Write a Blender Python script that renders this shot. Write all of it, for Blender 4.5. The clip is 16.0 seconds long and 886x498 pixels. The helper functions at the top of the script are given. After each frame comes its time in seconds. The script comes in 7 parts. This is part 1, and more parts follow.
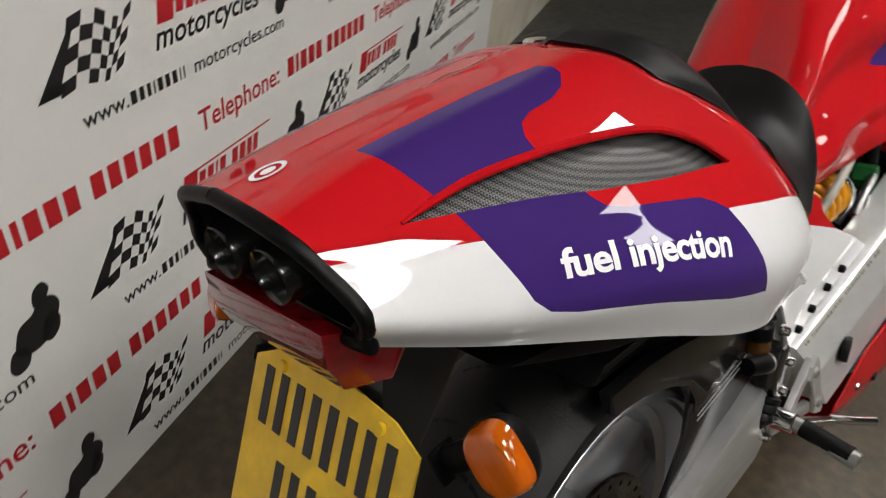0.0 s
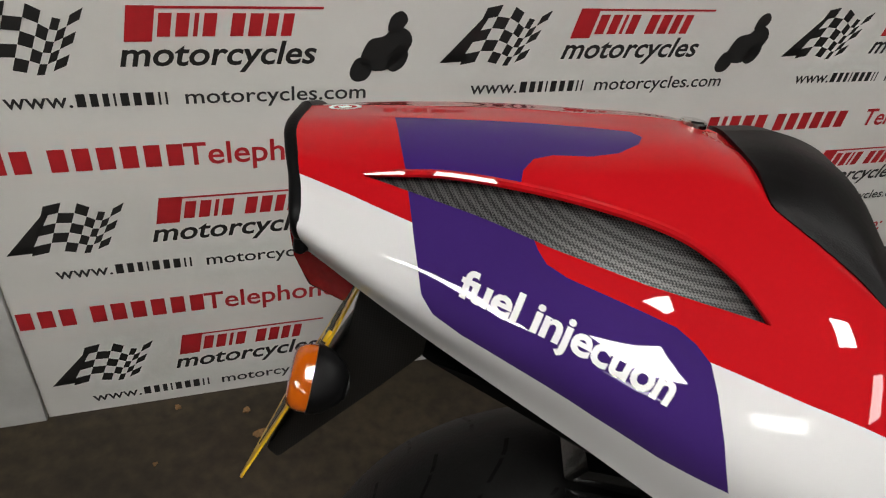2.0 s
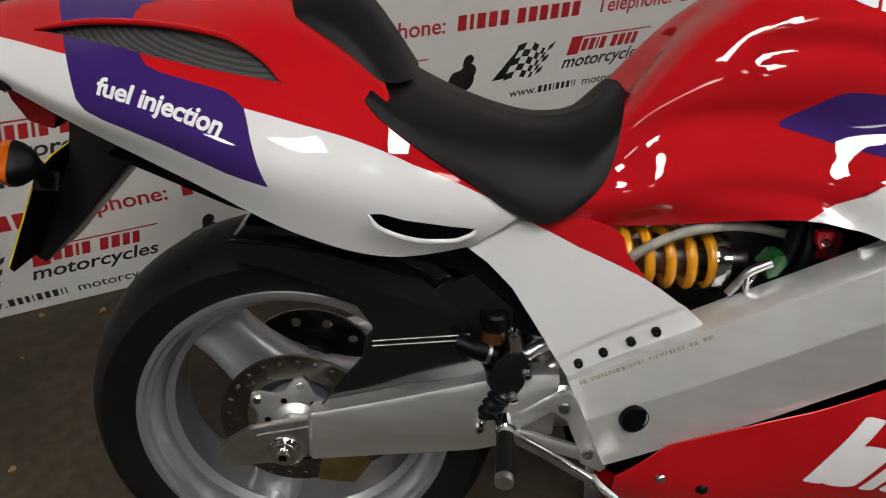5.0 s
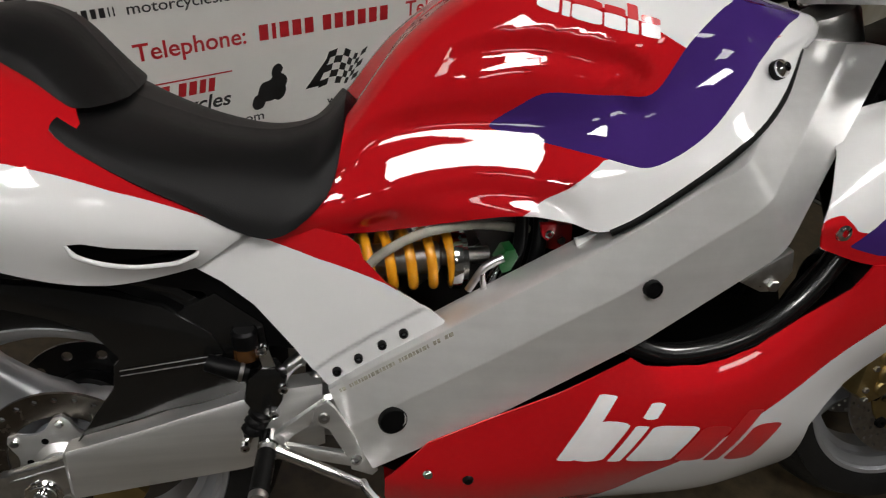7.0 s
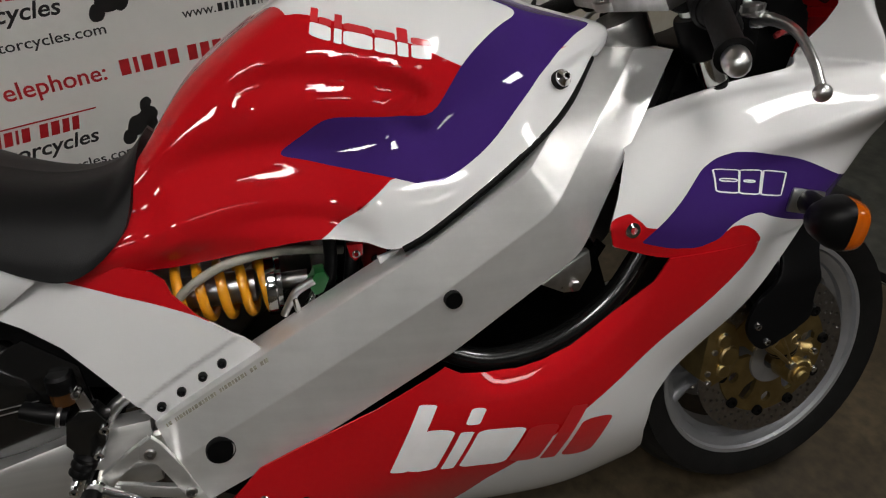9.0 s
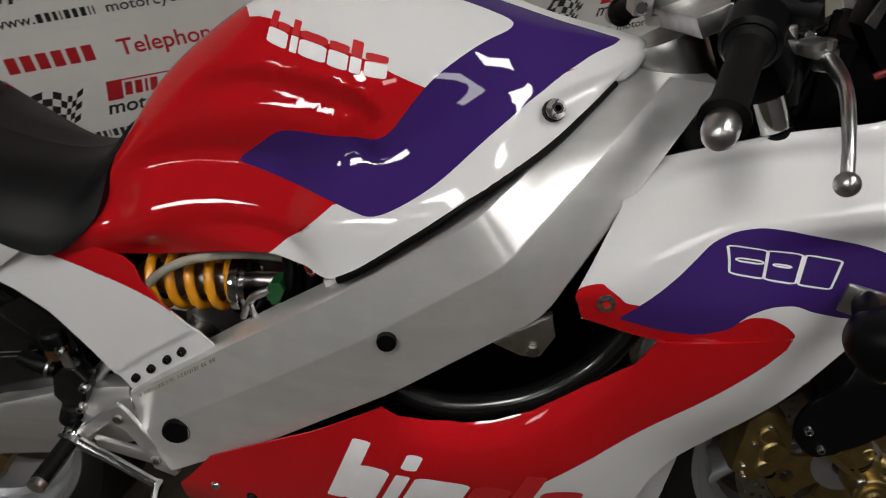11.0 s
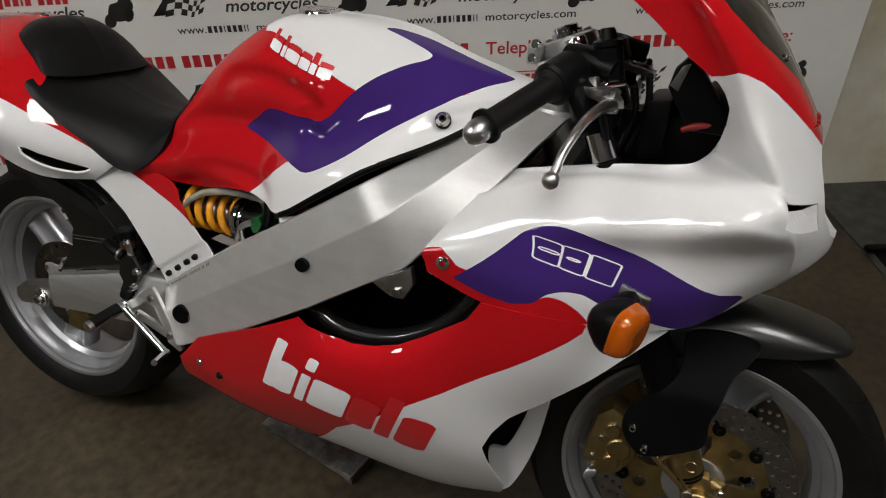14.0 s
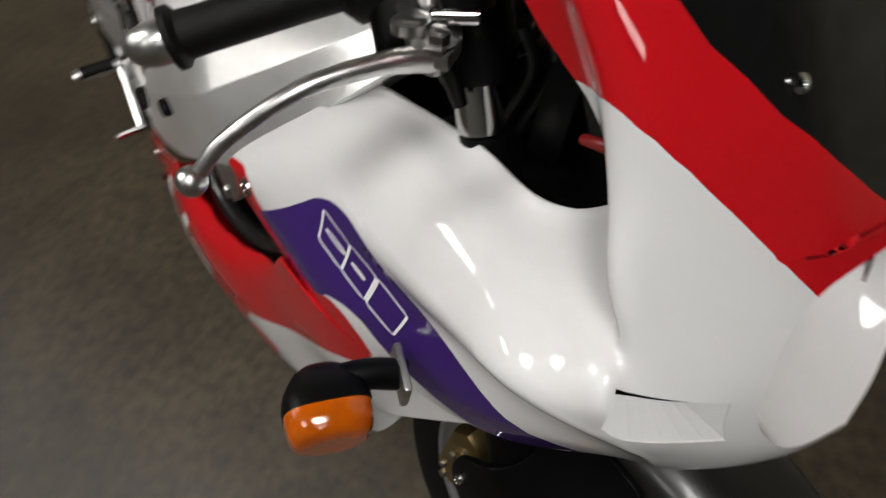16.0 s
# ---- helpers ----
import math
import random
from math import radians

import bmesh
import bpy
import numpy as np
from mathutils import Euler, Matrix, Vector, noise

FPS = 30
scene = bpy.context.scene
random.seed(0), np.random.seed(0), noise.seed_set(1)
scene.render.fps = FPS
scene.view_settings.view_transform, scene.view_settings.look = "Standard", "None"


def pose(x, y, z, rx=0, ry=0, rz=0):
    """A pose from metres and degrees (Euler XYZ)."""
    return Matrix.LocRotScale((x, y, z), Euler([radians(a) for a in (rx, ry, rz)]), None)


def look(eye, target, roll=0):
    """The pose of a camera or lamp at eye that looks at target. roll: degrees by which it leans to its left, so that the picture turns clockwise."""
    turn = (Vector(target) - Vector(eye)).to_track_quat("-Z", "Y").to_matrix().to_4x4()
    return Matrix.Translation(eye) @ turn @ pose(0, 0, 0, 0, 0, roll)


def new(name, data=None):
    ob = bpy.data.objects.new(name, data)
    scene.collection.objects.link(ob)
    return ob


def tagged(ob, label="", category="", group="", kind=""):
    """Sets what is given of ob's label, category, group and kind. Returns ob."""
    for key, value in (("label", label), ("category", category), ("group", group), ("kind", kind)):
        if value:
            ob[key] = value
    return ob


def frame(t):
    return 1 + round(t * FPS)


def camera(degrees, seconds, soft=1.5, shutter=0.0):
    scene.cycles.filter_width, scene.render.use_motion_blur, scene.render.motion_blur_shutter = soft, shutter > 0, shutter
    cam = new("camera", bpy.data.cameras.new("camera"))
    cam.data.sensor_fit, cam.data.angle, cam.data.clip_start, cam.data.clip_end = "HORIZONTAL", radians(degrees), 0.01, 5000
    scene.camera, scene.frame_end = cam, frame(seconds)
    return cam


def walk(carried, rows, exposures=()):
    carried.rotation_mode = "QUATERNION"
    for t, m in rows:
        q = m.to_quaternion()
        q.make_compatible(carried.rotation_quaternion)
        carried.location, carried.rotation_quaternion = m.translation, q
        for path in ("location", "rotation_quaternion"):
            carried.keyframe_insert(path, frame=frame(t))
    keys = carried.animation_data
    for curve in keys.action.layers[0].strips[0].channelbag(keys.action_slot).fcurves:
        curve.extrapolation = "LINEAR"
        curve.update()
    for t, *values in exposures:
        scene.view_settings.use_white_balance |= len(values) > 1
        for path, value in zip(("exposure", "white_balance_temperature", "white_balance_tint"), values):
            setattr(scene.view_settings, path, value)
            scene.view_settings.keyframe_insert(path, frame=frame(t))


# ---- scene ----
cam = camera(66.0, 16.0, soft=1.1, shutter=0.25)
PATH = [
    (0, (-0.452, 0.171, 1.089), (1.109, 0.619, -0.077), 6.7),
    (0.5, (-0.365, 0.102, 1.102), (0.914, 0.83, -0.252), 11.3),
    (1, (-0.301, 0.022, 1.116), (0.694, 1.097, -0.246), 7.3),
    (1.5, (-0.257, -0.083, 1.13), (0.44, 1.261, -0.177), 5.6),
    (2, (-0.235, -0.128, 1.126), (0.364, 1.349, -0.083), 7.8),
    (2.5, (-0.212, -0.245, 1.133), (0.358, 1.228, -0.094), 6.0),
    (3, (-0.19, -0.368, 1.159), (0.408, 1.103, -0.057), 4.2),
    (3.5, (-0.147, -0.437, 1.16), (0.384, 1.014, -0.111), 1.3),
    (3.7, (-0.116, -0.472, 1.163), (0.398, 0.976, -0.117), 1.4),
    (5.8, (0.001, -0.585, 1.184), (0.832, 0.71, -0.094), 5.0),
    (6, (0.043, -0.602, 1.198), (0.85, 0.689, -0.1), 4.1),
    (6.5, (0.081, -0.624, 1.203), (0.967, 0.631, -0.078), 5.2),
    (7, (0.125, -0.655, 1.2), (1.077, 0.581, -0.051), 5.2),
    (7.5, (0.171, -0.686, 1.201), (1.15, 0.527, -0.051), 4.8),
    (8, (0.214, -0.735, 1.189), (1.211, 0.486, -0.042), 4.0),
    (8.5, (0.256, -0.768, 1.212), (1.274, 0.417, -0.037), 3.8),
    (9, (0.279, -0.779, 1.235), (1.326, 0.406, 0.009), 2.9),
    (9.2, (0.29, -0.777, 1.248), (1.329, 0.403, 0.013), 2.2),
    (11.3, (0.666, -0.837, 1.27), (0.952, 0.601, -0.091), -3.9),
    (11.5, (0.699, -0.872, 1.271), (0.873, 0.592, -0.081), -4.2),
    (12, (0.748, -0.938, 1.273), (0.887, 0.53, -0.078), -2.8),
    (12.5, (0.742, -1.058, 1.294), (0.866, 0.458, -0.003), -0.1),
    (13, (0.752, -1.173, 1.328), (0.962, 0.367, 0.069), 1.9),
    (13.5, (0.797, -1.191, 1.339), (1.0, 0.369, 0.103), 1.9),
    (14, (0.932, -1.174, 1.334), (0.936, 0.421, 0.129), -2.5),
    (14.5, (1.097, -1.149, 1.329), (0.931, 0.397, 0.07), -3.7),
    (15, (1.201, -1.054, 1.308), (0.831, 0.386, -0.029), -6.2),
    (15.2, (1.235, -0.987, 1.298), (0.817, 0.39, -0.091), -7.9),
    (15.5, (1.279, -0.853, 1.278), (0.846, 0.425, -0.199), -7.6),
    (15.8, (1.324, -0.74, 1.275), (0.902, 0.418, -0.3), -3.9),
    (16, (1.357, -0.665, 1.25), (0.699, 0.229, -0.413), -9.0),
]
walk(cam, [(t, look(eye, target, roll)) for t, eye, target, roll in PATH], exposures=((0.0, 0.43), (0.5, 0.30), (1.5, 0.20), (3.5, 0.12), (6.0, -0.02), (7.5, -0.09), (8.5, -0.24), (9.2, -0.28), (11.5, -0.45), (12.5, -0.46), (13.5, -0.18), (14.5, -0.15), (15.6, -0.22), (16.0, -0.08)))

# ---- world, lights ----
world = bpy.data.worlds.new("world")
scene.world = world
world.use_nodes = True
world.node_tree.nodes["Background"].inputs[0].default_value = (0.9, 0.95, 1.0, 1)
world.node_tree.nodes["Background"].inputs[1].default_value = 0.002


# ---- materials ----
def material(name, color, rough=0.5, metal=0.0, coat=0.0, var=0.06, scale=40.0, bump=0.0, bump_scale=200.0, emit=0.0, dark=None, stain=0.0, stain_scale=3.0, spec=0.5, stretch=None, transmission=0.0, alpha=1.0, rough_var=0.0):
    m = bpy.data.materials.new(name)
    m.use_nodes = True
    nt = m.node_tree
    b = nt.nodes["Principled BSDF"]
    b.inputs["Roughness"].default_value = rough
    b.inputs["Metallic"].default_value = metal
    b.inputs["Coat Weight"].default_value = coat
    b.inputs["Coat Roughness"].default_value = 0.02
    b.inputs["Specular IOR Level"].default_value = spec
    b.inputs["Transmission Weight"].default_value = transmission
    b.inputs["Alpha"].default_value = alpha
    tc = nt.nodes.new("ShaderNodeTexCoord")
    coord = tc.outputs["Object"]
    if stretch:
        mp = nt.nodes.new("ShaderNodeMapping")
        mp.inputs["Scale"].default_value = stretch
        nt.links.new(coord, mp.inputs["Vector"])
        coord = mp.outputs["Vector"]
    n1 = nt.nodes.new("ShaderNodeTexNoise")
    n1.inputs["Scale"].default_value = scale
    n1.inputs["Detail"].default_value = 5
    nt.links.new(coord, n1.inputs["Vector"])
    ramp = nt.nodes.new("ShaderNodeValToRGB")
    low = dark if dark else tuple(c * (1 - 2.5 * var) for c in color)
    high = tuple(min(1.0, c * (1 + var)) for c in color)
    ramp.color_ramp.elements[0].color = (*low, 1)
    ramp.color_ramp.elements[1].color = (*high, 1)
    ramp.color_ramp.elements[0].position = 0.25
    ramp.color_ramp.elements[1].position = 0.7
    nt.links.new(n1.outputs["Fac"], ramp.inputs["Fac"])
    out = ramp.outputs["Color"]
    if stain:
        n2 = nt.nodes.new("ShaderNodeTexNoise")
        n2.inputs["Scale"].default_value = stain_scale
        n2.inputs["Detail"].default_value = 7
        n2.inputs["Roughness"].default_value = 0.65
        nt.links.new(tc.outputs["Object"], n2.inputs["Vector"])
        r2 = nt.nodes.new("ShaderNodeValToRGB")
        r2.color_ramp.elements[0].color = (1 - stain, 1 - stain, 1 - stain, 1)
        r2.color_ramp.elements[1].color = (1, 1, 1, 1)
        r2.color_ramp.elements[0].position = 0.35
        r2.color_ramp.elements[1].position = 0.62
        nt.links.new(n2.outputs["Fac"], r2.inputs["Fac"])
        mx = nt.nodes.new("ShaderNodeMix")
        mx.data_type, mx.blend_type = "RGBA", "MULTIPLY"
        mx.inputs["Factor"].default_value = 1.0
        nt.links.new(out, mx.inputs["A"])
        nt.links.new(r2.outputs["Color"], mx.inputs["B"])
        out = mx.outputs["Result"]
    nt.links.new(out, b.inputs["Base Color"])
    if rough_var:
        mr = nt.nodes.new("ShaderNodeMapRange")
        mr.inputs["To Min"].default_value, mr.inputs["To Max"].default_value = max(0.02, rough - rough_var), rough + rough_var
        nt.links.new(n1.outputs["Fac"], mr.inputs["Value"])
        nt.links.new(mr.outputs["Result"], b.inputs["Roughness"])
    if bump:
        n3 = nt.nodes.new("ShaderNodeTexNoise")
        n3.inputs["Scale"].default_value = bump_scale
        n3.inputs["Detail"].default_value = 4
        nt.links.new(coord, n3.inputs["Vector"])
        bp = nt.nodes.new("ShaderNodeBump")
        bp.inputs["Strength"].default_value = bump
        bp.inputs["Distance"].default_value = 0.002
        nt.links.new(n3.outputs["Fac"], bp.inputs["Height"])
        nt.links.new(bp.outputs["Normal"], b.inputs["Normal"])
    if emit:
        b.inputs["Emission Color"].default_value = (*color, 1)
        b.inputs["Emission Strength"].default_value = emit
    return m


RED = material("red_gloss_paint", (0.475, 0.006, 0.010), 0.6, coat=1.0, var=0.03, scale=6, bump=0.01, bump_scale=60, spec=0.03)
WHITE = material("white_gloss_paint", (0.70, 0.70, 0.705), 0.5, coat=1.0, var=0.02, scale=6, bump=0.01, bump_scale=60, spec=0.2)
PURPLE = material("purple_gloss_paint", (0.044, 0.017, 0.140), 0.6, coat=1.0, var=0.05, scale=8, bump=0.01, bump_scale=60, spec=0.03)
BEAM = material("brushed_aluminium", (0.84, 0.84, 0.835), 0.31, 0.68, var=0.02, scale=30, bump=0.05, bump_scale=260, stretch=(0.12, 1, 2.2), rough_var=0.05, stain=0.10, stain_scale=9)
grain = BEAM.node_tree.nodes.new("ShaderNodeTangent")
grain.direction_type = "UV_MAP"
BEAM.node_tree.links.new(grain.outputs["Tangent"], BEAM.node_tree.nodes["Principled BSDF"].inputs["Tangent"])
BEAM.node_tree.nodes["Principled BSDF"].inputs["Anisotropic"].default_value = 0.6
SATIN = material("satin_aluminium", (0.72, 0.72, 0.71), 0.38, 0.88, var=0.06, scale=30, bump=0.08, bump_scale=220, stretch=(0.15, 1, 2), rough_var=0.06)
ALU = material("cast_aluminium", (0.62, 0.62, 0.61), 0.30, 1.0, var=0.08, scale=60, bump=0.1, bump_scale=300, rough_var=0.06)
SILVER = material("silver_wheel_paint", (0.42, 0.43, 0.45), 0.34, 0.75, coat=0.4, var=0.05, scale=20)
CHROME = material("polished_steel", (0.75, 0.75, 0.74), 0.12, 1.0, var=0.03)
WORNPRINT = material("worn_print", (0.44, 0.42, 0.34), 0.5, 0.2, var=0.3, scale=300)
# dark brown tint puts the floor's reflection into the disc colour
REARDISC = material("brown_tinted_rear_disc", (0.20, 0.18, 0.16), 0.26, 1.0, var=0.12, scale=60, rough_var=0.05)
STEEL = material("disc_steel", (0.38, 0.37, 0.36), 0.30, 1.0, var=0.10, scale=80, rough_var=0.05)
BLACK = material("black_plastic", (0.003, 0.003, 0.0033), 0.40, spec=0.12, var=0.1, bump=0.08, bump_scale=500)
GLOSSBLACK = material("gloss_black", (0.006, 0.006, 0.006), 0.22, coat=0.35, var=0.1)
RUBBER = material("tyre_rubber", (0.008, 0.0079, 0.0077), 0.5, spec=0.17, var=0.15, scale=30, bump=0.15, bump_scale=300, stain=0.25, stain_scale=12)
GRIPMAT = material("grip_rubber", (0.004, 0.004, 0.004), 0.5, spec=0.16, var=0.1, bump=0.4, bump_scale=700)
VINYL = material("black_seat_vinyl", (0.003, 0.003, 0.0034), 0.46, spec=0.20, var=0.08, scale=20, bump=0.22, bump_scale=900)
GOLD = material("gold_anodised", (0.40, 0.30, 0.13), 0.42, 1.0, var=0.10, scale=40, rough_var=0.06)
YELLOW = material("yellow_spring_paint", (0.74, 0.31, 0.01), 0.30, coat=0.5, var=0.05)
PLATE = material("yellow_number_plate", (0.86, 0.55, 0.02), 0.35, coat=0.3, var=0.06, stain=0.15, stain_scale=25)
AMBER = material("amber_lens", (0.66, 0.13, 0.003), 0.10, coat=0.8, var=0.10, scale=60, bump=0.35, bump_scale=140, stretch=(1, 1, 0.25), transmission=0.25)
REDLENS = material("red_lamp_lens", (0.20, 0.003, 0.006), 0.12, coat=0.8, var=0.12, scale=80)
# near-black; gaps and holes drawn with it get their shade from the colour
DARK = material("engine_and_gap_black", (0.002, 0.002, 0.002), 0.5, 0.0, spec=0.12, var=0.2, scale=60, bump=0.2, bump_scale=200)
GREEN = material("green_connector", (0.008, 0.09, 0.02), 0.4, var=0.1)
HOSE = material("grey_braided_hose", (0.34, 0.33, 0.28), 0.5, var=0.15, bump=0.4, bump_scale=900)
SCREEN = material("smoked_screen", (0.006, 0.0065, 0.0065), 0.10, coat=0.3, var=0.05)
DECALWHITE = material("white_vinyl_decal", (0.85, 0.85, 0.86), 0.35, coat=0.5, var=0.02)
DECALRED = material("red_vinyl_decal", (0.55, 0.012, 0.018), 0.35, coat=0.5, var=0.02)
BROWNFLUID = material("brown_fluid_pot", (0.07, 0.028, 0.008), 0.25, coat=0.4, var=0.1)
DARKRED = material("dark_red_wire_cover", (0.25, 0.01, 0.01), 0.4, var=0.1)

BANNER = material("white_banner_vinyl", (0.72, 0.71, 0.68), 0.40, var=0.015, scale=4, bump=0.05, bump_scale=9, stain=0.05, stain_scale=2.0)
PRINTBLACK = material("black_print", (0.018, 0.018, 0.018), 0.42, var=0.05)
PRINTRED = material("red_print", (0.46, 0.018, 0.024), 0.42, var=0.05)
FLOORMAT = material("stained_concrete", (0.066, 0.050, 0.029), 0.46, spec=0.4, var=0.22, scale=38, bump=0.22, bump_scale=120, stain=0.62, stain_scale=2.2, rough_var=0.14)
CONCRETE = material("grey_painted_floor", (0.055, 0.056, 0.048), 0.55, var=0.2, scale=20, bump=0.2, bump_scale=60, stain=0.4, stain_scale=5)
PLASTER = material("old_white_plaster", (0.66, 0.66, 0.64), 0.7, var=0.05, scale=8, bump=0.2, bump_scale=30, stain=0.15, stain_scale=4)
RUSTWALL = material("stained_cream_wall", (0.60, 0.575, 0.49), 0.7, dark=(0.44, 0.37, 0.25), stain=0.25, stain_scale=1.3, scale=5, bump=0.3, bump_scale=30)
ROOMWALL = material("unseen_wall_grey", (0.22, 0.215, 0.205), 0.8, var=0.1, scale=3, bump=0.1, bump_scale=20)
CEIL = material("unseen_ceiling_dark", (0.06, 0.06, 0.06), 0.9, var=0.1, scale=3)
PANEL = material("light_panel", (1.0, 0.97, 0.93), 0.5, var=0.0, emit=34.0)
# weaker emission, so less low-angle light falls on the lower fairing
DIMPANEL = material("dimmed_light_panel", (1.0, 0.97, 0.93), 0.5, var=0.0, emit=10.0)
LEAF = material("dry_leaf", (0.30, 0.17, 0.07), 0.7, var=0.2, scale=200)
TREADMAT = material("tread_plate", (0.42, 0.41, 0.39), 0.33, 1.0, var=0.15, scale=40, stain=0.3, stain_scale=20)


def carbon_material(dark=(0.004, 0.004, 0.0045), light=(0.06, 0.06, 0.06), coat=0.55, metal=0.3, rough=(0.3, 0.5)):
    m = bpy.data.materials.new("carbon_weave")
    m.use_nodes = True
    nt = m.node_tree
    b = nt.nodes["Principled BSDF"]
    b.inputs["Roughness"].default_value = 0.28
    b.inputs["Coat Weight"].default_value = coat
    b.inputs["Coat Roughness"].default_value = 0.08
    tc = nt.nodes.new("ShaderNodeTexCoord")
    mp = nt.nodes.new("ShaderNodeMapping")
    mp.inputs["Rotation"].default_value = (0, radians(45), 0)
    nt.links.new(tc.outputs["Object"], mp.inputs["Vector"])
    ck = nt.nodes.new("ShaderNodeTexChecker")
    ck.inputs["Scale"].default_value = 620
    ck.inputs["Color1"].default_value = (*dark, 1)
    ck.inputs["Color2"].default_value = (*light, 1)
    nt.links.new(mp.outputs["Vector"], ck.inputs["Vector"])
    nt.links.new(ck.outputs["Color"], b.inputs["Base Color"])
    mr = nt.nodes.new("ShaderNodeMapRange")
    mr.inputs["To Min"].default_value, mr.inputs["To Max"].default_value = rough
    nt.links.new(ck.outputs["Fac"], mr.inputs["Value"])
    nt.links.new(mr.outputs["Result"], b.inputs["Roughness"])
    b.inputs["Metallic"].default_value = metal
    return m


CARBON = carbon_material((0.004, 0.004, 0.0045), (0.115, 0.115, 0.112), 0.25, 0.25)
CARBONBLACK = carbon_material((0.0015, 0.0015, 0.0016), (0.010, 0.010, 0.010), 0.18, 0.0, (0.30, 0.40))


# ---- mesh helpers ----
def mesh_of(bm, mats, smooth=True, angle=40):
    me = bpy.data.meshes.new("mesh")
    bmesh.ops.recalc_face_normals(bm, faces=bm.faces[:])
    for f in bm.faces:
        f.smooth = smooth
    if smooth:
        for e in bm.edges:
            if len(e.link_faces) == 2 and e.calc_face_angle(0) > radians(angle):
                e.smooth = False
    bm.to_mesh(me)
    bm.free()
    for m in mats if isinstance(mats, (list, tuple)) else [mats]:
        me.materials.append(m)
    return me


def part(name, bm, mats, parent=None, label="", smooth=True, angle=40):
    """Links a bmesh (or a ready mesh) as one mesh object under parent."""
    me = bm if isinstance(bm, bpy.types.Mesh) else mesh_of(bm, mats, smooth, angle)
    ob = new(name, me)
    if parent is not None:
        ob.parent = parent
    return tagged(ob, label)


def box(x0, y0, z0, x1, y1, z1, bevel=0.0, bm=None):
    bm = bm or bmesh.new()
    r = bmesh.ops.create_cube(bm, size=1)
    vs = r["verts"]
    for v in vs:
        v.co = Vector(((x0 + x1) / 2 + v.co.x * (x1 - x0), (y0 + y1) / 2 + v.co.y * (y1 - y0), (z0 + z1) / 2 + v.co.z * (z1 - z0)))
    if bevel:
        es = list({e for v in vs for e in v.link_edges})
        bmesh.ops.bevel(bm, geom=es, offset=bevel, segments=2, affect="EDGES", profile=0.6)
    return bm


def spline(pts, n=8, closed=False):
    """Catmull-Rom through the points."""
    p = [Vector(q) for q in pts]
    if closed:
        idx = lambda i: p[i % len(p)]
        count = len(p)
    else:
        ext = [2 * p[0] - p[1]] + p + [2 * p[-1] - p[-2]]
        idx = lambda i: ext[i + 1]
        count = len(p) - 1
    out = []
    for i in range(count):
        a, b, c, d = idx(i - 1), idx(i), idx(i + 1), idx(i + 2)
        for k in range(n):
            t = k / n
            out.append(0.5 * (2 * b + (c - a) * t + (2 * a - 5 * b + 4 * c - d) * t * t + (3 * b - a - 3 * c + d) * t ** 3))
    if not closed:
        out.append(p[-1])
    return out


def tube(pts, r, n=6, seg=12, smooth=True, caps=True, bm=None):
    """A round bar along a curve; r is a radius or a list of radii, one a point."""
    bm = bm or bmesh.new()
    path = spline(pts, n) if smooth and len(pts) > 2 else [Vector(q) for q in pts]
    rad = [r] * len(path) if not isinstance(r, (list, tuple)) else [float(np.interp(i / (len(path) - 1), np.linspace(0, 1, len(r)), r)) for i in range(len(path))]
    rings, side = [], None
    for i, q in enumerate(path):
        d = (path[min(i + 1, len(path) - 1)] - path[max(i - 1, 0)]).normalized()
        if side is None:
            side = d.orthogonal().normalized()
        side = (side - d * side.dot(d)).normalized()
        up = d.cross(side)
        rings.append([bm.verts.new(q + rad[i] * (math.cos(a) * side + math.sin(a) * up)) for a in (2 * math.pi * k / seg for k in range(seg))])
    for a, b in zip(rings, rings[1:]):
        for k in range(seg):
            bm.faces.new((a[k], a[(k + 1) % seg], b[(k + 1) % seg], b[k]))
    if caps:
        bm.faces.new(rings[0][::-1])
        bm.faces.new(rings[-1])
    return bm


def lathe(profile, centre, axis, seg=48, closed=False, bm=None, a0=0.0, a1=2 * math.pi):
    """Turns (radius, along) round an axis through centre."""
    bm = bm or bmesh.new()
    ax = Vector(axis).normalized()
    s = ax.orthogonal().normalized() if abs(ax.z) > 0.9 else ax.cross(Vector((0, 0, 1))).normalized()
    t = ax.cross(s)
    full = abs(a1 - a0 - 2 * math.pi) < 1e-6
    steps = seg if full else seg + 1
    rings = []
    for k in range(steps):
        a = a0 + (a1 - a0) * k / seg
        rings.append([bm.verts.new(Vector(centre) + ax * h + r * (math.cos(a) * s + math.sin(a) * t)) for r, h in profile])
    m = len(profile)
    for k in range(seg):
        a, b = rings[k], rings[(k + 1) % steps]
        for i in range(m if closed else m - 1):
            j = (i + 1) % m
            bm.faces.new((a[i], b[i], b[j], a[j]))
    bmesh.ops.remove_doubles(bm, verts=bm.verts[:], dist=1e-6)
    return bm


def bar(p0, p1, r, seg=20, bevel=0.0, bm=None):
    """A turned bar with chamfered ends."""
    p0, p1 = Vector(p0), Vector(p1)
    h = (p1 - p0).length
    c = bevel or min(r, h) * 0.15
    return lathe([(0, 0), (r - c, 0), (r, c), (r, h - c), (r - c, h), (0, h)], p0, p1 - p0, seg, bm=bm)


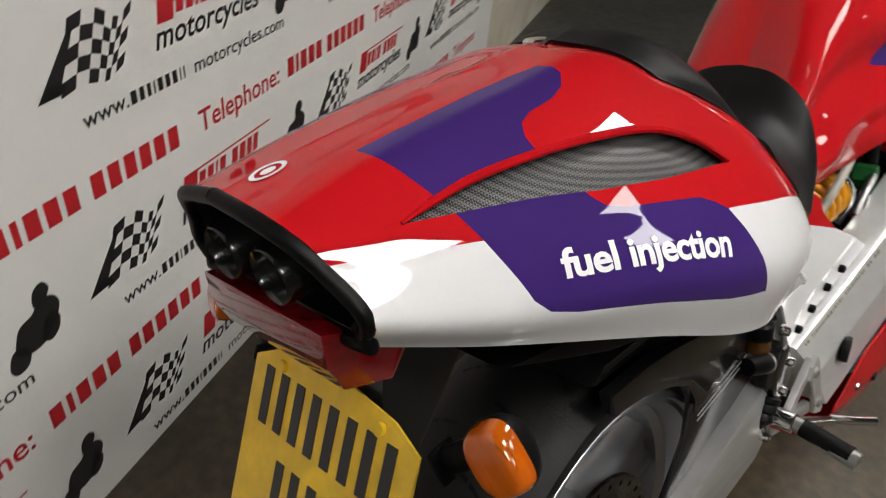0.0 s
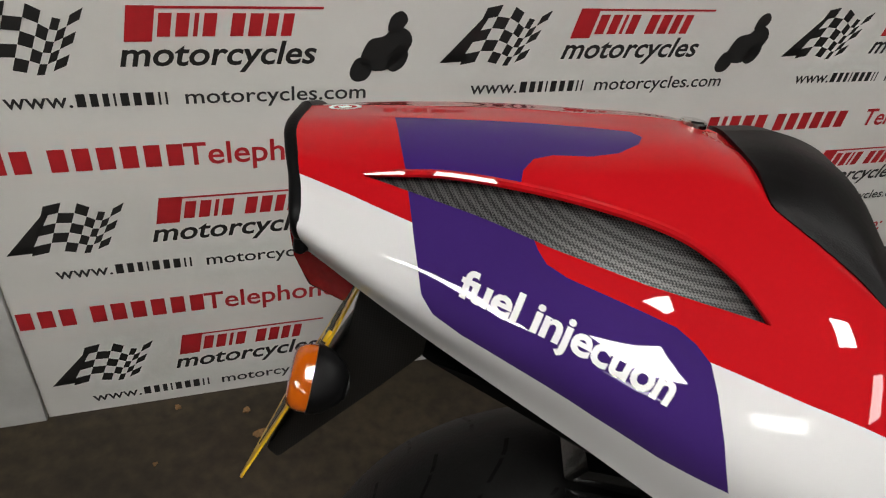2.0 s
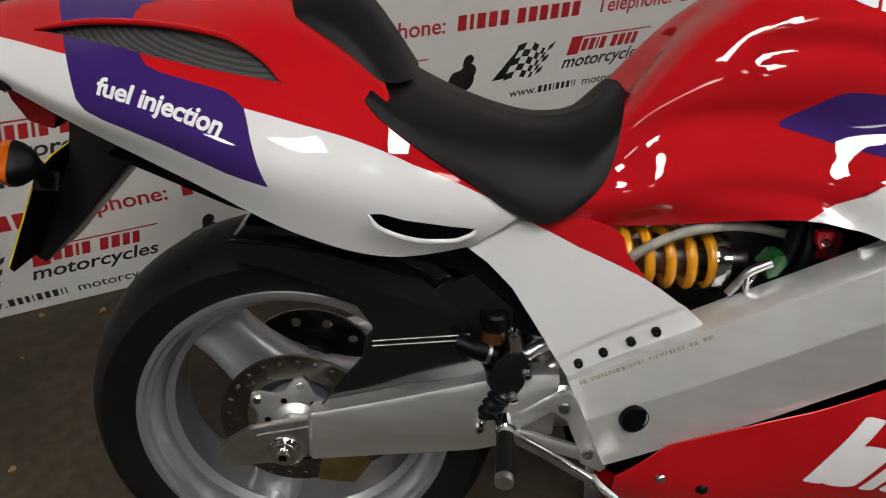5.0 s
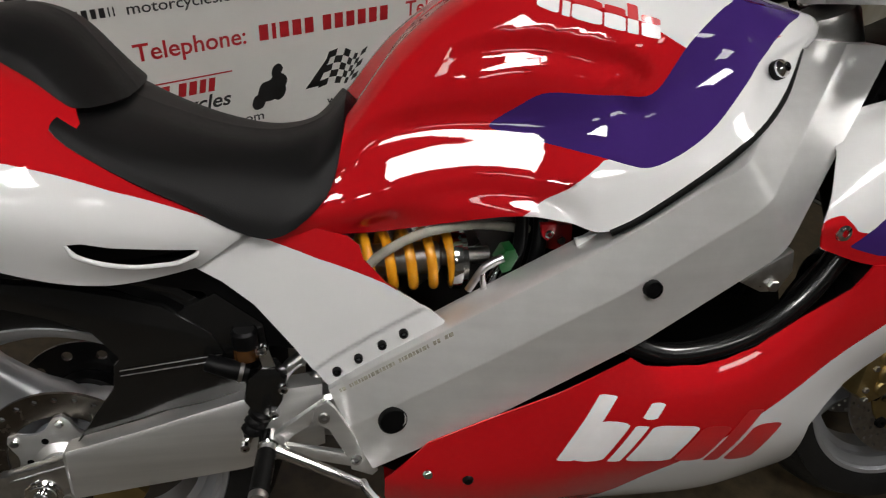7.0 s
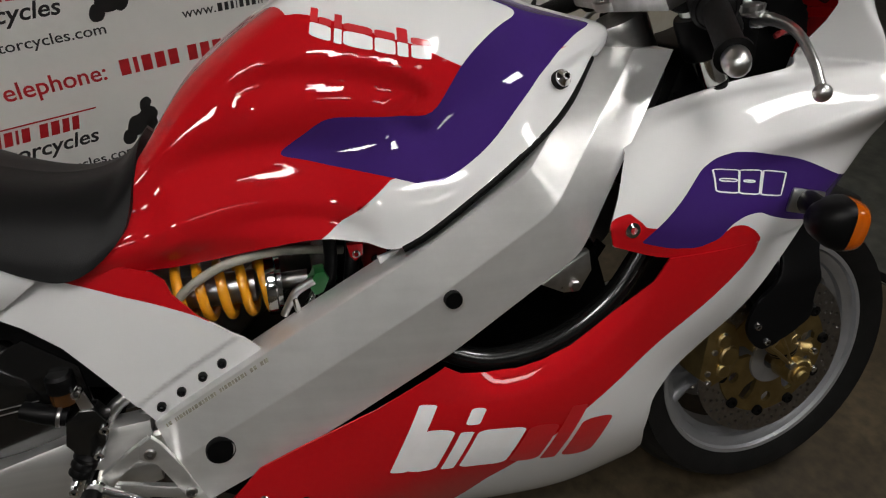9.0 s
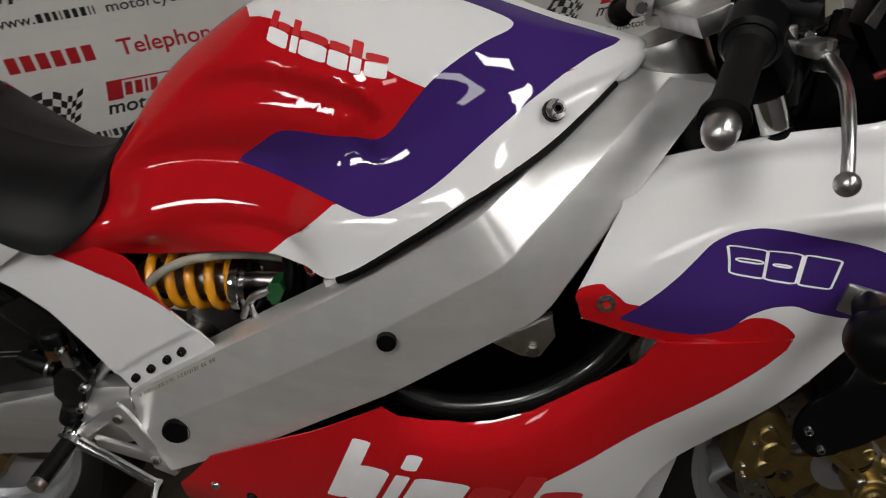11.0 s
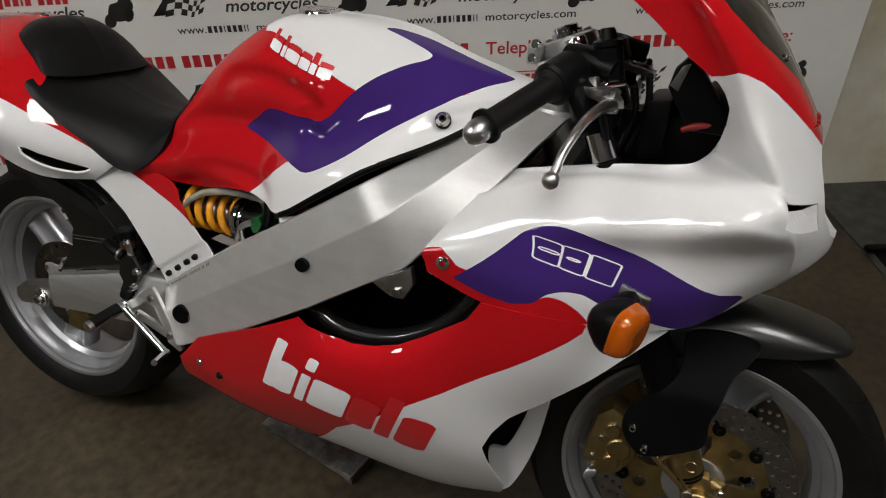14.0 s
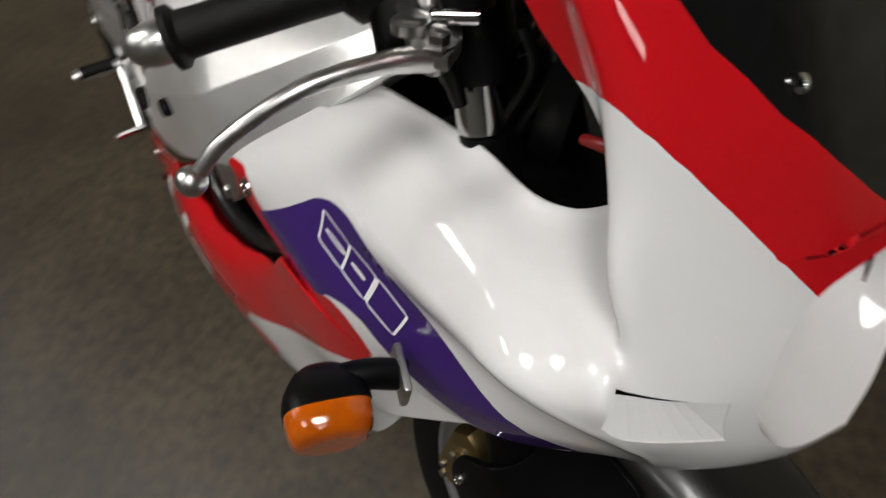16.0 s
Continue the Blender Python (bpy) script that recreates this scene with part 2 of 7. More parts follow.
def prism(outline, y0, y1, bevel=0.002, bm=None, axis="y"):
    """An (x, z) outline extruded from y0 to y1, with bevelled rims."""
    bm = bm or bmesh.new()
    vs = [bm.verts.new((x, y0, z)) for x, z in outline]
    f = bm.faces.new(vs)
    r = bmesh.ops.extrude_face_region(bm, geom=[f])
    top = [v for v in r["geom"] if isinstance(v, bmesh.types.BMVert)]
    for v in top:
        v.co.y = y1
    if bevel:
        rim = [e for e in {e for v in vs + top for e in v.link_edges} if abs(e.verts[0].co.y - e.verts[1].co.y) < 1e-9]
        bmesh.ops.bevel(bm, geom=rim, offset=bevel, segments=2, affect="EDGES", profile=0.6)
    return bm


def prism_dir(outline3, shift, bevel=0.0):
    """A closed 3D outline extruded along a vector."""
    bm = bmesh.new()
    vs = [bm.verts.new(p) for p in outline3]
    f = bm.faces.new(vs)
    r = bmesh.ops.extrude_face_region(bm, geom=[f])
    top = [v for v in r["geom"] if isinstance(v, bmesh.types.BMVert)]
    for v in top:
        v.co += Vector(shift)
    if bevel:
        bmesh.ops.bevel(bm, geom=bm.edges[:], offset=bevel, segments=2, affect="EDGES", profile=0.6)
    return bm


def cubic(t, n):
    """Weights of n evenly spaced knots at the places t in 0..1 (Catmull-Rom)."""
    t = np.clip(np.asarray(t, float), 0, 1) * (n - 1)
    i = np.minimum(t.astype(int), n - 2)
    f = t - i
    w = np.zeros((len(t), n + 2))
    rows = np.arange(len(t))
    w[rows, i] += 0.5 * (-f + 2 * f ** 2 - f ** 3)
    w[rows, i + 1] += 0.5 * (2 - 5 * f ** 2 + 3 * f ** 3)
    w[rows, i + 2] += 0.5 * (f + 4 * f ** 2 - 3 * f ** 3)
    w[rows, i + 3] += 0.5 * (-f ** 2 + f ** 3)
    out = w[:, 1:-1].copy()
    out[:, 0] += 2 * w[:, 0]
    out[:, 1] -= w[:, 0]
    out[:, -1] += 2 * w[:, -1]
    out[:, -2] -= w[:, -1]
    return out


def surface(grid, u, v):
    """Points of a smooth surface through a grid of knots [u][v]."""
    g = np.array(grid, float)
    return np.einsum("ki,kj,ijc->kc", cubic(u, g.shape[0]), cubic(v, g.shape[1]), g)


def normals(grid, u, v):
    e = 1e-3
    du = surface(grid, np.minimum(np.add(u, e), 1), v) - surface(grid, np.maximum(np.subtract(u, e), 0), v)
    dv = surface(grid, u, np.minimum(np.add(v, e), 1)) - surface(grid, u, np.maximum(np.subtract(v, e), 0))
    n = np.cross(du, dv)
    n = n / np.maximum(np.linalg.norm(n, axis=1, keepdims=True), 1e-9)
    g = np.array(grid, float)
    a, b, c = g[g.shape[0] // 2, g.shape[1] // 2], g[g.shape[0] // 2 - 1, g.shape[1] // 2], g[g.shape[0] // 2, g.shape[1] // 2 - 1]
    return n if np.cross(a - b, a - c)[1] < 0 else -n


def inside(p, poly):
    x, y = p
    hit = False
    for (x0, y0), (x1, y1) in zip(poly, poly[1:] + poly[:1]):
        if (y0 > y) != (y1 > y) and x < (x1 - x0) * (y - y0) / (y1 - y0) + x0:
            hit = not hit
    return hit


def rounded(poly, n=5, sharp=()):
    """A closed smooth outline through the points; edges between corners stay as drawn where sharp lists them."""
    return [(p[0], p[1]) for p in spline([(x, y, 0) for x, y in poly], n, True)]


def soft(poly, r, n=4):
    """An outline whose corners are rounded off by r at most."""
    p = [Vector(q) for q in poly]
    out = []
    for a, b, c in zip(p[-1:] + p[:-1], p, p[1:] + p[:1]):
        u = b + (a - b).normalized() * min(r, (a - b).length * 0.45)
        v = b + (c - b).normalized() * min(r, (c - b).length * 0.45)
        out += [tuple(u.lerp(b, k / n).lerp(b.lerp(v, k / n), k / n)) for k in range(n + 1)]
    return out


def dense(poly, step):
    out = []
    for (x0, y0), (x1, y1) in zip(poly, poly[1:] + poly[:1]):
        k = max(1, int(math.hypot(x1 - x0, y1 - y0) / step))
        out += [(x0 + (x1 - x0) * i / k, y0 + (y1 - y0) * i / k) for i in range(k)]
    return out


def panel(grid, mats, paints=(), outline=None, holes=(), nu=44, nv=30, thick=0.003, sink=0.0, warp=None):
    """A thin shell on a knot surface: outline and holes cut it, paints are (outline, material number) laid one over another."""
    from mathutils.geometry import delaunay_2d_cdt
    outline = outline or [(0, 0), (1, 0), (1, 1), (0, 1)]
    loops = [outline, *holes, *[p for p, _ in paints]]
    pts, edges = [], []
    for loop in loops:
        d = dense(loop, 0.022)
        d = [(min(max(x, 0), 1), min(max(y, 0), 1)) for x, y in d]
        k = len(pts)
        pts += d
        edges += [(k + i, k + (i + 1) % len(d)) for i in range(len(d))]
    have = np.array(pts)
    for i in range(nu + 1):
        for j in range(nv + 1):
            q = (i / nu, j / nv)
            if np.min(np.abs(have - q).max(1)) > 0.3 / max(nu, nv):
                pts.append(q)
    vs, _, tris, *_ = delaunay_2d_cdt([Vector(p) for p in pts], edges, [], 0, 1e-5)
    uv = np.array([[v.x, v.y] for v in vs])
    P = surface(grid, uv[:, 0], uv[:, 1])
    N = normals(grid, uv[:, 0], uv[:, 1])
    if warp:
        P, N = warp(P, N)
    keep = []
    for f in tris:
        t0, t1, t2 = uv[list(f)]
        if len(f) != 3 or abs((t1[0] - t0[0]) * (t2[1] - t0[1]) - (t1[1] - t0[1]) * (t2[0] - t0[0])) < 2e-7:
            continue
        c = tuple(uv[list(f)].mean(0))
        if inside(c, outline) and not any(inside(c, h) for h in holes):
            mat = 0
            for poly, m in paints:
                if inside(c, poly):
                    mat = m
            keep.append((tuple(f), mat))
    bm = bmesh.new()
    used = sorted({i for f, _ in keep for i in f})
    outer = {i: bm.verts.new(P[i] + sink * N[i]) for i in used}
    inner = {i: bm.verts.new(P[i] + (sink - thick) * N[i]) for i in used}
    count = {}
    for f, m in keep:
        a = P[f[1]] - P[f[0]]
        b = P[f[2]] - P[f[0]]
        g = f if np.dot(np.cross(a, b), N[f[0]]) > 0 else f[::-1]
        try:
            bm.faces.new([outer[i] for i in g]).material_index = m
            bm.faces.new([inner[i] for i in g[::-1]]).material_index = m
        except ValueError:
            continue
        for i, j in zip(g, g[1:] + g[:1]):
            count[(i, j)] = m
    for (i, j), m in count.items():
        if (j, i) not in count:
            bm.faces.new((outer[j], outer[i], inner[i], inner[j])).material_index = m
    me = bpy.data.meshes.new("panel")
    for f in bm.faces:
        f.smooth = True
    bm.verts.index_update()
    shade = [None] * len(bm.verts)
    for i in used:
        shade[outer[i].index] = Vector(N[i])
        shade[inner[i].index] = -Vector(N[i])
    bm.to_mesh(me)
    bm.free()
    for m in mats if isinstance(mats, (list, tuple)) else [mats]:
        me.materials.append(m)
    loops = []
    for p in me.polygons:
        for k in p.vertices:
            loops.append(p.normal.copy() if len(p.vertices) == 4 else shade[k])
    me.normals_split_custom_set(loops)
    return me


def from_line(P, line):
    """Distance in x and z of each point from a line of corners, with the way that leads from it."""
    p = P[:, [0, 2]]
    best, way = np.full(len(p), 9.0), np.zeros((len(p), 2))
    for a, b in zip(np.array(line[:-1]), np.array(line[1:])):
        f = np.clip(((p - a) @ (b - a)) / ((b - a) @ (b - a)), 0, 1)
        q = p - (a + f[:, None] * (b - a))
        d = np.hypot(q[:, 0], q[:, 1])
        near = d < best
        best[near], way[near] = d[near], (q / np.maximum(d, 1e-6)[:, None])[near]
    return best, way


def pushed(P, N, depth, slope, fall=0.0):
    """Moves a right-hand panel inwards by depth, whose gradient in x and z is slope."""
    n = N / np.maximum(-N[:, 1], 0.15)[:, None]
    n[:, 0] += slope[:, 0]
    n[:, 2] += slope[:, 1]
    P = P + np.stack([0 * depth, depth, -fall * depth], 1)
    return P, n / np.maximum(np.linalg.norm(n, axis=1, keepdims=True), 1e-9)


def mirrored(me):
    """The same mesh for the other side of the machine."""
    m2 = me.copy()
    old = [Vector((n.vector.x, -n.vector.y, n.vector.z)) for n in me.corner_normals]
    keep = [[old[k] for k in p.loop_indices] for p in me.polygons]
    m2.transform(Matrix.Diagonal((1, -1, 1, 1)))
    m2.flip_normals()
    back = {}
    for p, q in zip(me.polygons, m2.polygons):
        for k, v in zip(p.vertices, keep[p.index]):
            back[(q.index, k)] = v
    m2.normals_split_custom_set([back[(q.index, k)] for q in m2.polygons for k in q.vertices])
    return m2


def text_points(body, bold=0.0, shear=0.0, spacing=1.0):
    """Flat triangles of a line of writing, 1 high, and its width."""
    cu = bpy.data.curves.new("writing", "FONT")
    cu.body, cu.size, cu.offset, cu.shear, cu.space_character = body, 1.0, bold, shear, spacing
    cu.resolution_u = 3
    ob = bpy.data.objects.new("writing", cu)
    scene.collection.objects.link(ob)
    dg = bpy.context.evaluated_depsgraph_get()
    me = bpy.data.meshes.new_from_object(ob.evaluated_get(dg))
    bpy.data.objects.remove(ob)
    bm = bmesh.new()
    bm.from_mesh(me)
    bpy.data.meshes.remove(me)
    bmesh.ops.triangulate(bm, faces=bm.faces[:])
    w = max(v.co.x for v in bm.verts)
    return bm, w


def on_surface(bm, grid, corners, lift=0.0006):
    """Lays flat shapes (x 0..1, y 0..1) on a knot surface between four (u, v) corners: lower left, lower right, upper right, upper left."""
    for k in range(1, 40):
        for axis in ((1, 0, 0), (0, 1, 0)):
            if axis[0] or k % 6 == 0:
                bmesh.ops.bisect_plane(bm, geom=bm.verts[:] + bm.edges[:] + bm.faces[:], plane_co=(k / 40, k / 40, 0), plane_no=axis)
    c = np.array(corners, float)
    ab = np.array([(v.co.x, v.co.y) for v in bm.verts])
    a, b = ab[:, :1], ab[:, 1:]
    uv = (1 - a) * (1 - b) * c[0] + a * (1 - b) * c[1] + a * b * c[2] + (1 - a) * b * c[3]
    P = surface(grid, uv[:, 0], uv[:, 1]) + lift * normals(grid, uv[:, 0], uv[:, 1])
    for v, p in zip(bm.verts, P):
        v.co = Vector(p)
    return bm


def blob(outline, bm=None, n=6, smooth=True):
    """A flat filled outline in the xy plane."""
    bm = bm or bmesh.new()
    pts = rounded(outline, n) if smooth else outline
    f = bm.faces.new([bm.verts.new((x, y, 0)) for x, y in pts])
    bmesh.ops.triangulate(bm, faces=[f])
    return bm


# ---- room ----
WALL_Y = 0.866
CEILING = 2.9
floor = part("floor", box(-5, -5, -0.1, 6, 6, 0.004), FLOORMAT)
tagged(floor, "worn brown stained concrete workshop floor", "floor", kind="structure")
patch = part("floor_patch", box(2.24, -2.0, 0.0, 5.9, WALL_Y, 0.008), CONCRETE)
tagged(patch, "grey painted strip of concrete floor beside the banner end", "floor", kind="structure")
backing = part("wall_north", box(-5, WALL_Y + 0.004, 0, 6, WALL_Y + 0.2, CEILING), RUSTWALL)
tagged(backing, "stained cream workshop wall behind the banner", "wall", kind="structure")
# unseen walls and ceiling, added; their greys set the bounce light
for nm, b in (("wall_south", (-5, -5.2, 0, 6, -5, CEILING)), ("wall_west", (-5.2, -5, 0, -5, 6, CEILING)), ("wall_east", (6, -5, 0, 6.2, 6, CEILING))):
    tagged(part(nm, box(*b), ROOMWALL), "unseen plain grey wall added to close the room", "wall", kind="structure")
tagged(part("ceiling", box(-5.2, -5.2, CEILING, 6.2, 6.2, CEILING + 0.1), CEIL), "unseen dark ceiling added to close the room", "ceiling", kind="structure")
pillar = part("wall_pillar", box(-1.6, WALL_Y - 0.012, 0, -0.592, WALL_Y + 0.002, CEILING, 0.004), PLASTER)
tagged(pillar, "white painted plaster pier beside the banner", "wall", kind="structure")


def light_panel(x, y, w=0.6, h=0.6):
    lamp = new("ceiling_light")
    lamp.matrix_world = pose(x, y, CEILING)
    part("frame", box(-w / 2 - 0.02, -h / 2 - 0.02, -0.03, w / 2 + 0.02, h / 2 + 0.02, 0, 0.004), BLACK, lamp)
    part("diffuser", box(-w / 2, -h / 2, -0.036, w / 2, h / 2, -0.031), PANEL if y > -2 else DIMPANEL, lamp)
    return tagged(lamp, "square white ceiling light panel, lit", "ceiling light", "ceiling lights")


# unseen panels set from reflections; the y -2.5 row is the dimmed one
for x, y in ((-2.7, -1.15), (-0.45, -1.15), (1.85, -1.15), (-1.5, -2.5), (0.85, -2.5), (3.1, -2.5)):
    light_panel(x, y)

# ---- banner ----
banner = part("wall_banner", box(-0.59, WALL_Y - 0.004, 0.0, 2.25, WALL_Y, 2.0), BANNER)
tagged(banner, "white printed dealer banner standing against the wall", "banner", kind="structure")
PERIOD, ROW = 0.683, 0.307


def flat(bm, x, z, sx, sz=None):
    """Lays a flat shape on the banner: x and y of the shape become x and z."""
    sz = sz or sx
    for v in bm.verts:
        v.co = Vector((x + v.co.x * sx, 0, z + v.co.y * sz))
    return bm


def printed(name, me, x, z, label=""):
    ob = new(name, me)
    ob.parent = banner
    ob.location = (x, WALL_Y - 0.0052, z)
    return tagged(ob, label)


def flag_mesh():
    """A waving checkered flag: dark outline of the pole tip and alternate squares."""
    bm = bmesh.new()
    nx, ny = 7, 5

    def at(i, j):
        a, b = i / nx, j / ny
        x = -0.125 + 0.125 * a - 0.035 * (1 - b) + 0.012 * math.sin(a * 5)
        y = 0.002 + 0.078 * b + 0.012 * math.sin(a * 6.0 + 0.6) * (0.6 + 0.4 * b) - 0.012 * (1 - a) * (1 - b)
        return (x, y, 0)
    for i in range(nx):
        for j in range(ny):
            if (i + j) % 2 == 0:
                bm.faces.new([bm.verts.new(p) for p in (at(i, j), at(i + 1, j), at(i + 1, j + 1), at(i, j + 1))])
    bm.faces.new([bm.verts.new(p) for p in ((-0.195, -0.002, 0), (-0.16, 0.0, 0), (-0.118, 0.076, 0), (-0.124, 0.078, 0))])
    bm.faces.new([bm.verts.new(p) for p in ((-0.195, -0.002, 0), (-0.15, 0.0, 0), (-0.148, 0.012, 0), (-0.172, 0.014, 0))])
    return flat(bm, 0, 0, 1)


def motor_shape():
    """The dark machine-shaped mark of the banner, as a plain shape."""
    bm = bmesh.new()
    for pts in (((0.008, 0.0), (0.016, -0.014), (0.034, -0.012), (0.043, 0.004), (0.036, 0.022), (0.018, 0.022)),
                ((0.066, 0.010), (0.078, 0.0), (0.094, 0.010), (0.100, 0.030), (0.088, 0.044), (0.074, 0.034)),
                ((0.024, 0.014), (0.050, 0.002), (0.078, 0.010), (0.104, 0.044), (0.098, 0.066), (0.076, 0.072), (0.060, 0.058), (0.036, 0.050)),
                ((0.066, 0.066), (0.082, 0.064), (0.096, 0.082), (0.086, 0.096), (0.070, 0.088))):
        blob(pts, bm, 4)
    return flat(bm, 0, 0, 1)


def written(body, height, bold, shear, width, mats):
    bm, w = text_points(body, bold, shear)
    return mesh_of(flat(bm, 0, 0, width / w, height), mats, False)


FLAG = mesh_of(flag_mesh(), PRINTBLACK, False)
MOTOR = mesh_of(motor_shape(), PRINTBLACK, False)


def signs(bm, x, y, widths, h, gap, lean=0.0):
    """A run of upright bars, one for each sign of a line that is not spelt out."""
    for w in widths:
        bm.faces.new([bm.verts.new(p) for p in ((x, y, 0), (x + w, y, 0), (x + w + lean * h, y + h, 0), (x + lean * h, y + h, 0))])
        x += w + gap
    return x


nb = bmesh.new()
signs(nb, 0.0, -0.004, (0.036,), 0.050, 0, 0.2)
x = signs(nb, 0.043, 0.003, (0.017, 0.017, 0.006, 0.017), 0.033, 0.0065, 0.2)
signs(nb, x + 0.014, 0.003, (0.018, 0.018, 0.015, 0.015), 0.033, 0.0065, 0.2)
signs(nb, 0.045, 0.042, (0.228,), 0.0035, 0, 0.2)
NAMEBAR = mesh_of(flat(nb, 0, 0, 1), PRINTRED, False)
WORD = written("motorcycles", 0.050, 0.018, 0.25, 0.275, PRINTBLACK)
WWW = written("www.", 0.034, 0.008, 0.0, 0.085, PRINTBLACK)
SITE = written("motorcycles.com", 0.034, 0.008, 0.0, 0.272, PRINTBLACK)
nb = bmesh.new()
signs(nb, 0.0, 0.0, (0.012, 0.010, 0.008, 0.003, 0.011, 0.010, 0.011, 0.003, 0.003), 0.020, 0.0062)
SITEBAR = mesh_of(flat(nb, 0, 0, 1), PRINTBLACK, False)
TEL = written("Telephone:", 0.056, 0.012, 0.0, 0.252, PRINTRED)
nb = bmesh.new()
x = signs(nb, 0.0, 0.0, (0.023, 0.010, 0.023, 0.023, 0.023), 0.038, 0.0095)
signs(nb, x + 0.016, 0.0, (0.023,) * 6, 0.038, 0.0095)
NUMBERS = mesh_of(flat(nb, 0, 0, 1), PRINTRED, False)
nb = bmesh.new()
x = signs(nb, 0.0, 0.0, (0.023,) * 3, 0.038, 0.0095)
signs(nb, x + 0.016, 0.0, (0.023,) * 6, 0.038, 0.0095)
CUTNUMBERS = mesh_of(flat(nb, 0, 0, 1), PRINTRED, False)
for r in range(-1, 6):
    base = 0.54 + ROW * (r - 1)
    for k in range(-1, 5):
        x0 = -0.372 + PERIOD * k
        z0 = base - 0.145
        if z0 > 0.05 and x0 > -0.4:
            if x0 < 2.22:
                printed("flag", FLAG, x0, z0)
            if x0 + 0.31 < 2.24:
                printed("name_bar", NAMEBAR, x0 + 0.03, z0 + 0.041)
                printed("word", WORD, x0 + 0.018, z0 + 0.002)
                printed("mark", MOTOR, x0 + 0.335, z0 - 0.015)
            if x0 + 0.38 < 2.24:
                printed("web_prefix", WWW, x0 - 0.135, z0 - 0.058)
                printed("web_bar", SITEBAR, x0 - 0.045, z0 - 0.058)
                printed("web_word", SITE, x0 + 0.098, z0 - 0.058)
        t0 = -0.285 + 0.69 * k
        if 0.2 < base < 1.9:
            if -0.58 < t0 and t0 + 0.25 < 2.24:
                printed("telephone_word", TEL, t0, base)
            if -0.58 < t0 + 0.285 and t0 + 0.66 < 2.24:
                printed("number_bars", NUMBERS, t0 + 0.285, base)
            elif k == -1:
                printed("number_bars", CUTNUMBERS, -0.585, base)

# ---- motorcycle ----
BIKE = Matrix.Translation((0, 0, 0)) @ Matrix.Rotation(radians(-25), 4, "Z") @ Matrix.Rotation(radians(-15), 4, "X") @ Matrix.Translation((0.0174, 0.0625, 0.0167))
bike = new("motorcycle")
bike.matrix_world = BIKE
tagged(bike, "red, white and purple sports motorcycle leaning on its stand", "motorcycle")

TAIL = [
    [(-0.335, 0, 0.893), (-0.333, -0.045, 0.886), (-0.325, -0.068, 0.872), (-0.317, -0.082, 0.855), (-0.308, -0.104, 0.827), (-0.305, -0.085, 0.803)],
    [(-0.24, 0, 0.908), (-0.235, -0.05, 0.903), (-0.23, -0.085, 0.878), (-0.225, -0.115, 0.845), (-0.215, -0.137, 0.80), (-0.215, -0.115, 0.768)],
    [(-0.12, 0, 0.922), (-0.115, -0.06, 0.915), (-0.11, -0.11, 0.885), (-0.105, -0.148, 0.84), (-0.095, -0.183, 0.785), (-0.09, -0.16, 0.728)],
    [(0.0, 0, 0.925), (0.005, -0.065, 0.915), (0.012, -0.125, 0.875), (0.018, -0.168, 0.828), (0.012, -0.208, 0.76), (0.03, -0.185, 0.68)],
    [(0.11, 0, 0.865), (0.115, -0.07, 0.86), (0.12, -0.13, 0.835), (0.125, -0.168, 0.795), (0.13, -0.198, 0.73), (0.13, -0.175, 0.651)],
    [(0.27, 0, 0.75), (0.272, -0.06, 0.745), (0.278, -0.10, 0.722), (0.285, -0.132, 0.695), (0.262, -0.138, 0.675), (0.228, -0.138, 0.652)],
]
TANK = [
    [(0.425, 0, 0.815), (0.40, -0.05, 0.80), (0.36, -0.085, 0.755), (0.325, -0.11, 0.72), (0.30, -0.128, 0.695), (0.295, -0.13, 0.685)],
    [(0.49, 0, 0.905), (0.475, -0.06, 0.89), (0.46, -0.095, 0.83), (0.45, -0.10, 0.77), (0.43, -0.108, 0.715), (0.425, -0.102, 0.67)],
    [(0.60, 0, 0.985), (0.59, -0.075, 0.965), (0.575, -0.115, 0.89), (0.565, -0.10, 0.81), (0.57, -0.145, 0.74), (0.58, -0.152, 0.702)],
    [(0.73, 0, 1.0), (0.73, -0.08, 0.985), (0.735, -0.135, 0.915), (0.735, -0.15, 0.83), (0.735, -0.20, 0.765), (0.705, -0.226, 0.703)],
    [(0.86, 0, 0.985), (0.87, -0.06, 0.965), (0.875, -0.10, 0.925), (0.88, -0.125, 0.88), (0.885, -0.145, 0.83), (0.885, -0.165, 0.785)],
    [(1.02, 0, 0.925), (1.015, -0.025, 0.92), (1.01, -0.04, 0.91), (1.005, -0.055, 0.90), (1.0, -0.065, 0.89), (0.998, -0.075, 0.88)],
]
TANK_U = (0, 0.2, 0.4, 0.5, 0.6, 0.7, 0.8, 0.9, 1.0)
TANK = [[tuple(surface(TANK, [u], [v])[0]) for v in (0, 0.2, 0.4, 0.6, 0.8, 1.0)] for u in TANK_U]
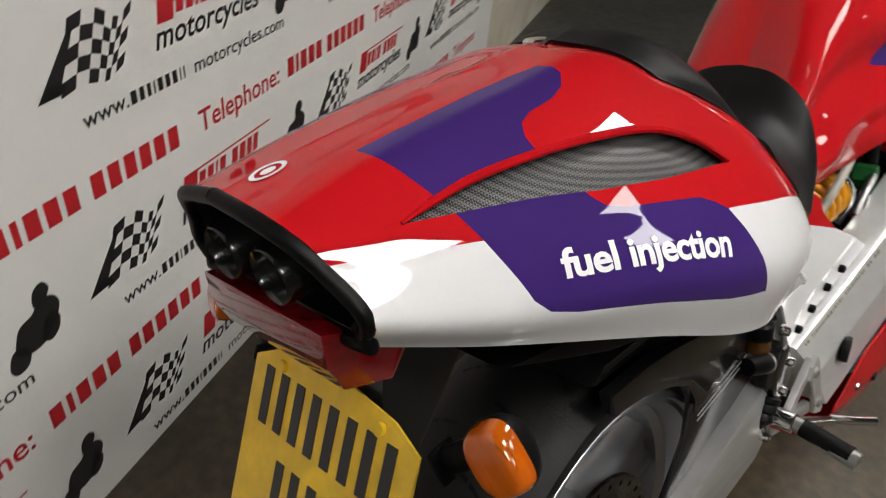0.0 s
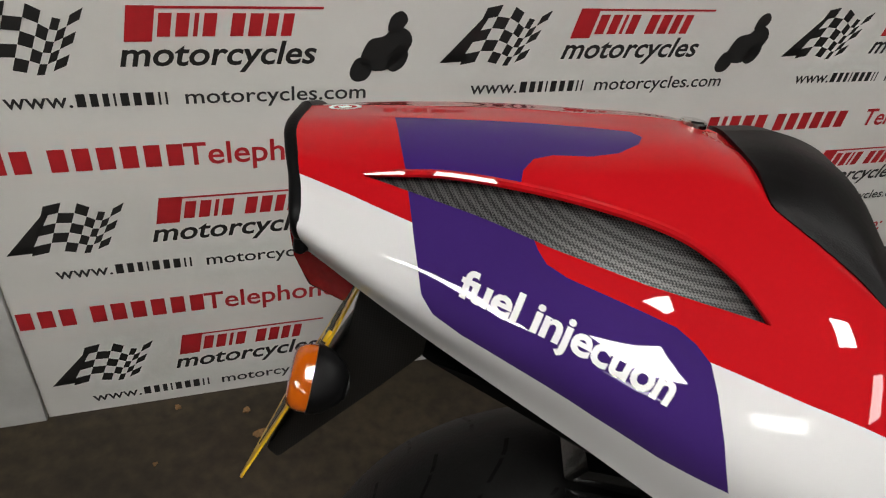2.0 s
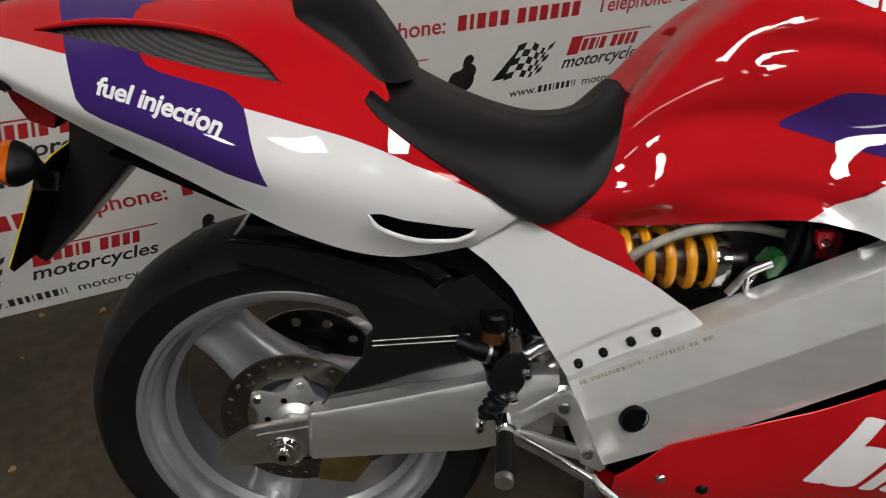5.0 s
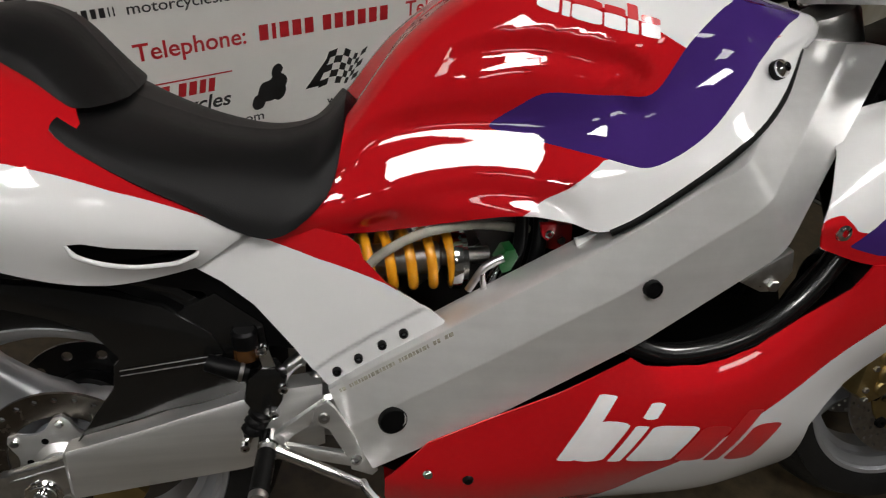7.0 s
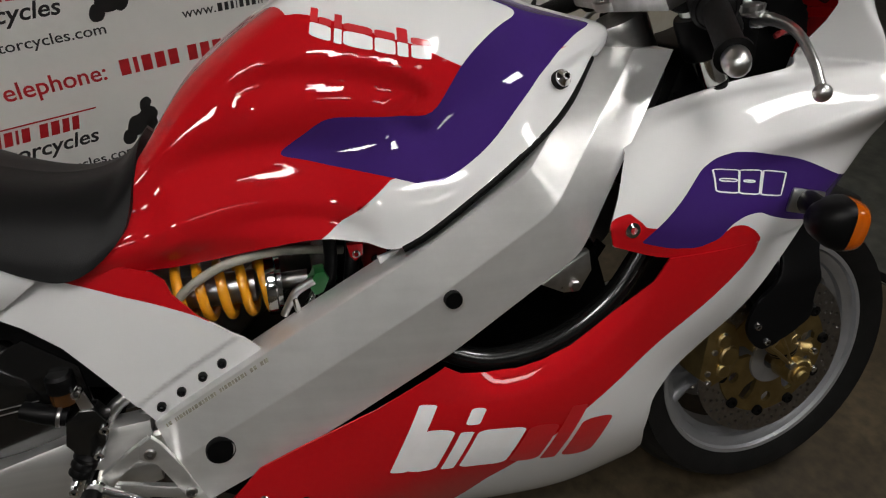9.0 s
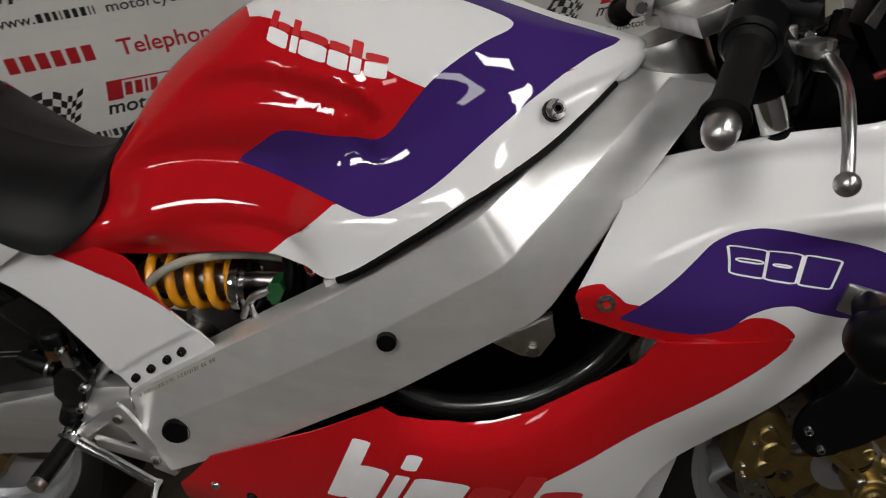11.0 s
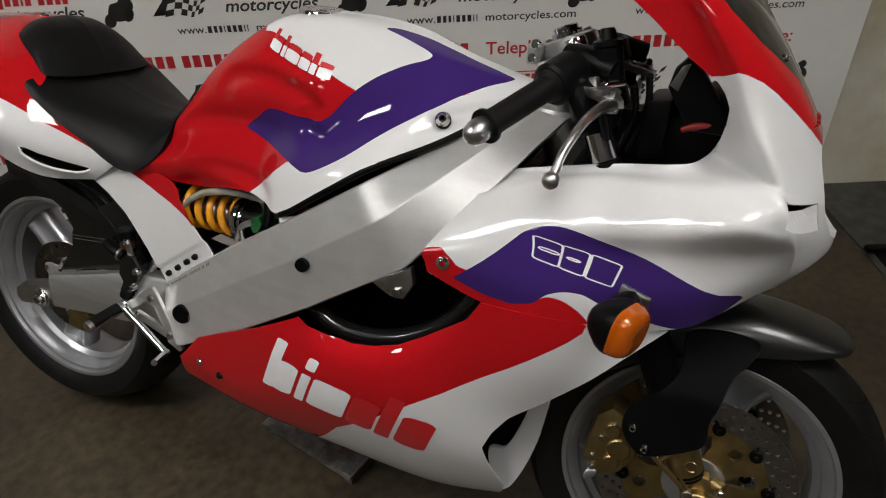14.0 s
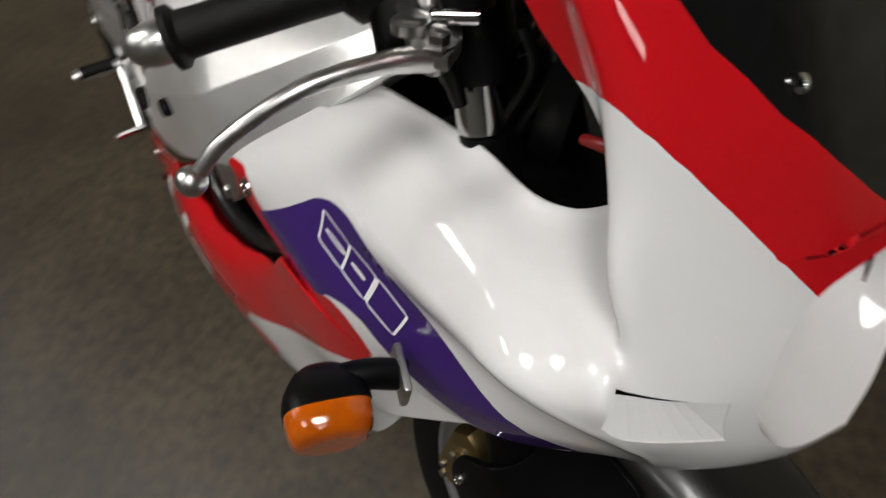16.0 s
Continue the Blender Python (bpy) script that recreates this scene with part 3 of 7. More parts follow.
# the lip runs straight along the beam and turns in towards the headstock
for k, lip, edge in ((2, (0.572, -0.142, 0.745), (0.590, -0.150, 0.703)), (3, (0.650, -0.172, 0.752), (0.655, -0.181, 0.705)), (4, (0.725, -0.192, 0.764), (0.704, -0.205, 0.702)), (5, (0.800, -0.196, 0.797), (0.787, -0.212, 0.756)),
                     (6, (0.872, -0.170, 0.838), (0.864, -0.198, 0.807)), (7, (0.940, -0.104, 0.868), (0.940, -0.138, 0.843))):
    TANK[k][4], TANK[k][5] = lip, edge
for k, ya, yb, down in ((1, -0.093, -0.090, 0.0), (2, -0.114, -0.108, 0.008), (3, -0.131, -0.129, 0.008), (4, -0.147, -0.158, 0.004)):
    TANK[k][2] = (TANK[k][2][0], ya, TANK[k][2][2] - down)
    TANK[k][3] = (TANK[k][3][0], yb, TANK[k][3][2] - down)
TANK[1][4] = (0.43, -0.116, 0.718)
TANK[8] = [(1.042, 0, 0.930), (1.041, -0.018, 0.927), (1.038, -0.032, 0.920), (1.032, -0.042, 0.911), (1.024, -0.049, 0.901), (1.012, -0.053, 0.889)]
LEG = [
    [(0.20, -0.138, 0.45), (0.20, -0.138, 0.58), (0.20, -0.140, 0.71)],
    [(0.37, -0.127, 0.45), (0.37, -0.122, 0.58), (0.37, -0.112, 0.71)],
    [(0.54, -0.170, 0.45), (0.54, -0.163, 0.58), (0.54, -0.132, 0.71)],
]
LOWER = [
    [(0.40, -0.03, 0.255), (0.40, -0.125, 0.262), (0.40, -0.166, 0.318), (0.40, -0.168, 0.42), (0.40, -0.175, 0.55), (0.40, -0.18, 0.68)],
    [(0.59, -0.03, 0.228), (0.59, -0.140, 0.237), (0.59, -0.194, 0.319), (0.59, -0.202, 0.43), (0.59, -0.203, 0.55), (0.59, -0.21, 0.68)],
    [(0.78, -0.03, 0.198), (0.78, -0.125, 0.208), (0.78, -0.206, 0.330), (0.78, -0.234, 0.44), (0.78, -0.222, 0.55), (0.78, -0.225, 0.68)],
    [(0.97, -0.03, 0.176), (0.97, -0.107, 0.185), (0.97, -0.190, 0.318), (0.97, -0.222, 0.44), (0.97, -0.222, 0.55), (0.97, -0.22, 0.68)],
    [(1.16, -0.03, 0.205), (1.16, -0.09, 0.210), (1.16, -0.150, 0.320), (1.16, -0.170, 0.44), (1.16, -0.205, 0.55), (1.16, -0.22, 0.68)],
    [(1.35, -0.03, 0.210), (1.35, -0.09, 0.215), (1.35, -0.13, 0.330), (1.35, -0.145, 0.44), (1.35, -0.155, 0.55), (1.35, -0.155, 0.68)],
]
UPPER_BACK = [
    [(0.975, -0.222, 0.672), (0.97, -0.224, 0.69), (0.967, -0.226, 0.705), (0.985, -0.205, 0.735), (1.015, -0.16, 0.775), (1.048, -0.11, 0.815)],
    [(1.06, -0.216, 0.643), (1.07, -0.222, 0.69), (1.08, -0.212, 0.735), (1.085, -0.190, 0.775), (1.10, -0.15, 0.81), (1.11, -0.11, 0.83)],
    [(1.15, -0.216, 0.643), (1.165, -0.216, 0.69), (1.18, -0.201, 0.745), (1.19, -0.199, 0.785), (1.195, -0.16, 0.835), (1.20, -0.11, 0.85)],
    [(1.25, -0.195, 0.643), (1.265, -0.197, 0.695), (1.28, -0.191, 0.755), (1.29, -0.204, 0.80), (1.285, -0.172, 0.845), (1.27, -0.122, 0.864)],
    [(1.340, -0.162, 0.655), (1.355, -0.174, 0.71), (1.365, -0.180, 0.77), (1.368, -0.213, 0.824), (1.350, -0.172, 0.855), (1.300, -0.110, 0.869)],
]
UPPER_FRONT = [
    [(1.416, -0.124, 0.708), (1.433, -0.133, 0.743), (1.434, -0.156, 0.783), (1.419, -0.188, 0.820), (1.400, -0.184, 0.862), (1.326, -0.092, 0.883)],
    [(1.438, -0.105, 0.717), (1.449, -0.119, 0.743), (1.448, -0.142, 0.783), (1.436, -0.170, 0.822), (1.417, -0.168, 0.860), (1.377, -0.1705, 0.903)],
    [(1.464, -0.080, 0.733), (1.474, -0.091, 0.755), (1.472, -0.106, 0.790), (1.461, -0.120, 0.825), (1.446, -0.124, 0.862), (1.4055, -0.141, 0.912)],
    [(1.490, -0.040, 0.748), (1.496, -0.047, 0.765), (1.494, -0.056, 0.795), (1.484, -0.064, 0.830), (1.470, -0.068, 0.868), (1.436, -0.081, 0.925)],
    [(1.500, 0, 0.753), (1.506, 0, 0.768), (1.503, 0, 0.798), (1.493, 0, 0.835), (1.479, 0, 0.872), (1.444, 0, 0.930)],
]
UPPER = UPPER_BACK + UPPER_FRONT
NOSE = [
    [(1.392, -0.182, 0.775), (1.325, -0.092, 0.884), (1.330, -0.128, 0.930), (1.303, -0.158, 1.0), (1.25, -0.175, 1.07), (1.17, -0.18, 1.13)],
    [(1.434, -0.156, 0.768), (1.402, -0.183, 0.862), (1.366, -0.165, 0.92), (1.33, -0.165, 1.0), (1.27, -0.18, 1.075), (1.20, -0.185, 1.14)],
    [(1.468, -0.108, 0.766), (1.440, -0.138, 0.860), (1.40, -0.142, 0.92), (1.36, -0.145, 1.0), (1.30, -0.15, 1.07), (1.24, -0.15, 1.13)],
    [(1.491, -0.060, 0.761), (1.470, -0.080, 0.85), (1.447, -0.082, 0.905), (1.40, -0.08, 0.985), (1.34, -0.08, 1.06), (1.28, -0.08, 1.12)],
    [(1.502, 0, 0.758), (1.483, 0, 0.845), (1.459, 0, 0.905), (1.412, 0, 0.98), (1.355, 0, 1.055), (1.29, 0, 1.11)],
]
# the side fairing and the nose are one skin: the nose goes on above the fairing's upper edge
COWL = []
for i, row in enumerate(UPPER):
    nose = [tuple(surface(NOSE, [(i - 5) / 4], [v])[0]) for v in (0.48, 0.6, 0.8, 1.0)] if i >= 5 else []
    COWL.append(list(row) + nose)
for i in (4, 3, 2, 1, 0):
    COWL[i] += [(1.300, -0.142, 0.955), (1.268, -0.160, 0.990), (1.205, -0.168, 1.025), (1.10, -0.172, 1.075)]


def locate(grid, pts):
    """(u, v) of places given by x and z on a knot surface."""
    a, b = np.meshgrid(np.linspace(0, 1, 201), np.linspace(0, 1, 201), indexing="ij")
    a, b = a.ravel(), b.ravel()
    S = surface(grid, a, b)[:, [0, 2]]
    out = []
    for p in pts:
        i = int(np.argmin(((S - p) ** 2).sum(1)))
        out.append((float(a[i]), float(b[i])))
    return out


def pair(name, me, label="", parent=None):
    """A panel of the right-hand side and its mirror image on the left."""
    a = part(name, me, None, parent or bike, label)
    b = part(name, mirrored(me), None, parent or bike, label)
    return a, b


def joined(*meshes):
    bm = bmesh.new()
    for me in meshes:
        bm.from_mesh(me)
    out = bpy.data.meshes.new("joined")
    bm.to_mesh(out)
    bm.free()
    for m in meshes[0].materials:
        out.materials.append(m)
    return out


# ---- tail ----
VENT = [(0.133, 0.462), (0.188, 0.428), (0.254, 0.405), (0.346, 0.408), (0.433, 0.418), (0.50, 0.435), (0.54, 0.466), (0.57, 0.505), (0.60, 0.567), (0.53, 0.569), (0.471, 0.566), (0.371, 0.545), (0.287, 0.51), (0.2, 0.482)]
SCOOP = [(0.764, 0.866), (0.790, 0.856), (0.832, 0.862), (0.872, 0.860), (0.914, 0.858), (0.962, 0.850), (0.964, 0.880), (0.958, 0.902), (0.940, 0.926), (0.914, 0.928), (0.878, 0.930), (0.848, 0.924), (0.824, 0.916), (0.804, 0.908), (0.784, 0.898), (0.774, 0.886)]
TAIL_WHITE = [(0, 0.55), (0.113, 0.563), (0.204, 0.58), (0.37, 0.625), (0.537, 0.665), (0.654, 0.671), (0.842, 0.672), (1, 0.625), (1, 1), (0, 1)]
TAIL_PURPLE = [(0.171, 0.15), (0.275, 0.148), (0.421, 0.133), (0.47, 0.142), (0.482, 0.17), (0.475, 0.205), (0.45, 0.246), (0.417, 0.271), (0.372, 0.286), (0.35, 0.308), (0.338, 0.35), (0.335, 0.408),
               (0.35, 0.52), (0.358, 0.557), (0.368, 0.585), (0.39, 0.601), (0.425, 0.61), (0.504, 0.629), (0.525, 0.646), (0.542, 0.667), (0.554, 0.708), (0.571, 0.775), (0.586, 0.862), (0.50, 0.872), (0.421, 0.868), (0.34, 0.85), (0.271, 0.83), (0.236, 0.806), (0.221, 0.76), (0.217, 0.688), (0.21, 0.58), (0.195, 0.412), (0.183, 0.29)]
SLOT = [(0.5 * (a[0] + b[0]), 0.5 * (a[2] + b[2])) for a, b in zip(surface(TAIL, [0.775, 0.82, 0.87, 0.92, 0.955], [0.876, 0.857, 0.860, 0.858, 0.855]), surface(TAIL, [0.779, 0.824, 0.878, 0.92, 0.955], [0.885, 0.912, 0.928, 0.928, 0.89]))]


def scoop_flare(P, N):
    """The skin dips above the slot and its lower edge stands out as a lip."""
    d, way = from_line(P, SLOT)
    below = np.clip(-way[:, 1] * 1.6, 0, 1)
    below = below * below * (3 - 2 * below) * (P[:, 1] < -0.1)
    along = np.interp(P[:, 0], (SLOT[0][0] - 0.04, SLOT[0][0] + 0.02, SLOT[-1][0] - 0.02, SLOT[-1][0] + 0.025), (0.0, 1.0, 1.0, 0.0))
    depth = -0.011 * below * along * np.exp(-(d / 0.026) ** 2)
    return pushed(P, N, depth, (-2 * d / 0.026 ** 2 * depth)[:, None] * way)


tail_paint = [(TAIL_WHITE, 1), (TAIL_PURPLE, 2)]
tail_r, tail_l = pair("tail_fairing", panel(TAIL, [RED, WHITE, PURPLE], tail_paint, outline=[(0, 0), (0.63, 0), (0.64, 0.2), (0.66, 0.27), (0.70, 0.28), (0.80, 0.34), (0.81, 0.45), (0.80, 0.52), (0.83, 0.55), (0.9, 0.55), (1, 0.57), (1, 1), (0, 1)], holes=[VENT, SCOOP], nu=64, nv=60, warp=scoop_flare), "glossy red tail fairing with white and purple bands")
pair("vent_insert", panel(TAIL, CARBON, outline=[(0.10, 0.38), (0.62, 0.38), (0.64, 0.60), (0.10, 0.55)], sink=-0.009, thick=0.002, nu=60, nv=40), "carbon weave vent insert")
pair("scoop_liner", panel(TAIL, BLACK, outline=[(0.72, 0.78), (0.97, 0.78), (0.97, 0.96), (0.72, 0.96)], sink=-0.022, thick=0.002))
edge = np.array([surface(TAIL, [u], [v])[0] for u, v in SCOOP[5:] + SCOOP[:1]])
edge, _ = scoop_flare(edge, np.array([normals(TAIL, [u], [v])[0] for u, v in SCOOP[5:] + SCOOP[:1]]))
pair("scoop_lip", mesh_of(tube([Vector(p) + Vector((0, 0.0022, 0.0005)) for p in edge], [0.001] + [0.0030] * (len(edge) - 2) + [0.001], 4, 10), WHITE))
rim = [surface(TAIL, [u], [v])[0] for u, v in VENT[:9]]
pair("vent_lip", mesh_of(tube([Vector(p) + Vector((0, -0.0005, 0.001)) for p in rim], [0.0012, 0.003, 0.0035, 0.0035, 0.0035, 0.0035, 0.003, 0.002, 0.001], 5, 8), RED))
# writing on the tail
bm, w = text_points("fuel injection", 0.028, 0.0, 0.96)
for v in bm.verts:
    v.co = Vector((v.co.x / w, (v.co.y + 0.2) / 1.0, 0))
part("writing", on_surface(bm, TAIL, [(0.263, 0.738), (0.497, 0.774), (0.52, 0.692), (0.282, 0.642)]), DECALWHITE, tail_r, "white lettering", smooth=False)
ring = bmesh.new()
for r0, r1 in ((1.0, 0.72), (0.42, 0.0)):
    n = 28
    o = [ring.verts.new((0.5 + 0.5 * r0 * math.cos(2 * math.pi * i / n), 0.5 + 0.5 * r0 * math.sin(2 * math.pi * i / n), 0)) for i in range(n)]
    if r1:
        q = [ring.verts.new((0.5 + 0.5 * r1 * math.cos(2 * math.pi * i / n), 0.5 + 0.5 * r1 * math.sin(2 * math.pi * i / n), 0)) for i in range(n)]
        for i in range(n):
            ring.faces.new((o[i], o[(i + 1) % n], q[(i + 1) % n], q[i]))
    else:
        ring.faces.new(o)
part("badge", on_surface(ring, TAIL, [(0.05, 0.06), (0.11, 0.06), (0.11, 0.0), (0.05, 0.0)], 0.0008), DECALWHITE, tail_r, "round white badge", smooth=False)
part("seat_screw", bar((-0.018, 0, 0.922), (-0.018, 0, 0.932), 0.011), CHROME, bike)

# rear end cap with twin tail pipes
endr = [Vector(surface(TAIL, [0.0], [v])[0]) for v in np.linspace(0, 1, 13)]
loop = [p + Vector((-0.004, 0, 0)) for p in endr] + [Vector((p.x - 0.004, -p.y, p.z)) for p in endr[::-1][:-1]]
bm = bmesh.new()
rings = []
cen = sum(loop, Vector()) / len(loop)
part("tail_end_rim", tube([cen + (p - cen) * 0.965 + Vector((0.006, 0, 0)) for p in loop + [loop[0]]], 0.0055, 3, 12), BLACK, bike, "rounded gloss black rim of the tail end")
for s, dx in ((1.0, 0.010), (0.96, 0.004), (0.86, 0.010), (0.78, 0.05)):
    rings.append([bm.verts.new(cen + (p - cen) * s + Vector((dx, 0, 0))) for p in loop])
for a, b in zip(rings, rings[1:]):
    for i in range(len(a)):
        bm.faces.new((a[i], a[(i + 1) % len(a)], b[(i + 1) % len(a)], b[i]))
bm.faces.new(rings[-1])
part("tail_end_cap", bm, BLACK, bike, "gloss black tail end cap")
for s in (-1, 1):
    c = Vector((-0.322, s * 0.030, 0.842))
    part("tail_pipe", lathe([(0.017, 0.06), (0.020, 0.055), (0.021, 0.0), (0.019, -0.003), (0.017, 0.0), (0.016, 0.05), (0.0, 0.055)], c, (1, 0, 0.1), 28), GLOSSBLACK, bike, "black round tail pipe")
part("tail_lamp", prism_dir([(-0.322, -0.072, 0.815), (-0.255, -0.078, 0.795), (-0.262, -0.076, 0.774), (-0.271, -0.070, 0.752), (-0.305, -0.060, 0.758), (-0.318, -0.066, 0.785)], (0, 0.15, 0), 0.005), REDLENS, bike, "dark red tail lamp lens")

# number plate hanger, plate and indicators
part("plate_hanger", prism_dir([(-0.262, -0.05, 0.768), (-0.175, -0.05, 0.735), (-0.235, -0.05, 0.665), (-0.325, -0.05, 0.565), (-0.338, -0.05, 0.575), (-0.272, -0.05, 0.71)], (0, 0.10, 0), 0.005), CARBONBLACK, bike, "black carbon plate hanger")
PLATEM = Matrix.Translation((-0.305, 0.0, 0.660)) @ Matrix.Rotation(radians(24.5), 4, "Y")
plate = bmesh.new()
hexa = [(-0.085, -0.102), (0.055, -0.102), (0.068, -0.074), (0.078, 0.0), (0.068, 0.074), (0.055, 0.102), (-0.085, 0.102), (-0.1, 0.085), (-0.1, -0.085)]
vs = [plate.verts.new((0, y, z)) for z, y in hexa]
f = plate.faces.new(vs)
r = bmesh.ops.extrude_face_region(plate, geom=[f])
for v in r["geom"]:
    if isinstance(v, bmesh.types.BMVert):
        v.co.x -= 0.0020
for f in plate.faces:
    f.material_index = 1 if abs(f.calc_center_median().x) < 1e-4 else 0
plate_ob = part("number_plate", plate, [PLATE, DARK], bike, "yellow number plate with plain dark bars", smooth=False)
plate_ob.matrix_local = PLATEM
for z0, y0, n in ((0.002, -0.082, 4), (-0.068, -0.074, 3)):
    for k in range(n):
        for d in (0.0, 0.022):
            part("plate_bar", box(-0.0030, y0 + 0.044 * k + d, z0, -0.0019, y0 + 0.044 * k + d + 0.011, z0 + 0.050), PRINTBLACK, plate_ob)
for y, z in ((-0.062, 0.058), (0.062, 0.058)):
    part("plate_bolt", bar((-0.0018, y, z), (-0.0058, y, z), 0.0055, 12), PLATE, plate_ob)


def indicator(m, label, stalk=((0.03, 0.0, 0.0), (0.034, 0.03, 0.0), (0.03, 0.075, 0.002))):
    """An oval indicator: a black body and an amber lens that looks along -x."""
    body = new("indicator")
    body.parent = bike
    body.matrix_local = m

    def shell(secs):
        bm = bmesh.new()
        rs = []
        for x, h, w, e in secs:
            rs.append([bm.verts.new((x, math.copysign(abs(math.cos(a)) ** e, math.cos(a)) * w, math.copysign(abs(math.sin(a)) ** e, math.sin(a)) * h)) for a in (2 * math.pi * k / 32 for k in range(32))])
        for p, q in zip(rs, rs[1:]):
            for k in range(32):
                bm.faces.new((p[k], p[(k + 1) % 32], q[(k + 1) % 32], q[k]))
        bm.faces.new(rs[0])
        bm.faces.new(rs[-1])
        return bm
    part("housing", shell([(0.040, 0.010, 0.010, 0.8), (0.034, 0.0165, 0.015, 0.8), (0.026, 0.021, 0.0185, 0.75), (0.016, 0.0255, 0.0215, 0.68), (0.006, 0.0275, 0.0228, 0.62), (0.0, 0.0275, 0.0228, 0.62)]), BLACK, body, angle=60)
    dome = [(-0.0005 - 0.024 * math.sin(f * 1.5708) ** 0.9, 0.027 * math.cos(f * 1.5708) ** 0.28, 0.0225 * math.cos(f * 1.5708) ** 0.28, 0.62 + 0.2 * f) for f in (0.0, 0.2, 0.4, 0.6, 0.75, 0.86, 0.93, 0.97, 0.99)]
    part("lens", shell(dome), AMBER, body, "amber ribbed lens", angle=70)
    part("stalk", tube(stalk, [0.014, 0.0125, 0.0125], 5, 14), BLACK, body)
    part("bracket", box(stalk[-1][0] - 0.022, stalk[-1][1] - 0.002, stalk[-1][2] - 0.014, stalk[-1][0] + 0.022, stalk[-1][1] + 0.003, stalk[-1][2] + 0.014, 0.003), ALU if stalk[-1][1] < 0.05 else BLACK, body)
    return tagged(body, label)


indicator(pose(-0.271, -0.164, 0.740, -36, 8, 12) @ Matrix.Diagonal((0.62, 0.82, 0.88, 1)), "black rear indicator with amber lens")
indicator(pose(-0.271, 0.164, 0.740, 36, 8, -12) @ Matrix.Diagonal((0.62, -0.82, 0.88, 1)), "black rear indicator with amber lens")
ARM = ((0.022, 0.0, 0.004), (0.024, 0.022, 0.008), (0.021, 0.040, 0.003))
indicator(pose(1.264, -0.282, 0.692, 0, -8, 160) @ Matrix.Diagonal((1.0, -1.56, 1.24, 1)), "black front indicator with amber lens", ARM)
indicator(pose(1.264, 0.282, 0.692, 0, -8, 200) @ Matrix.Diagonal((1.0, 1.56, 1.24, 1)), "black front indicator with amber lens", ARM)

# ---- seat ----
SEAT = [
    [(0.125, 0, 0.838), (0.122, -0.07, 0.838), (0.114, -0.125, 0.834), (0.106, -0.155, 0.828), (0.104, -0.166, 0.815)],
    [(0.20, 0, 0.806), (0.197, -0.07, 0.803), (0.186, -0.125, 0.792), (0.177, -0.154, 0.779), (0.174, -0.164, 0.766)],
    [(0.265, 0, 0.785), (0.262, -0.065, 0.781), (0.25, -0.112, 0.764), (0.235, -0.142, 0.745), (0.227, -0.153, 0.730)],
    [(0.325, 0, 0.779), (0.318, -0.06, 0.772), (0.302, -0.103, 0.748), (0.283, -0.135, 0.717), (0.272, -0.146, 0.698)],
    [(0.375, 0, 0.793), (0.368, -0.055, 0.782), (0.352, -0.098, 0.75), (0.328, -0.126, 0.71), (0.308, -0.140, 0.683)],
    [(0.410, 0, 0.828), (0.405, -0.047, 0.820), (0.398, -0.090, 0.788), (0.382, -0.116, 0.733), (0.345, -0.131, 0.690)],
]
PAD = [
    [(0.006, 0, 0.927), (0.008, -0.04, 0.923), (0.015, -0.067, 0.915), (0.020, -0.088, 0.903), (0.023, -0.096, 0.896)],
    [(0.05, 0, 0.932), (0.05, -0.05, 0.926), (0.048, -0.083, 0.911), (0.047, -0.101, 0.896), (0.048, -0.107, 0.883)],
    [(0.093, 0, 0.918), (0.092, -0.05, 0.911), (0.088, -0.086, 0.896), (0.084, -0.111, 0.879), (0.083, -0.119, 0.863)],
    [(0.124, 0, 0.882), (0.124, -0.05, 0.876), (0.119, -0.090, 0.864), (0.113, -0.118, 0.852), (0.112, -0.128, 0.841)],
    [(0.158, 0, 0.832), (0.156, -0.05, 0.832), (0.149, -0.088, 0.833), (0.137, -0.113, 0.834), (0.124, -0.128, 0.835)],
]
s = panel(SEAT, VINYL, outline=[(0, 0), (0, 0.86), (0.015, 0.93), (0.04, 0.98), (0.08, 1), (0.90, 1), (0.96, 0.98), (0.99, 0.93), (1, 0.86), (1, 0)], thick=0.022, nu=30, nv=20)
part("seat", joined(s, mirrored(s)), None, bike, "black vinyl rider seat")
s = panel(PAD, VINYL, outline=[(0, 0), (0, 0.93), (0.02, 0.98), (0.05, 1), (0.90, 1), (0.97, 0.96), (1, 0.88), (1, 0)], thick=0.018, nu=24, nv=18)
part("bump_pad", joined(s, mirrored(s)), None, bike, "black padded bum stop")

# ---- tank ----
TANK_WHITE_UP = [(0.20, 0.0), (0.265, 0.22), (0.36, 0.265), (0.52, 0.365), (0.62, 0.475), (0.75, 0.5), (1, 0.5), (1, 0)]
TANK_WHITE_LOW = [(0.275, 1), (0.385, 0.84), (0.45, 0.73), (0.55, 0.70), (1, 0.45), (1, 1)]
TANK_PURPLE = [(0.25, 0.60), (0.346, 0.503), (0.45, 0.530), (0.535, 0.560), (0.605, 0.468), (0.70, 0.370), (0.78, 0.275), (0.795, 0.215), (0.72, 0.175), (0.632, 0.140), (0.665, 0.100), (0.75, 0.085), (0.86, 0.07),
               (0.93, 0.11), (0.974, 0.19), (0.962, 0.30), (0.91, 0.47), (0.846, 0.60), (0.779, 0.680), (0.66, 0.768), (0.60, 0.790), (0.535, 0.798), (0.446, 0.716), (0.36, 0.662)]
KNEE = [(0.495, 0.868), (0.525, 0.903), (0.596, 0.919), (0.662, 0.917), (0.719, 0.907), (0.752, 0.888), (0.764, 0.866), (0.750, 0.848)]


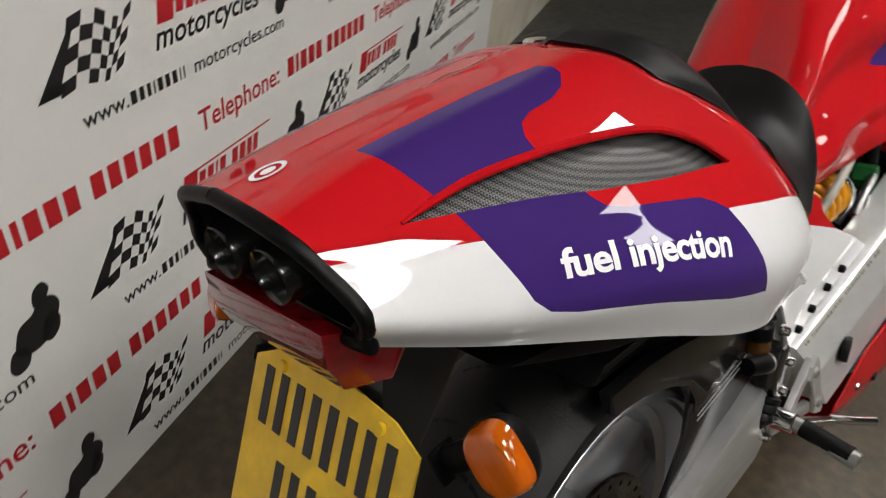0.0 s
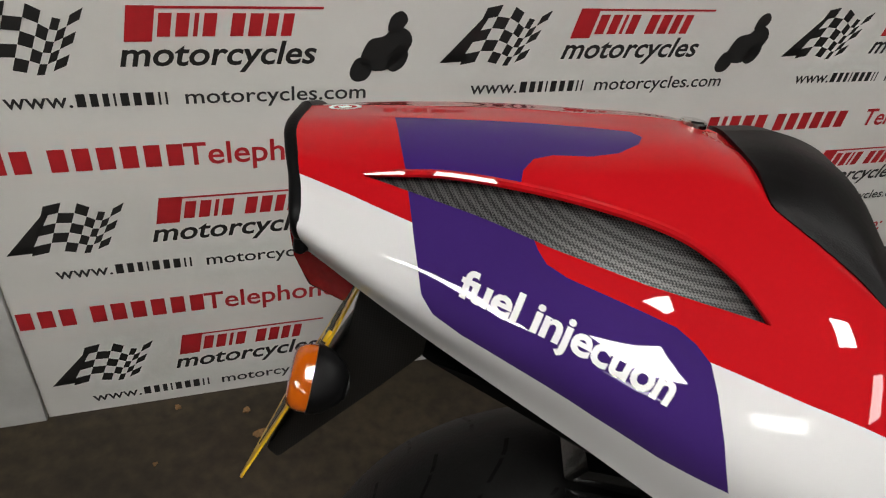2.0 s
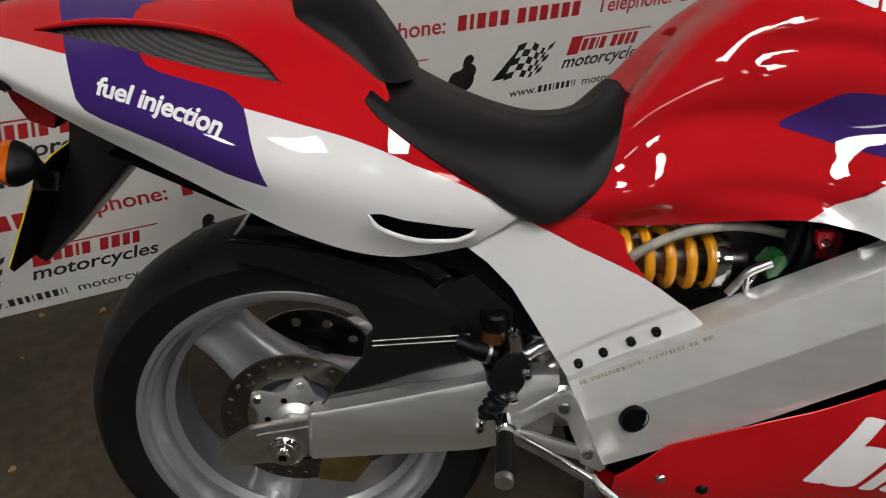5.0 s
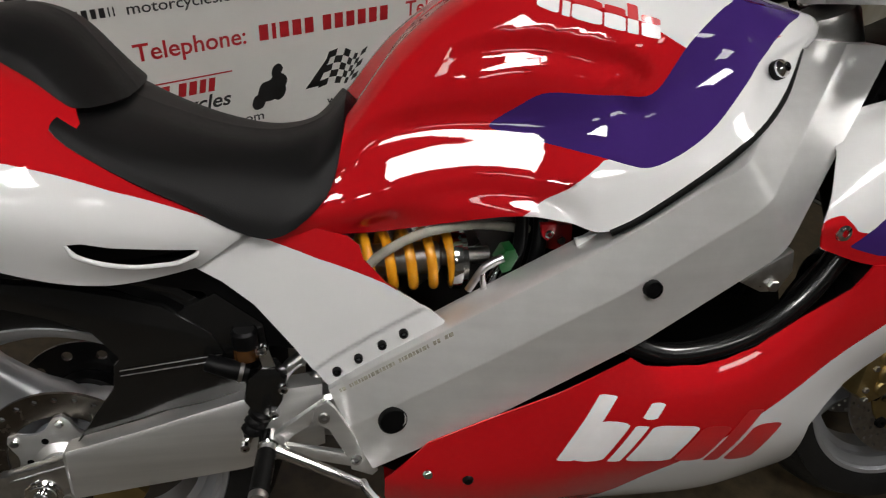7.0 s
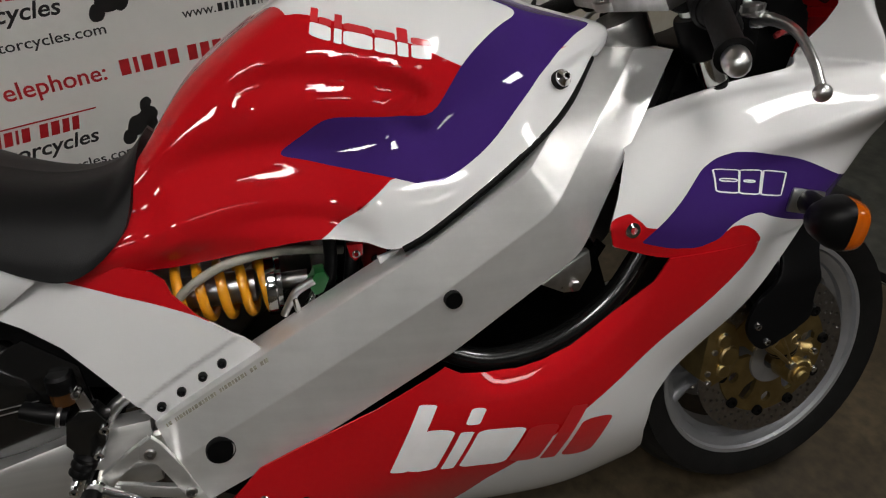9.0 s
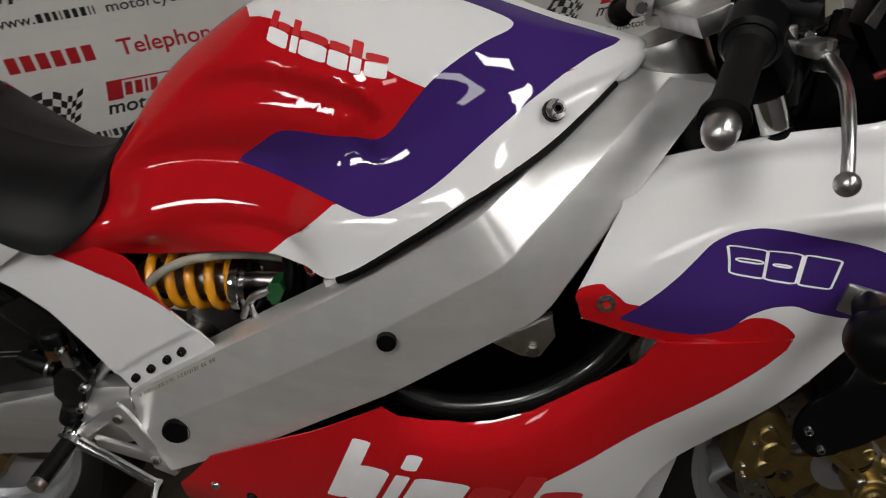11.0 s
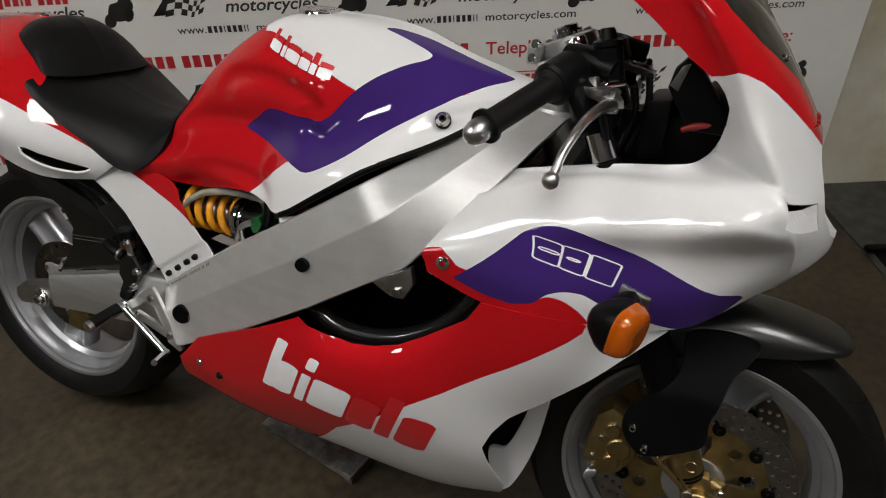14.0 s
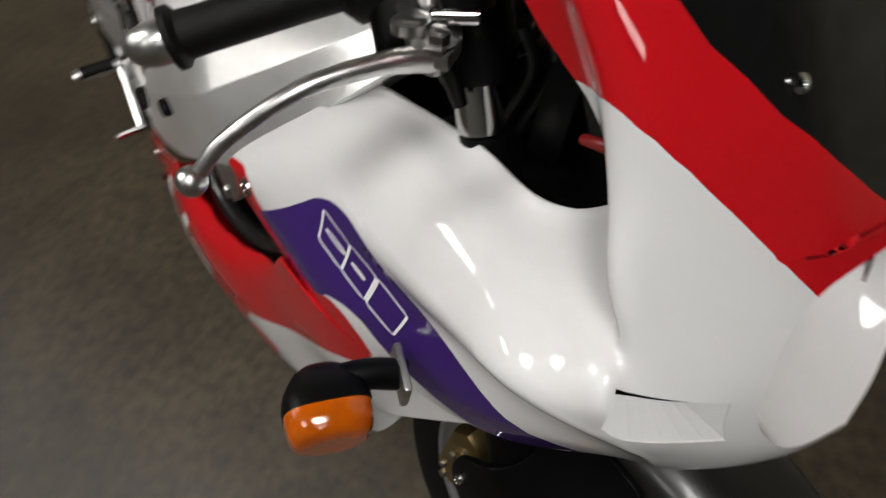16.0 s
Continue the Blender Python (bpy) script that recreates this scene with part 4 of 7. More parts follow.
def knee_hollow(P, N):
    """A hollow for the knee, cut in sharply under its upper edge and running out below."""
    d, way = from_line(P, [(p.x, p.z) for p in spline([(x, 0, z) for x, z in KNEE], 5)])
    under = way @ np.array((-0.25, -0.97)) > 0
    fade = np.clip((0.775 - P[:, 0]) / 0.03, 0, 1) * np.clip((P[:, 0] - 0.50) / 0.05, 0, 1) * under * (P[:, 1] < -0.03)
    s2 = (d / 0.026) ** 2
    depth = 0.010 * s2 * np.exp(1 - s2)
    slope = 0.010 * 2 * d / 0.026 ** 2 * (1 - s2) * np.exp(1 - s2)
    return pushed(P, N, depth * fade, (slope * fade)[:, None] * way)


def knee_flare(P, N):
    """Under the knee hollow the side runs out in a flat flare, down to a crease above the frame."""
    x, z = P[:, 0], P[:, 2]

    def step(t):
        t = np.clip(t, 0, 1)
        return t * t * (3 - 2 * t)

    def blend(x, z):
        crease = 0.7515 - 1.3 * (x - 0.57) ** 2
        up = z - crease
        w = step((x - 0.39) / 0.06) * step((0.690 - x) / 0.07) * step((up + 0.046) / 0.03) * step((0.086 - up) / 0.055)
        # the crease itself is rounded over a few millimetres
        side = -0.4748 - 0.155 * x - 1.5 * np.clip(x - 0.46, 0, None) ** 3 + 0.57 * crease + 0.235 * up + 0.335 * np.sqrt(up * up + 0.006 ** 2)
        return w, side
    w, side = blend(x, z)
    e = 1e-4
    (wx, sx), (wz, sz) = blend(x + e, z), blend(x, z + e)
    gap = side - P[:, 1]
    n = N / np.maximum(-N[:, 1], 0.15)[:, None]
    face = (P[:, 1] < -0.05) & (N[:, 1] < -0.3)
    slope = np.stack([(wx - w) / e * gap + w * ((sx - side) / e - n[:, 0]), (wz - w) / e * gap + w * ((sz - side) / e - n[:, 2])], 1)
    return pushed(P, N, np.where(face, w * gap, 0.0), np.where(face[:, None], slope, 0.0))


tank_r, tank_l = pair("tank_cover", panel(TANK, [RED, WHITE, PURPLE], [(TANK_WHITE_UP, 1), (TANK_WHITE_LOW, 1), (soft(TANK_PURPLE, 0.03), 2)], nu=90, nv=60, warp=lambda P, N: knee_flare(*knee_hollow(P, N))), "glossy red tank cover with white top and purple flash")
bm = bmesh.new()
end = [Vector(surface(TANK, [1.0], [v])[0]) for v in np.linspace(0, 1, 15)]
end = end + [Vector((p.x, -p.y, p.z)) for p in end[:0:-1]]
mid = sum(end, Vector()) / len(end)
caps = [[bm.verts.new(mid + (p - mid) * k + Vector((dx, 0, -0.3 * dx))) for p in end] for k, dx in ((1.0, 0.0), (0.975, 0.005), (0.90, 0.010), (0.75, 0.014), (0.4, 0.017))]
for a, b in zip(caps, caps[1:]):
    for i in range(len(end)):
        bm.faces.new((a[i], a[(i + 1) % len(end)], b[(i + 1) % len(end)], b[i]))
bm.faces.new(caps[-1])
part("tank_front", bm, WHITE, bike, "rounded white front end of the tank cover", angle=80)
# a dark tube draws the shade in the gap between tank and beam
seam = [Vector(surface(TANK, [u], [1.0])[0]) + Vector((0, 0.003, -0.0035)) for u in np.linspace(0.5, 1.0, 14)]
pair("tank_gap_strip", mesh_of(tube(seam, 0.0052, 2, 10), DARK), "dark strip standing for the shaded gap under the tank edge")
part("fuel_cap", lathe([(0, 0.012), (0.03, 0.012), (0.036, 0.009), (0.045, 0.009), (0.047, 0.006), (0.047, -0.01)], (0.665, 0, 0.990), (0.06, 0, 1), 36), CHROME, bike, "polished round fuel cap")
n = Vector((0.25, -0.85, 0.45)).normalized()
# no real counterbore: a dark disc gives the shade round the screw
part("screw_recess_disc", lathe([(0, 0.0022), (0.0115, 0.0022), (0.0125, 0.0015), (0.0125, -0.006)], (0.940, -0.1165, 0.872), n, 24), DARK, tank_r, "dark disc standing for the shaded screw recess")
part("tank_screw", lathe([(0.003, 0.006), (0.0035, 0.012), (0.006, 0.012), (0.007, 0.010), (0.0115, 0.005), (0.0115, 0.002), (0, 0.002)], (0.940, -0.1165, 0.872), n, 24), CHROME, tank_r, "polished socket screw")


# ---- seat leg panel ----
LEG_OUT = locate(LEG, [(0.221, 0.650), (0.255, 0.672), (0.285, 0.691), (0.31, 0.696), (0.35, 0.688), (0.40, 0.672), (0.415, 0.66), (0.42, 0.642), (0.446, 0.612), (0.50, 0.580), (0.518, 0.566), (0.516, 0.555), (0.373, 0.457), (0.366, 0.462), (0.35, 0.488), (0.327, 0.523), (0.283, 0.590), (0.25, 0.627)])
LEG_RED = locate(LEG, [(0.24, 0.71), (0.279, 0.688), (0.361, 0.645), (0.444, 0.612), (0.54, 0.56), (0.54, 0.71)])

def rivet_strip(P, N):
    d, way = from_line(P, [(0.30, 0.407), (0.373, 0.457), (0.516, 0.555)])
    t = np.clip((0.041 - d) / 0.010, 0, 1)
    return pushed(P, N, 0.0045 * t * t * (3 - 2 * t), -(0.0045 * 6 * t * (1 - t) / 0.010)[:, None] * way)


pair("seat_leg_panel", panel(LEG, [WHITE, RED], [(LEG_RED, 1)], LEG_OUT, nu=64, nv=56, warp=rivet_strip), "white riveted side leg panel with red top")
for x, z in ((0.381, 0.483), (0.409, 0.503), (0.439, 0.525), (0.467, 0.545)):
    u, v = locate(LEG, [(x, z)])[0]
    p = Vector(surface(LEG, [u], [v])[0])
    for s in (1, -1):
        part("panel_bolt", lathe([(0.002, 0.001), (0.003, 0.004), (0.0055, 0.003), (0.006, 0.0), (0.006, -0.004)], (p.x, s * p.y, p.z), (0, -s, 0), 14), BLACK, bike)

# ---- beam frame ----
RAILS = [
    [(0.424, -0.166, 0.346), (0.60, -0.195, 0.447), (0.76, -0.214, 0.547), (0.935, -0.214, 0.664), (1.12, -0.088, 0.895)],
    [(0.368, -0.129, 0.459), (0.56, -0.178, 0.592), (0.70, -0.203, 0.680), (0.857, -0.212, 0.782), (1.038, -0.026, 0.897)],
]


def bent(line, r=0.022, n=5):
    """A line of corners, each of them rounded off."""
    p = [Vector(q) for q in line]
    out = [p[0].lerp(p[1], k / 6) for k in range(6)]
    for a, b, c in zip(p, p[1:], p[2:]):
        u, v = b + (a - b).normalized() * r, b + (c - b).normalized() * r
        for k in range(n + 1):
            t = k / n
            out.append(u.lerp(b, t).lerp(b.lerp(v, t), t))
    return out + [p[-2].lerp(p[-1], f) for f in (0.4, 0.7, 1.0)]


low, top = [bent(r) for r in RAILS]
bm = bmesh.new()
secs = []
for a, c in zip(low, top):
    back = Vector((0, 0.05, 0))
    b = a.lerp(c, 0.585) + Vector((0, -0.011, 0))
    pts = [a + back, a + back * 0.06, a.lerp(b, 0.03), b.lerp(a, 0.012), b.lerp(c, 0.02), c.lerp(b, 0.04), c + back * 0.06, c + back]
    secs.append([bm.verts.new(p) for p in pts])
across = bm.loops.layers.uv.new("across")
for k, (p, q) in enumerate(zip(secs, secs[1:])):
    for i in range(len(p)):
        f = bm.faces.new((p[i], p[(i + 1) % len(p)], q[(i + 1) % len(p)], q[i]))
        for lp, uv in zip(f.loops, ((i, k), (i + 1, k), (i + 1, k + 1), (i, k + 1))):
            lp[across].uv = uv
bm.faces.new(secs[0])
bm.faces.new(secs[-1])
# the pressed fold along the beam keeps its edge
for p, q in zip(secs, secs[1:]):
    for i in (3, 4):
        bm.edges.get((p[i], q[i])).smooth = False
beam_me = mesh_of(bm, BEAM, True, 35)
beam_r, beam_l = pair("frame_beam", beam_me, "brushed aluminium frame beam")
# a worn line of small printing, too faint to read, along the upper edge
rng = random.Random(4)
ends = [(Vector(RAILS[0][k]).lerp(Vector(RAILS[1][k]), 0.585) + Vector((0, -0.011, 0)), Vector(RAILS[1][k])) for k in (0, 1)]
out = (ends[1][1] - ends[0][1]).cross(ends[0][0] - ends[0][1]).normalized()
out *= -1 if out.y > 0 else 1
bm = bmesh.new()
f = 0.06
while f < 0.80:
    w = rng.uniform(0.008, 0.026)
    quad = []
    for g, h in ((f, 0.79), (f + w, 0.79), (f + w, 0.875), (f, 0.875)):
        b, c = (ends[0][i].lerp(ends[1][i], g) for i in (0, 1))
        quad.append(bm.verts.new(b.lerp(c, h) + out * 0.0007))
    bm.faces.new(quad)
    f += w + rng.choice((0.006, 0.006, 0.007, 0.03))
part("worn_print", bm, WORNPRINT, beam_r, "row of faint worn printed bars", smooth=False)
for p, n, r in (((0.450, -0.1735, 0.431), (0.15, -0.98, -0.02), 0.0175), ((0.759, -0.2245, 0.631), (0.06, -0.99, 0.02), 0.0105)):
    part("frame_plug", lathe([(0, 0.001), (r * 0.8, 0.001), (r, 0.0), (r * 1.04, 0.003), (r * 1.1, 0.001), (r * 1.1, -0.006)], p, n, 28), BLACK, beam_r, "black rubber plug")
part("headstock", lathe([(0.0, -0.11), (0.042, -0.11), (0.045, -0.10), (0.045, 0.02), (0.041, 0.03), (0.0, 0.03)], (1.085, 0, 0.905), (-0.40, 0, 0.917), 32), ALU, bike, "cast aluminium headstock")

# ---- fairing ----
LOWER_OUT = locate(LOWER, [(0.445, 0.272), (0.440, 0.300), (0.437, 0.336), (0.497, 0.398), (0.56, 0.434), (0.65, 0.480), (0.735, 0.527), (0.748, 0.531), (0.765, 0.520), (0.804, 0.512), (0.845, 0.511), (0.884, 0.517), (0.925, 0.530), (0.97, 0.557), (1.01, 0.585), (1.04, 0.612), (1.058, 0.643), (1.20, 0.643), (1.319, 0.643), (1.268, 0.595), (1.205, 0.522), (1.15, 0.465), (1.112, 0.430), (1.088, 0.395), (1.075, 0.358), (1.082, 0.32), (1.10, 0.28), (1.11, 0.25), (1.105, 0.225)]) + [(0.705, 0.10), (0.69, 0.0), (0.05, 0.0)]
LOWER_WHITE = locate(LOWER, [(1.35, 0.66), (1.211, 0.66), (1.212, 0.645), (1.208, 0.626), (1.188, 0.607), (1.15, 0.574), (1.075, 0.517), (1.01, 0.465), (0.95, 0.426), (0.903, 0.389), (0.855, 0.349), (0.81, 0.312), (0.778, 0.275), (0.745, 0.240)]) + [(0.31, 0.15), (0.28, 0.0), (1.0, 0.0), (1.0, 1.0)]
RIM = [(0.70, 0.535), (0.765, 0.522), (0.804, 0.512), (0.845, 0.511), (0.884, 0.517), (0.925, 0.530), (0.97, 0.557), (1.01, 0.585), (1.04, 0.612), (1.058, 0.643), (1.09, 0.70)]


def rolled_rim(P, N):
    d, way = from_line(P, [(p.x, p.z) for p in spline([(x, 0, z) for x, z in RIM], 5)])
    s = np.where(way @ np.array((0.5, -0.86)) < 0, -1.0, 1.0)
    h = 0.036
    most = np.interp(P[:, 0], (0.76, 0.82, 0.98, 1.05), (0.0, 1.0, 1.0, 0.0))
    e = d * s
    # a band along the opening that rolls in from a soft crest
    k = 24.0
    band = 0.5 * k * np.clip(h - e, 0, None) ** 2
    slope = -k * np.clip(h - e, 0, None)
    return pushed(P, N, most * band, (most * slope * s)[:, None] * way, 0.15)


low_r, low_l = pair("lower_fairing", panel(LOWER, [RED, WHITE], [(LOWER_WHITE, 1)], LOWER_OUT, nu=60, nv=56, warp=rolled_rim), "glossy red lower fairing with white belly stripe")
# air scoop in the front of the belly
for s, side in ((-1, low_r), (1, low_l)):
    edge = [(1.070, 0.312), (1.078, 0.262), (1.096, 0.232), (1.116, 0.238), (1.134, 0.282), (1.147, 0.33), (1.155, 0.39), (1.158, 0.447), (1.135, 0.442), (1.122, 0.385), (1.100, 0.325)]
    bm = prism([(p[0], p[1]) for p in spline([(x, z, 0) for x, z in edge], 4, True)], s * 0.118, s * 0.108, 0.003)
    for v in bm.verts:
        v.co.y -= s * 0.5 * max(0.0, v.co.x - 1.10)
    part("scoop_lip", bm, WHITE, side, "white inner lip of the belly scoop")
part("scoop_liner", prism([(1.02, 0.24), (1.09, 0.255), (1.10, 0.42), (1.02, 0.42)], -0.100, 0.100, 0.01), DARK, low_r, "dark belly scoop opening")
def side_ridge(P, N):
    """A pressed ridge along the shoulder of the fairing."""
    d, way = from_line(P, [(1.10, 0.772), (1.19, 0.786), (1.29, 0.801), (1.37, 0.824)])
    most = np.interp(P[:, 0], (1.10, 1.15, 1.33, 1.39), (0.0, 1.0, 1.0, 0.0)) * (P[:, 1] < -0.15)
    bump = 0.002 * np.exp(-d / 0.014)
    return pushed(P, N, -most * bump, (most * bump / 0.014)[:, None] * way)


LAMP = [(1, 0.95), (0.95, 0.946), (0.917, 0.941), (0.887, 0.92), (0.862, 0.882), (0.842, 0.835), (0.826, 0.765), (0.82, 0.67), (0.823, 0.57), (0.835, 0.475), (0.86, 0.375), (0.905, 0.31), (0.96, 0.285), (1, 0.28)]
LAMP = [(min(p.x, 1.0), p.y) for p in spline([(u, v, 0) for u, v in LAMP], 3)]
DUCT = [(0.612, 0.778), (0.783, 0.713), (0.778, 0.515), (0.568, 0.625)]
part("fairing_bolt", lathe([(0.004, 0.002), (0.005, 0.006), (0.010, 0.004), (0.012, 0.0), (0.012, -0.008)], (0.999, -0.222, 0.693), (0, -1, 0.1), 20), CHROME, bike)
for x, y, z, r, m in ((0.496, -0.184, 0.345, 0.008, CHROME), (0.550, -0.193, 0.336, 0.008, BLACK)):
    part("fairing_screw", lathe([(0, 0.004), (r * 0.7, 0.004), (r, 0.001), (r, -0.01)], (x, y, z), (0, -1, -0.15), 18), m, bike)
NOSE_DARK = [(0.46, 1), (0.50, 0.78), (0.588, 0.692), (0.646, 0.667), (0.696, 0.637), (0.767, 0.608), (0.862, 0.567), (0.983, 0.505), (1, 0.5), (1, 1)]


def side(pts):
    """Places on the side fairing, as places on the whole skin."""
    return [(u, v * 5 / 9) for u, v in pts]


def front(pts):
    """Places on the nose, as places on the whole skin."""
    return [((5 + 4 * u) / 9, float(np.interp(v, (0.34, 0.48, 0.6, 0.8, 1.0), (5, 6, 7, 8, 9))) / 9) for u, v in pts]


COWL_OUT = [(0, 0), (1, 0), (1, 1), (0.505, 1), (0.493, 0.86), (0.497, 0.80), (0.512, 0.765), (0.535, 0.728), (0.556, 0.69), (0.577, 0.655), (0.580, 0.62), (0.572, 0.588), (0.553, 0.567), (0.525, 0.556), (0.49, 0.554), (0, 0.554)]
COWL_RED = [(0.40, 0.745), (0.5, 0.748), (0.566, 0.751), (0.651, 0.769), (0.689, 0.766), (0.717, 0.757), (0.743, 0.749), (0.763, 0.737), (0.783, 0.727), (0.799, 0.714), (0.814, 0.703), (0.829, 0.690), (0.843, 0.674), (0.857, 0.651), (0.873, 0.564), (0.887, 0.531), (0.900, 0.510), (0.93, 0.49), (1, 0.49), (1, 1), (0.40, 1)]
SIDE_RED = [(0, 0.25), (0.025, 0.239), (0.055, 0.12), (0.20, 0.06), (0.213, 0.084), (0.240, 0.077), (0.268, 0.047), (0.288, 0.015), (0.291, 0), (0, 0)]
SIDE_PURPLE = [(0.050, 0.05), (0.067, 0.10), (0.107, 0.20), (0.135, 0.272), (0.158, 0.302), (0.185, 0.316), (0.215, 0.305), (0.267, 0.260), (0.329, 0.213), (0.428, 0.137), (0.497, 0.080), (0.515, 0.045), (0.50, 0.0), (0.425, 0.0), (0.335, 0.052), (0.289, 0.084), (0.262, 0.108), (0.232, 0.108), (0.210, 0.088), (0.197, 0.045), (0.163, 0.026), (0.108, 0.033)]
cowl_paint = [(soft(SIDE_RED, 0.012), 1), (soft(SIDE_PURPLE, 0.012), 2), (COWL_RED, 1), (front(NOSE_DARK), 3)]
up_r, up_l = pair("upper_fairing", panel(COWL, [WHITE, RED, PURPLE, SCREEN], cowl_paint, COWL_OUT, [side(LAMP), side(DUCT)], nu=84, nv=78, warp=side_ridge), "white upper fairing and nose with purple flash and red band")
pair("duct_liner", panel(UPPER, BLACK, outline=[(0.57, 0.45), (0.82, 0.45), (0.82, 0.84), (0.57, 0.84)], sink=-0.03, thick=0.002))
bm = bmesh.new()
strip = []
for k in range(9):
    f = k / 8
    at_uv = lambda a, b: (a[0] + (b[0] - a[0]) * f, a[1] + (b[1] - a[1]) * f)
    lo, hi = at_uv(DUCT[3], DUCT[2]), at_uv(DUCT[0], (DUCT[1][0] - 0.05, DUCT[1][1]))
    shut = f
    hi = (hi[0], hi[1] * (0.80 + 0.15 * shut) + lo[1] * (0.20 - 0.15 * shut))
    pl, ph = Vector(surface(UPPER, [lo[0]], [lo[1]])[0]), Vector(surface(UPPER, [hi[0]], [hi[1]])[0])
    nl, nh = Vector(normals(UPPER, [lo[0]], [lo[1]])[0]), Vector(normals(UPPER, [hi[0]], [hi[1]])[0])
    strip.append((bm.verts.new(pl - nl * 0.001), bm.verts.new(ph - nh * (0.012 - 0.005 * shut))))
for (a, b), (c, d) in zip(strip, strip[1:]):
    bm.faces.new((a, c, d, b))
edge = [bm.verts.new(Vector(surface(UPPER, [u], [v])[0]) - Vector(normals(UPPER, [u], [v])[0]) * 0.001) for u, v in (DUCT[1], DUCT[0])]
bm.faces.new((strip[-1][0], edge[0], strip[-1][1]))
bm.faces.new((strip[0][0], strip[0][1], edge[1]))
part("duct_floor", bm, WHITE, up_r, smooth=False)
ring = [Vector(surface(COWL, [u], [v])[0]) for u, v in side(dense(LAMP, 0.015)) if u < 0.999]
ring += [Vector((p.x, -p.y, p.z)) for p in ring[::-1]]
cen = sum(ring, Vector()) / len(ring)
bm = bmesh.new()
levels = []
for s, dx in ((1.0, -0.0005), (0.985, -0.004), (0.95, -0.020), (0.88, -0.042), (0.76, -0.062), (0.55, -0.076), (0.25, -0.082)):
    levels.append([bm.verts.new(cen + (p - cen) * s + Vector((dx, 0, 0))) for p in ring])
for a, b in zip(levels, levels[1:]):
    for i in range(len(a)):
        f = bm.faces.new((a[i], a[(i + 1) % len(a)], b[(i + 1) % len(a)], b[i]))
        f.material_index = 1 if f.calc_center_median().z > 0.862 + 0.35 * abs(f.calc_center_median().y) else 0
bm.faces.new(levels[-1])
part("lamp_bowl", bm, [WHITE, RED], bike, "recessed white and red lamp bowl", angle=80)

# ---- wheels ----
def tyre_profile(r, w, bead):
    half = [(bead - 0.008, 0.70), (bead + 0.006, 0.86), (bead + 0.03, 0.98), (bead + 0.045, 1.0), (r - 0.028, 0.90), (r - 0.014, 0.66), (r - 0.005, 0.36), (r, 0.0)]
    return [(a, -b * w) for a, b in half] + [(a, b * w) for a, b in half[::-1][1:]] + [(bead - 0.004, 0.4 * w), (bead - 0.004, -0.4 * w)]


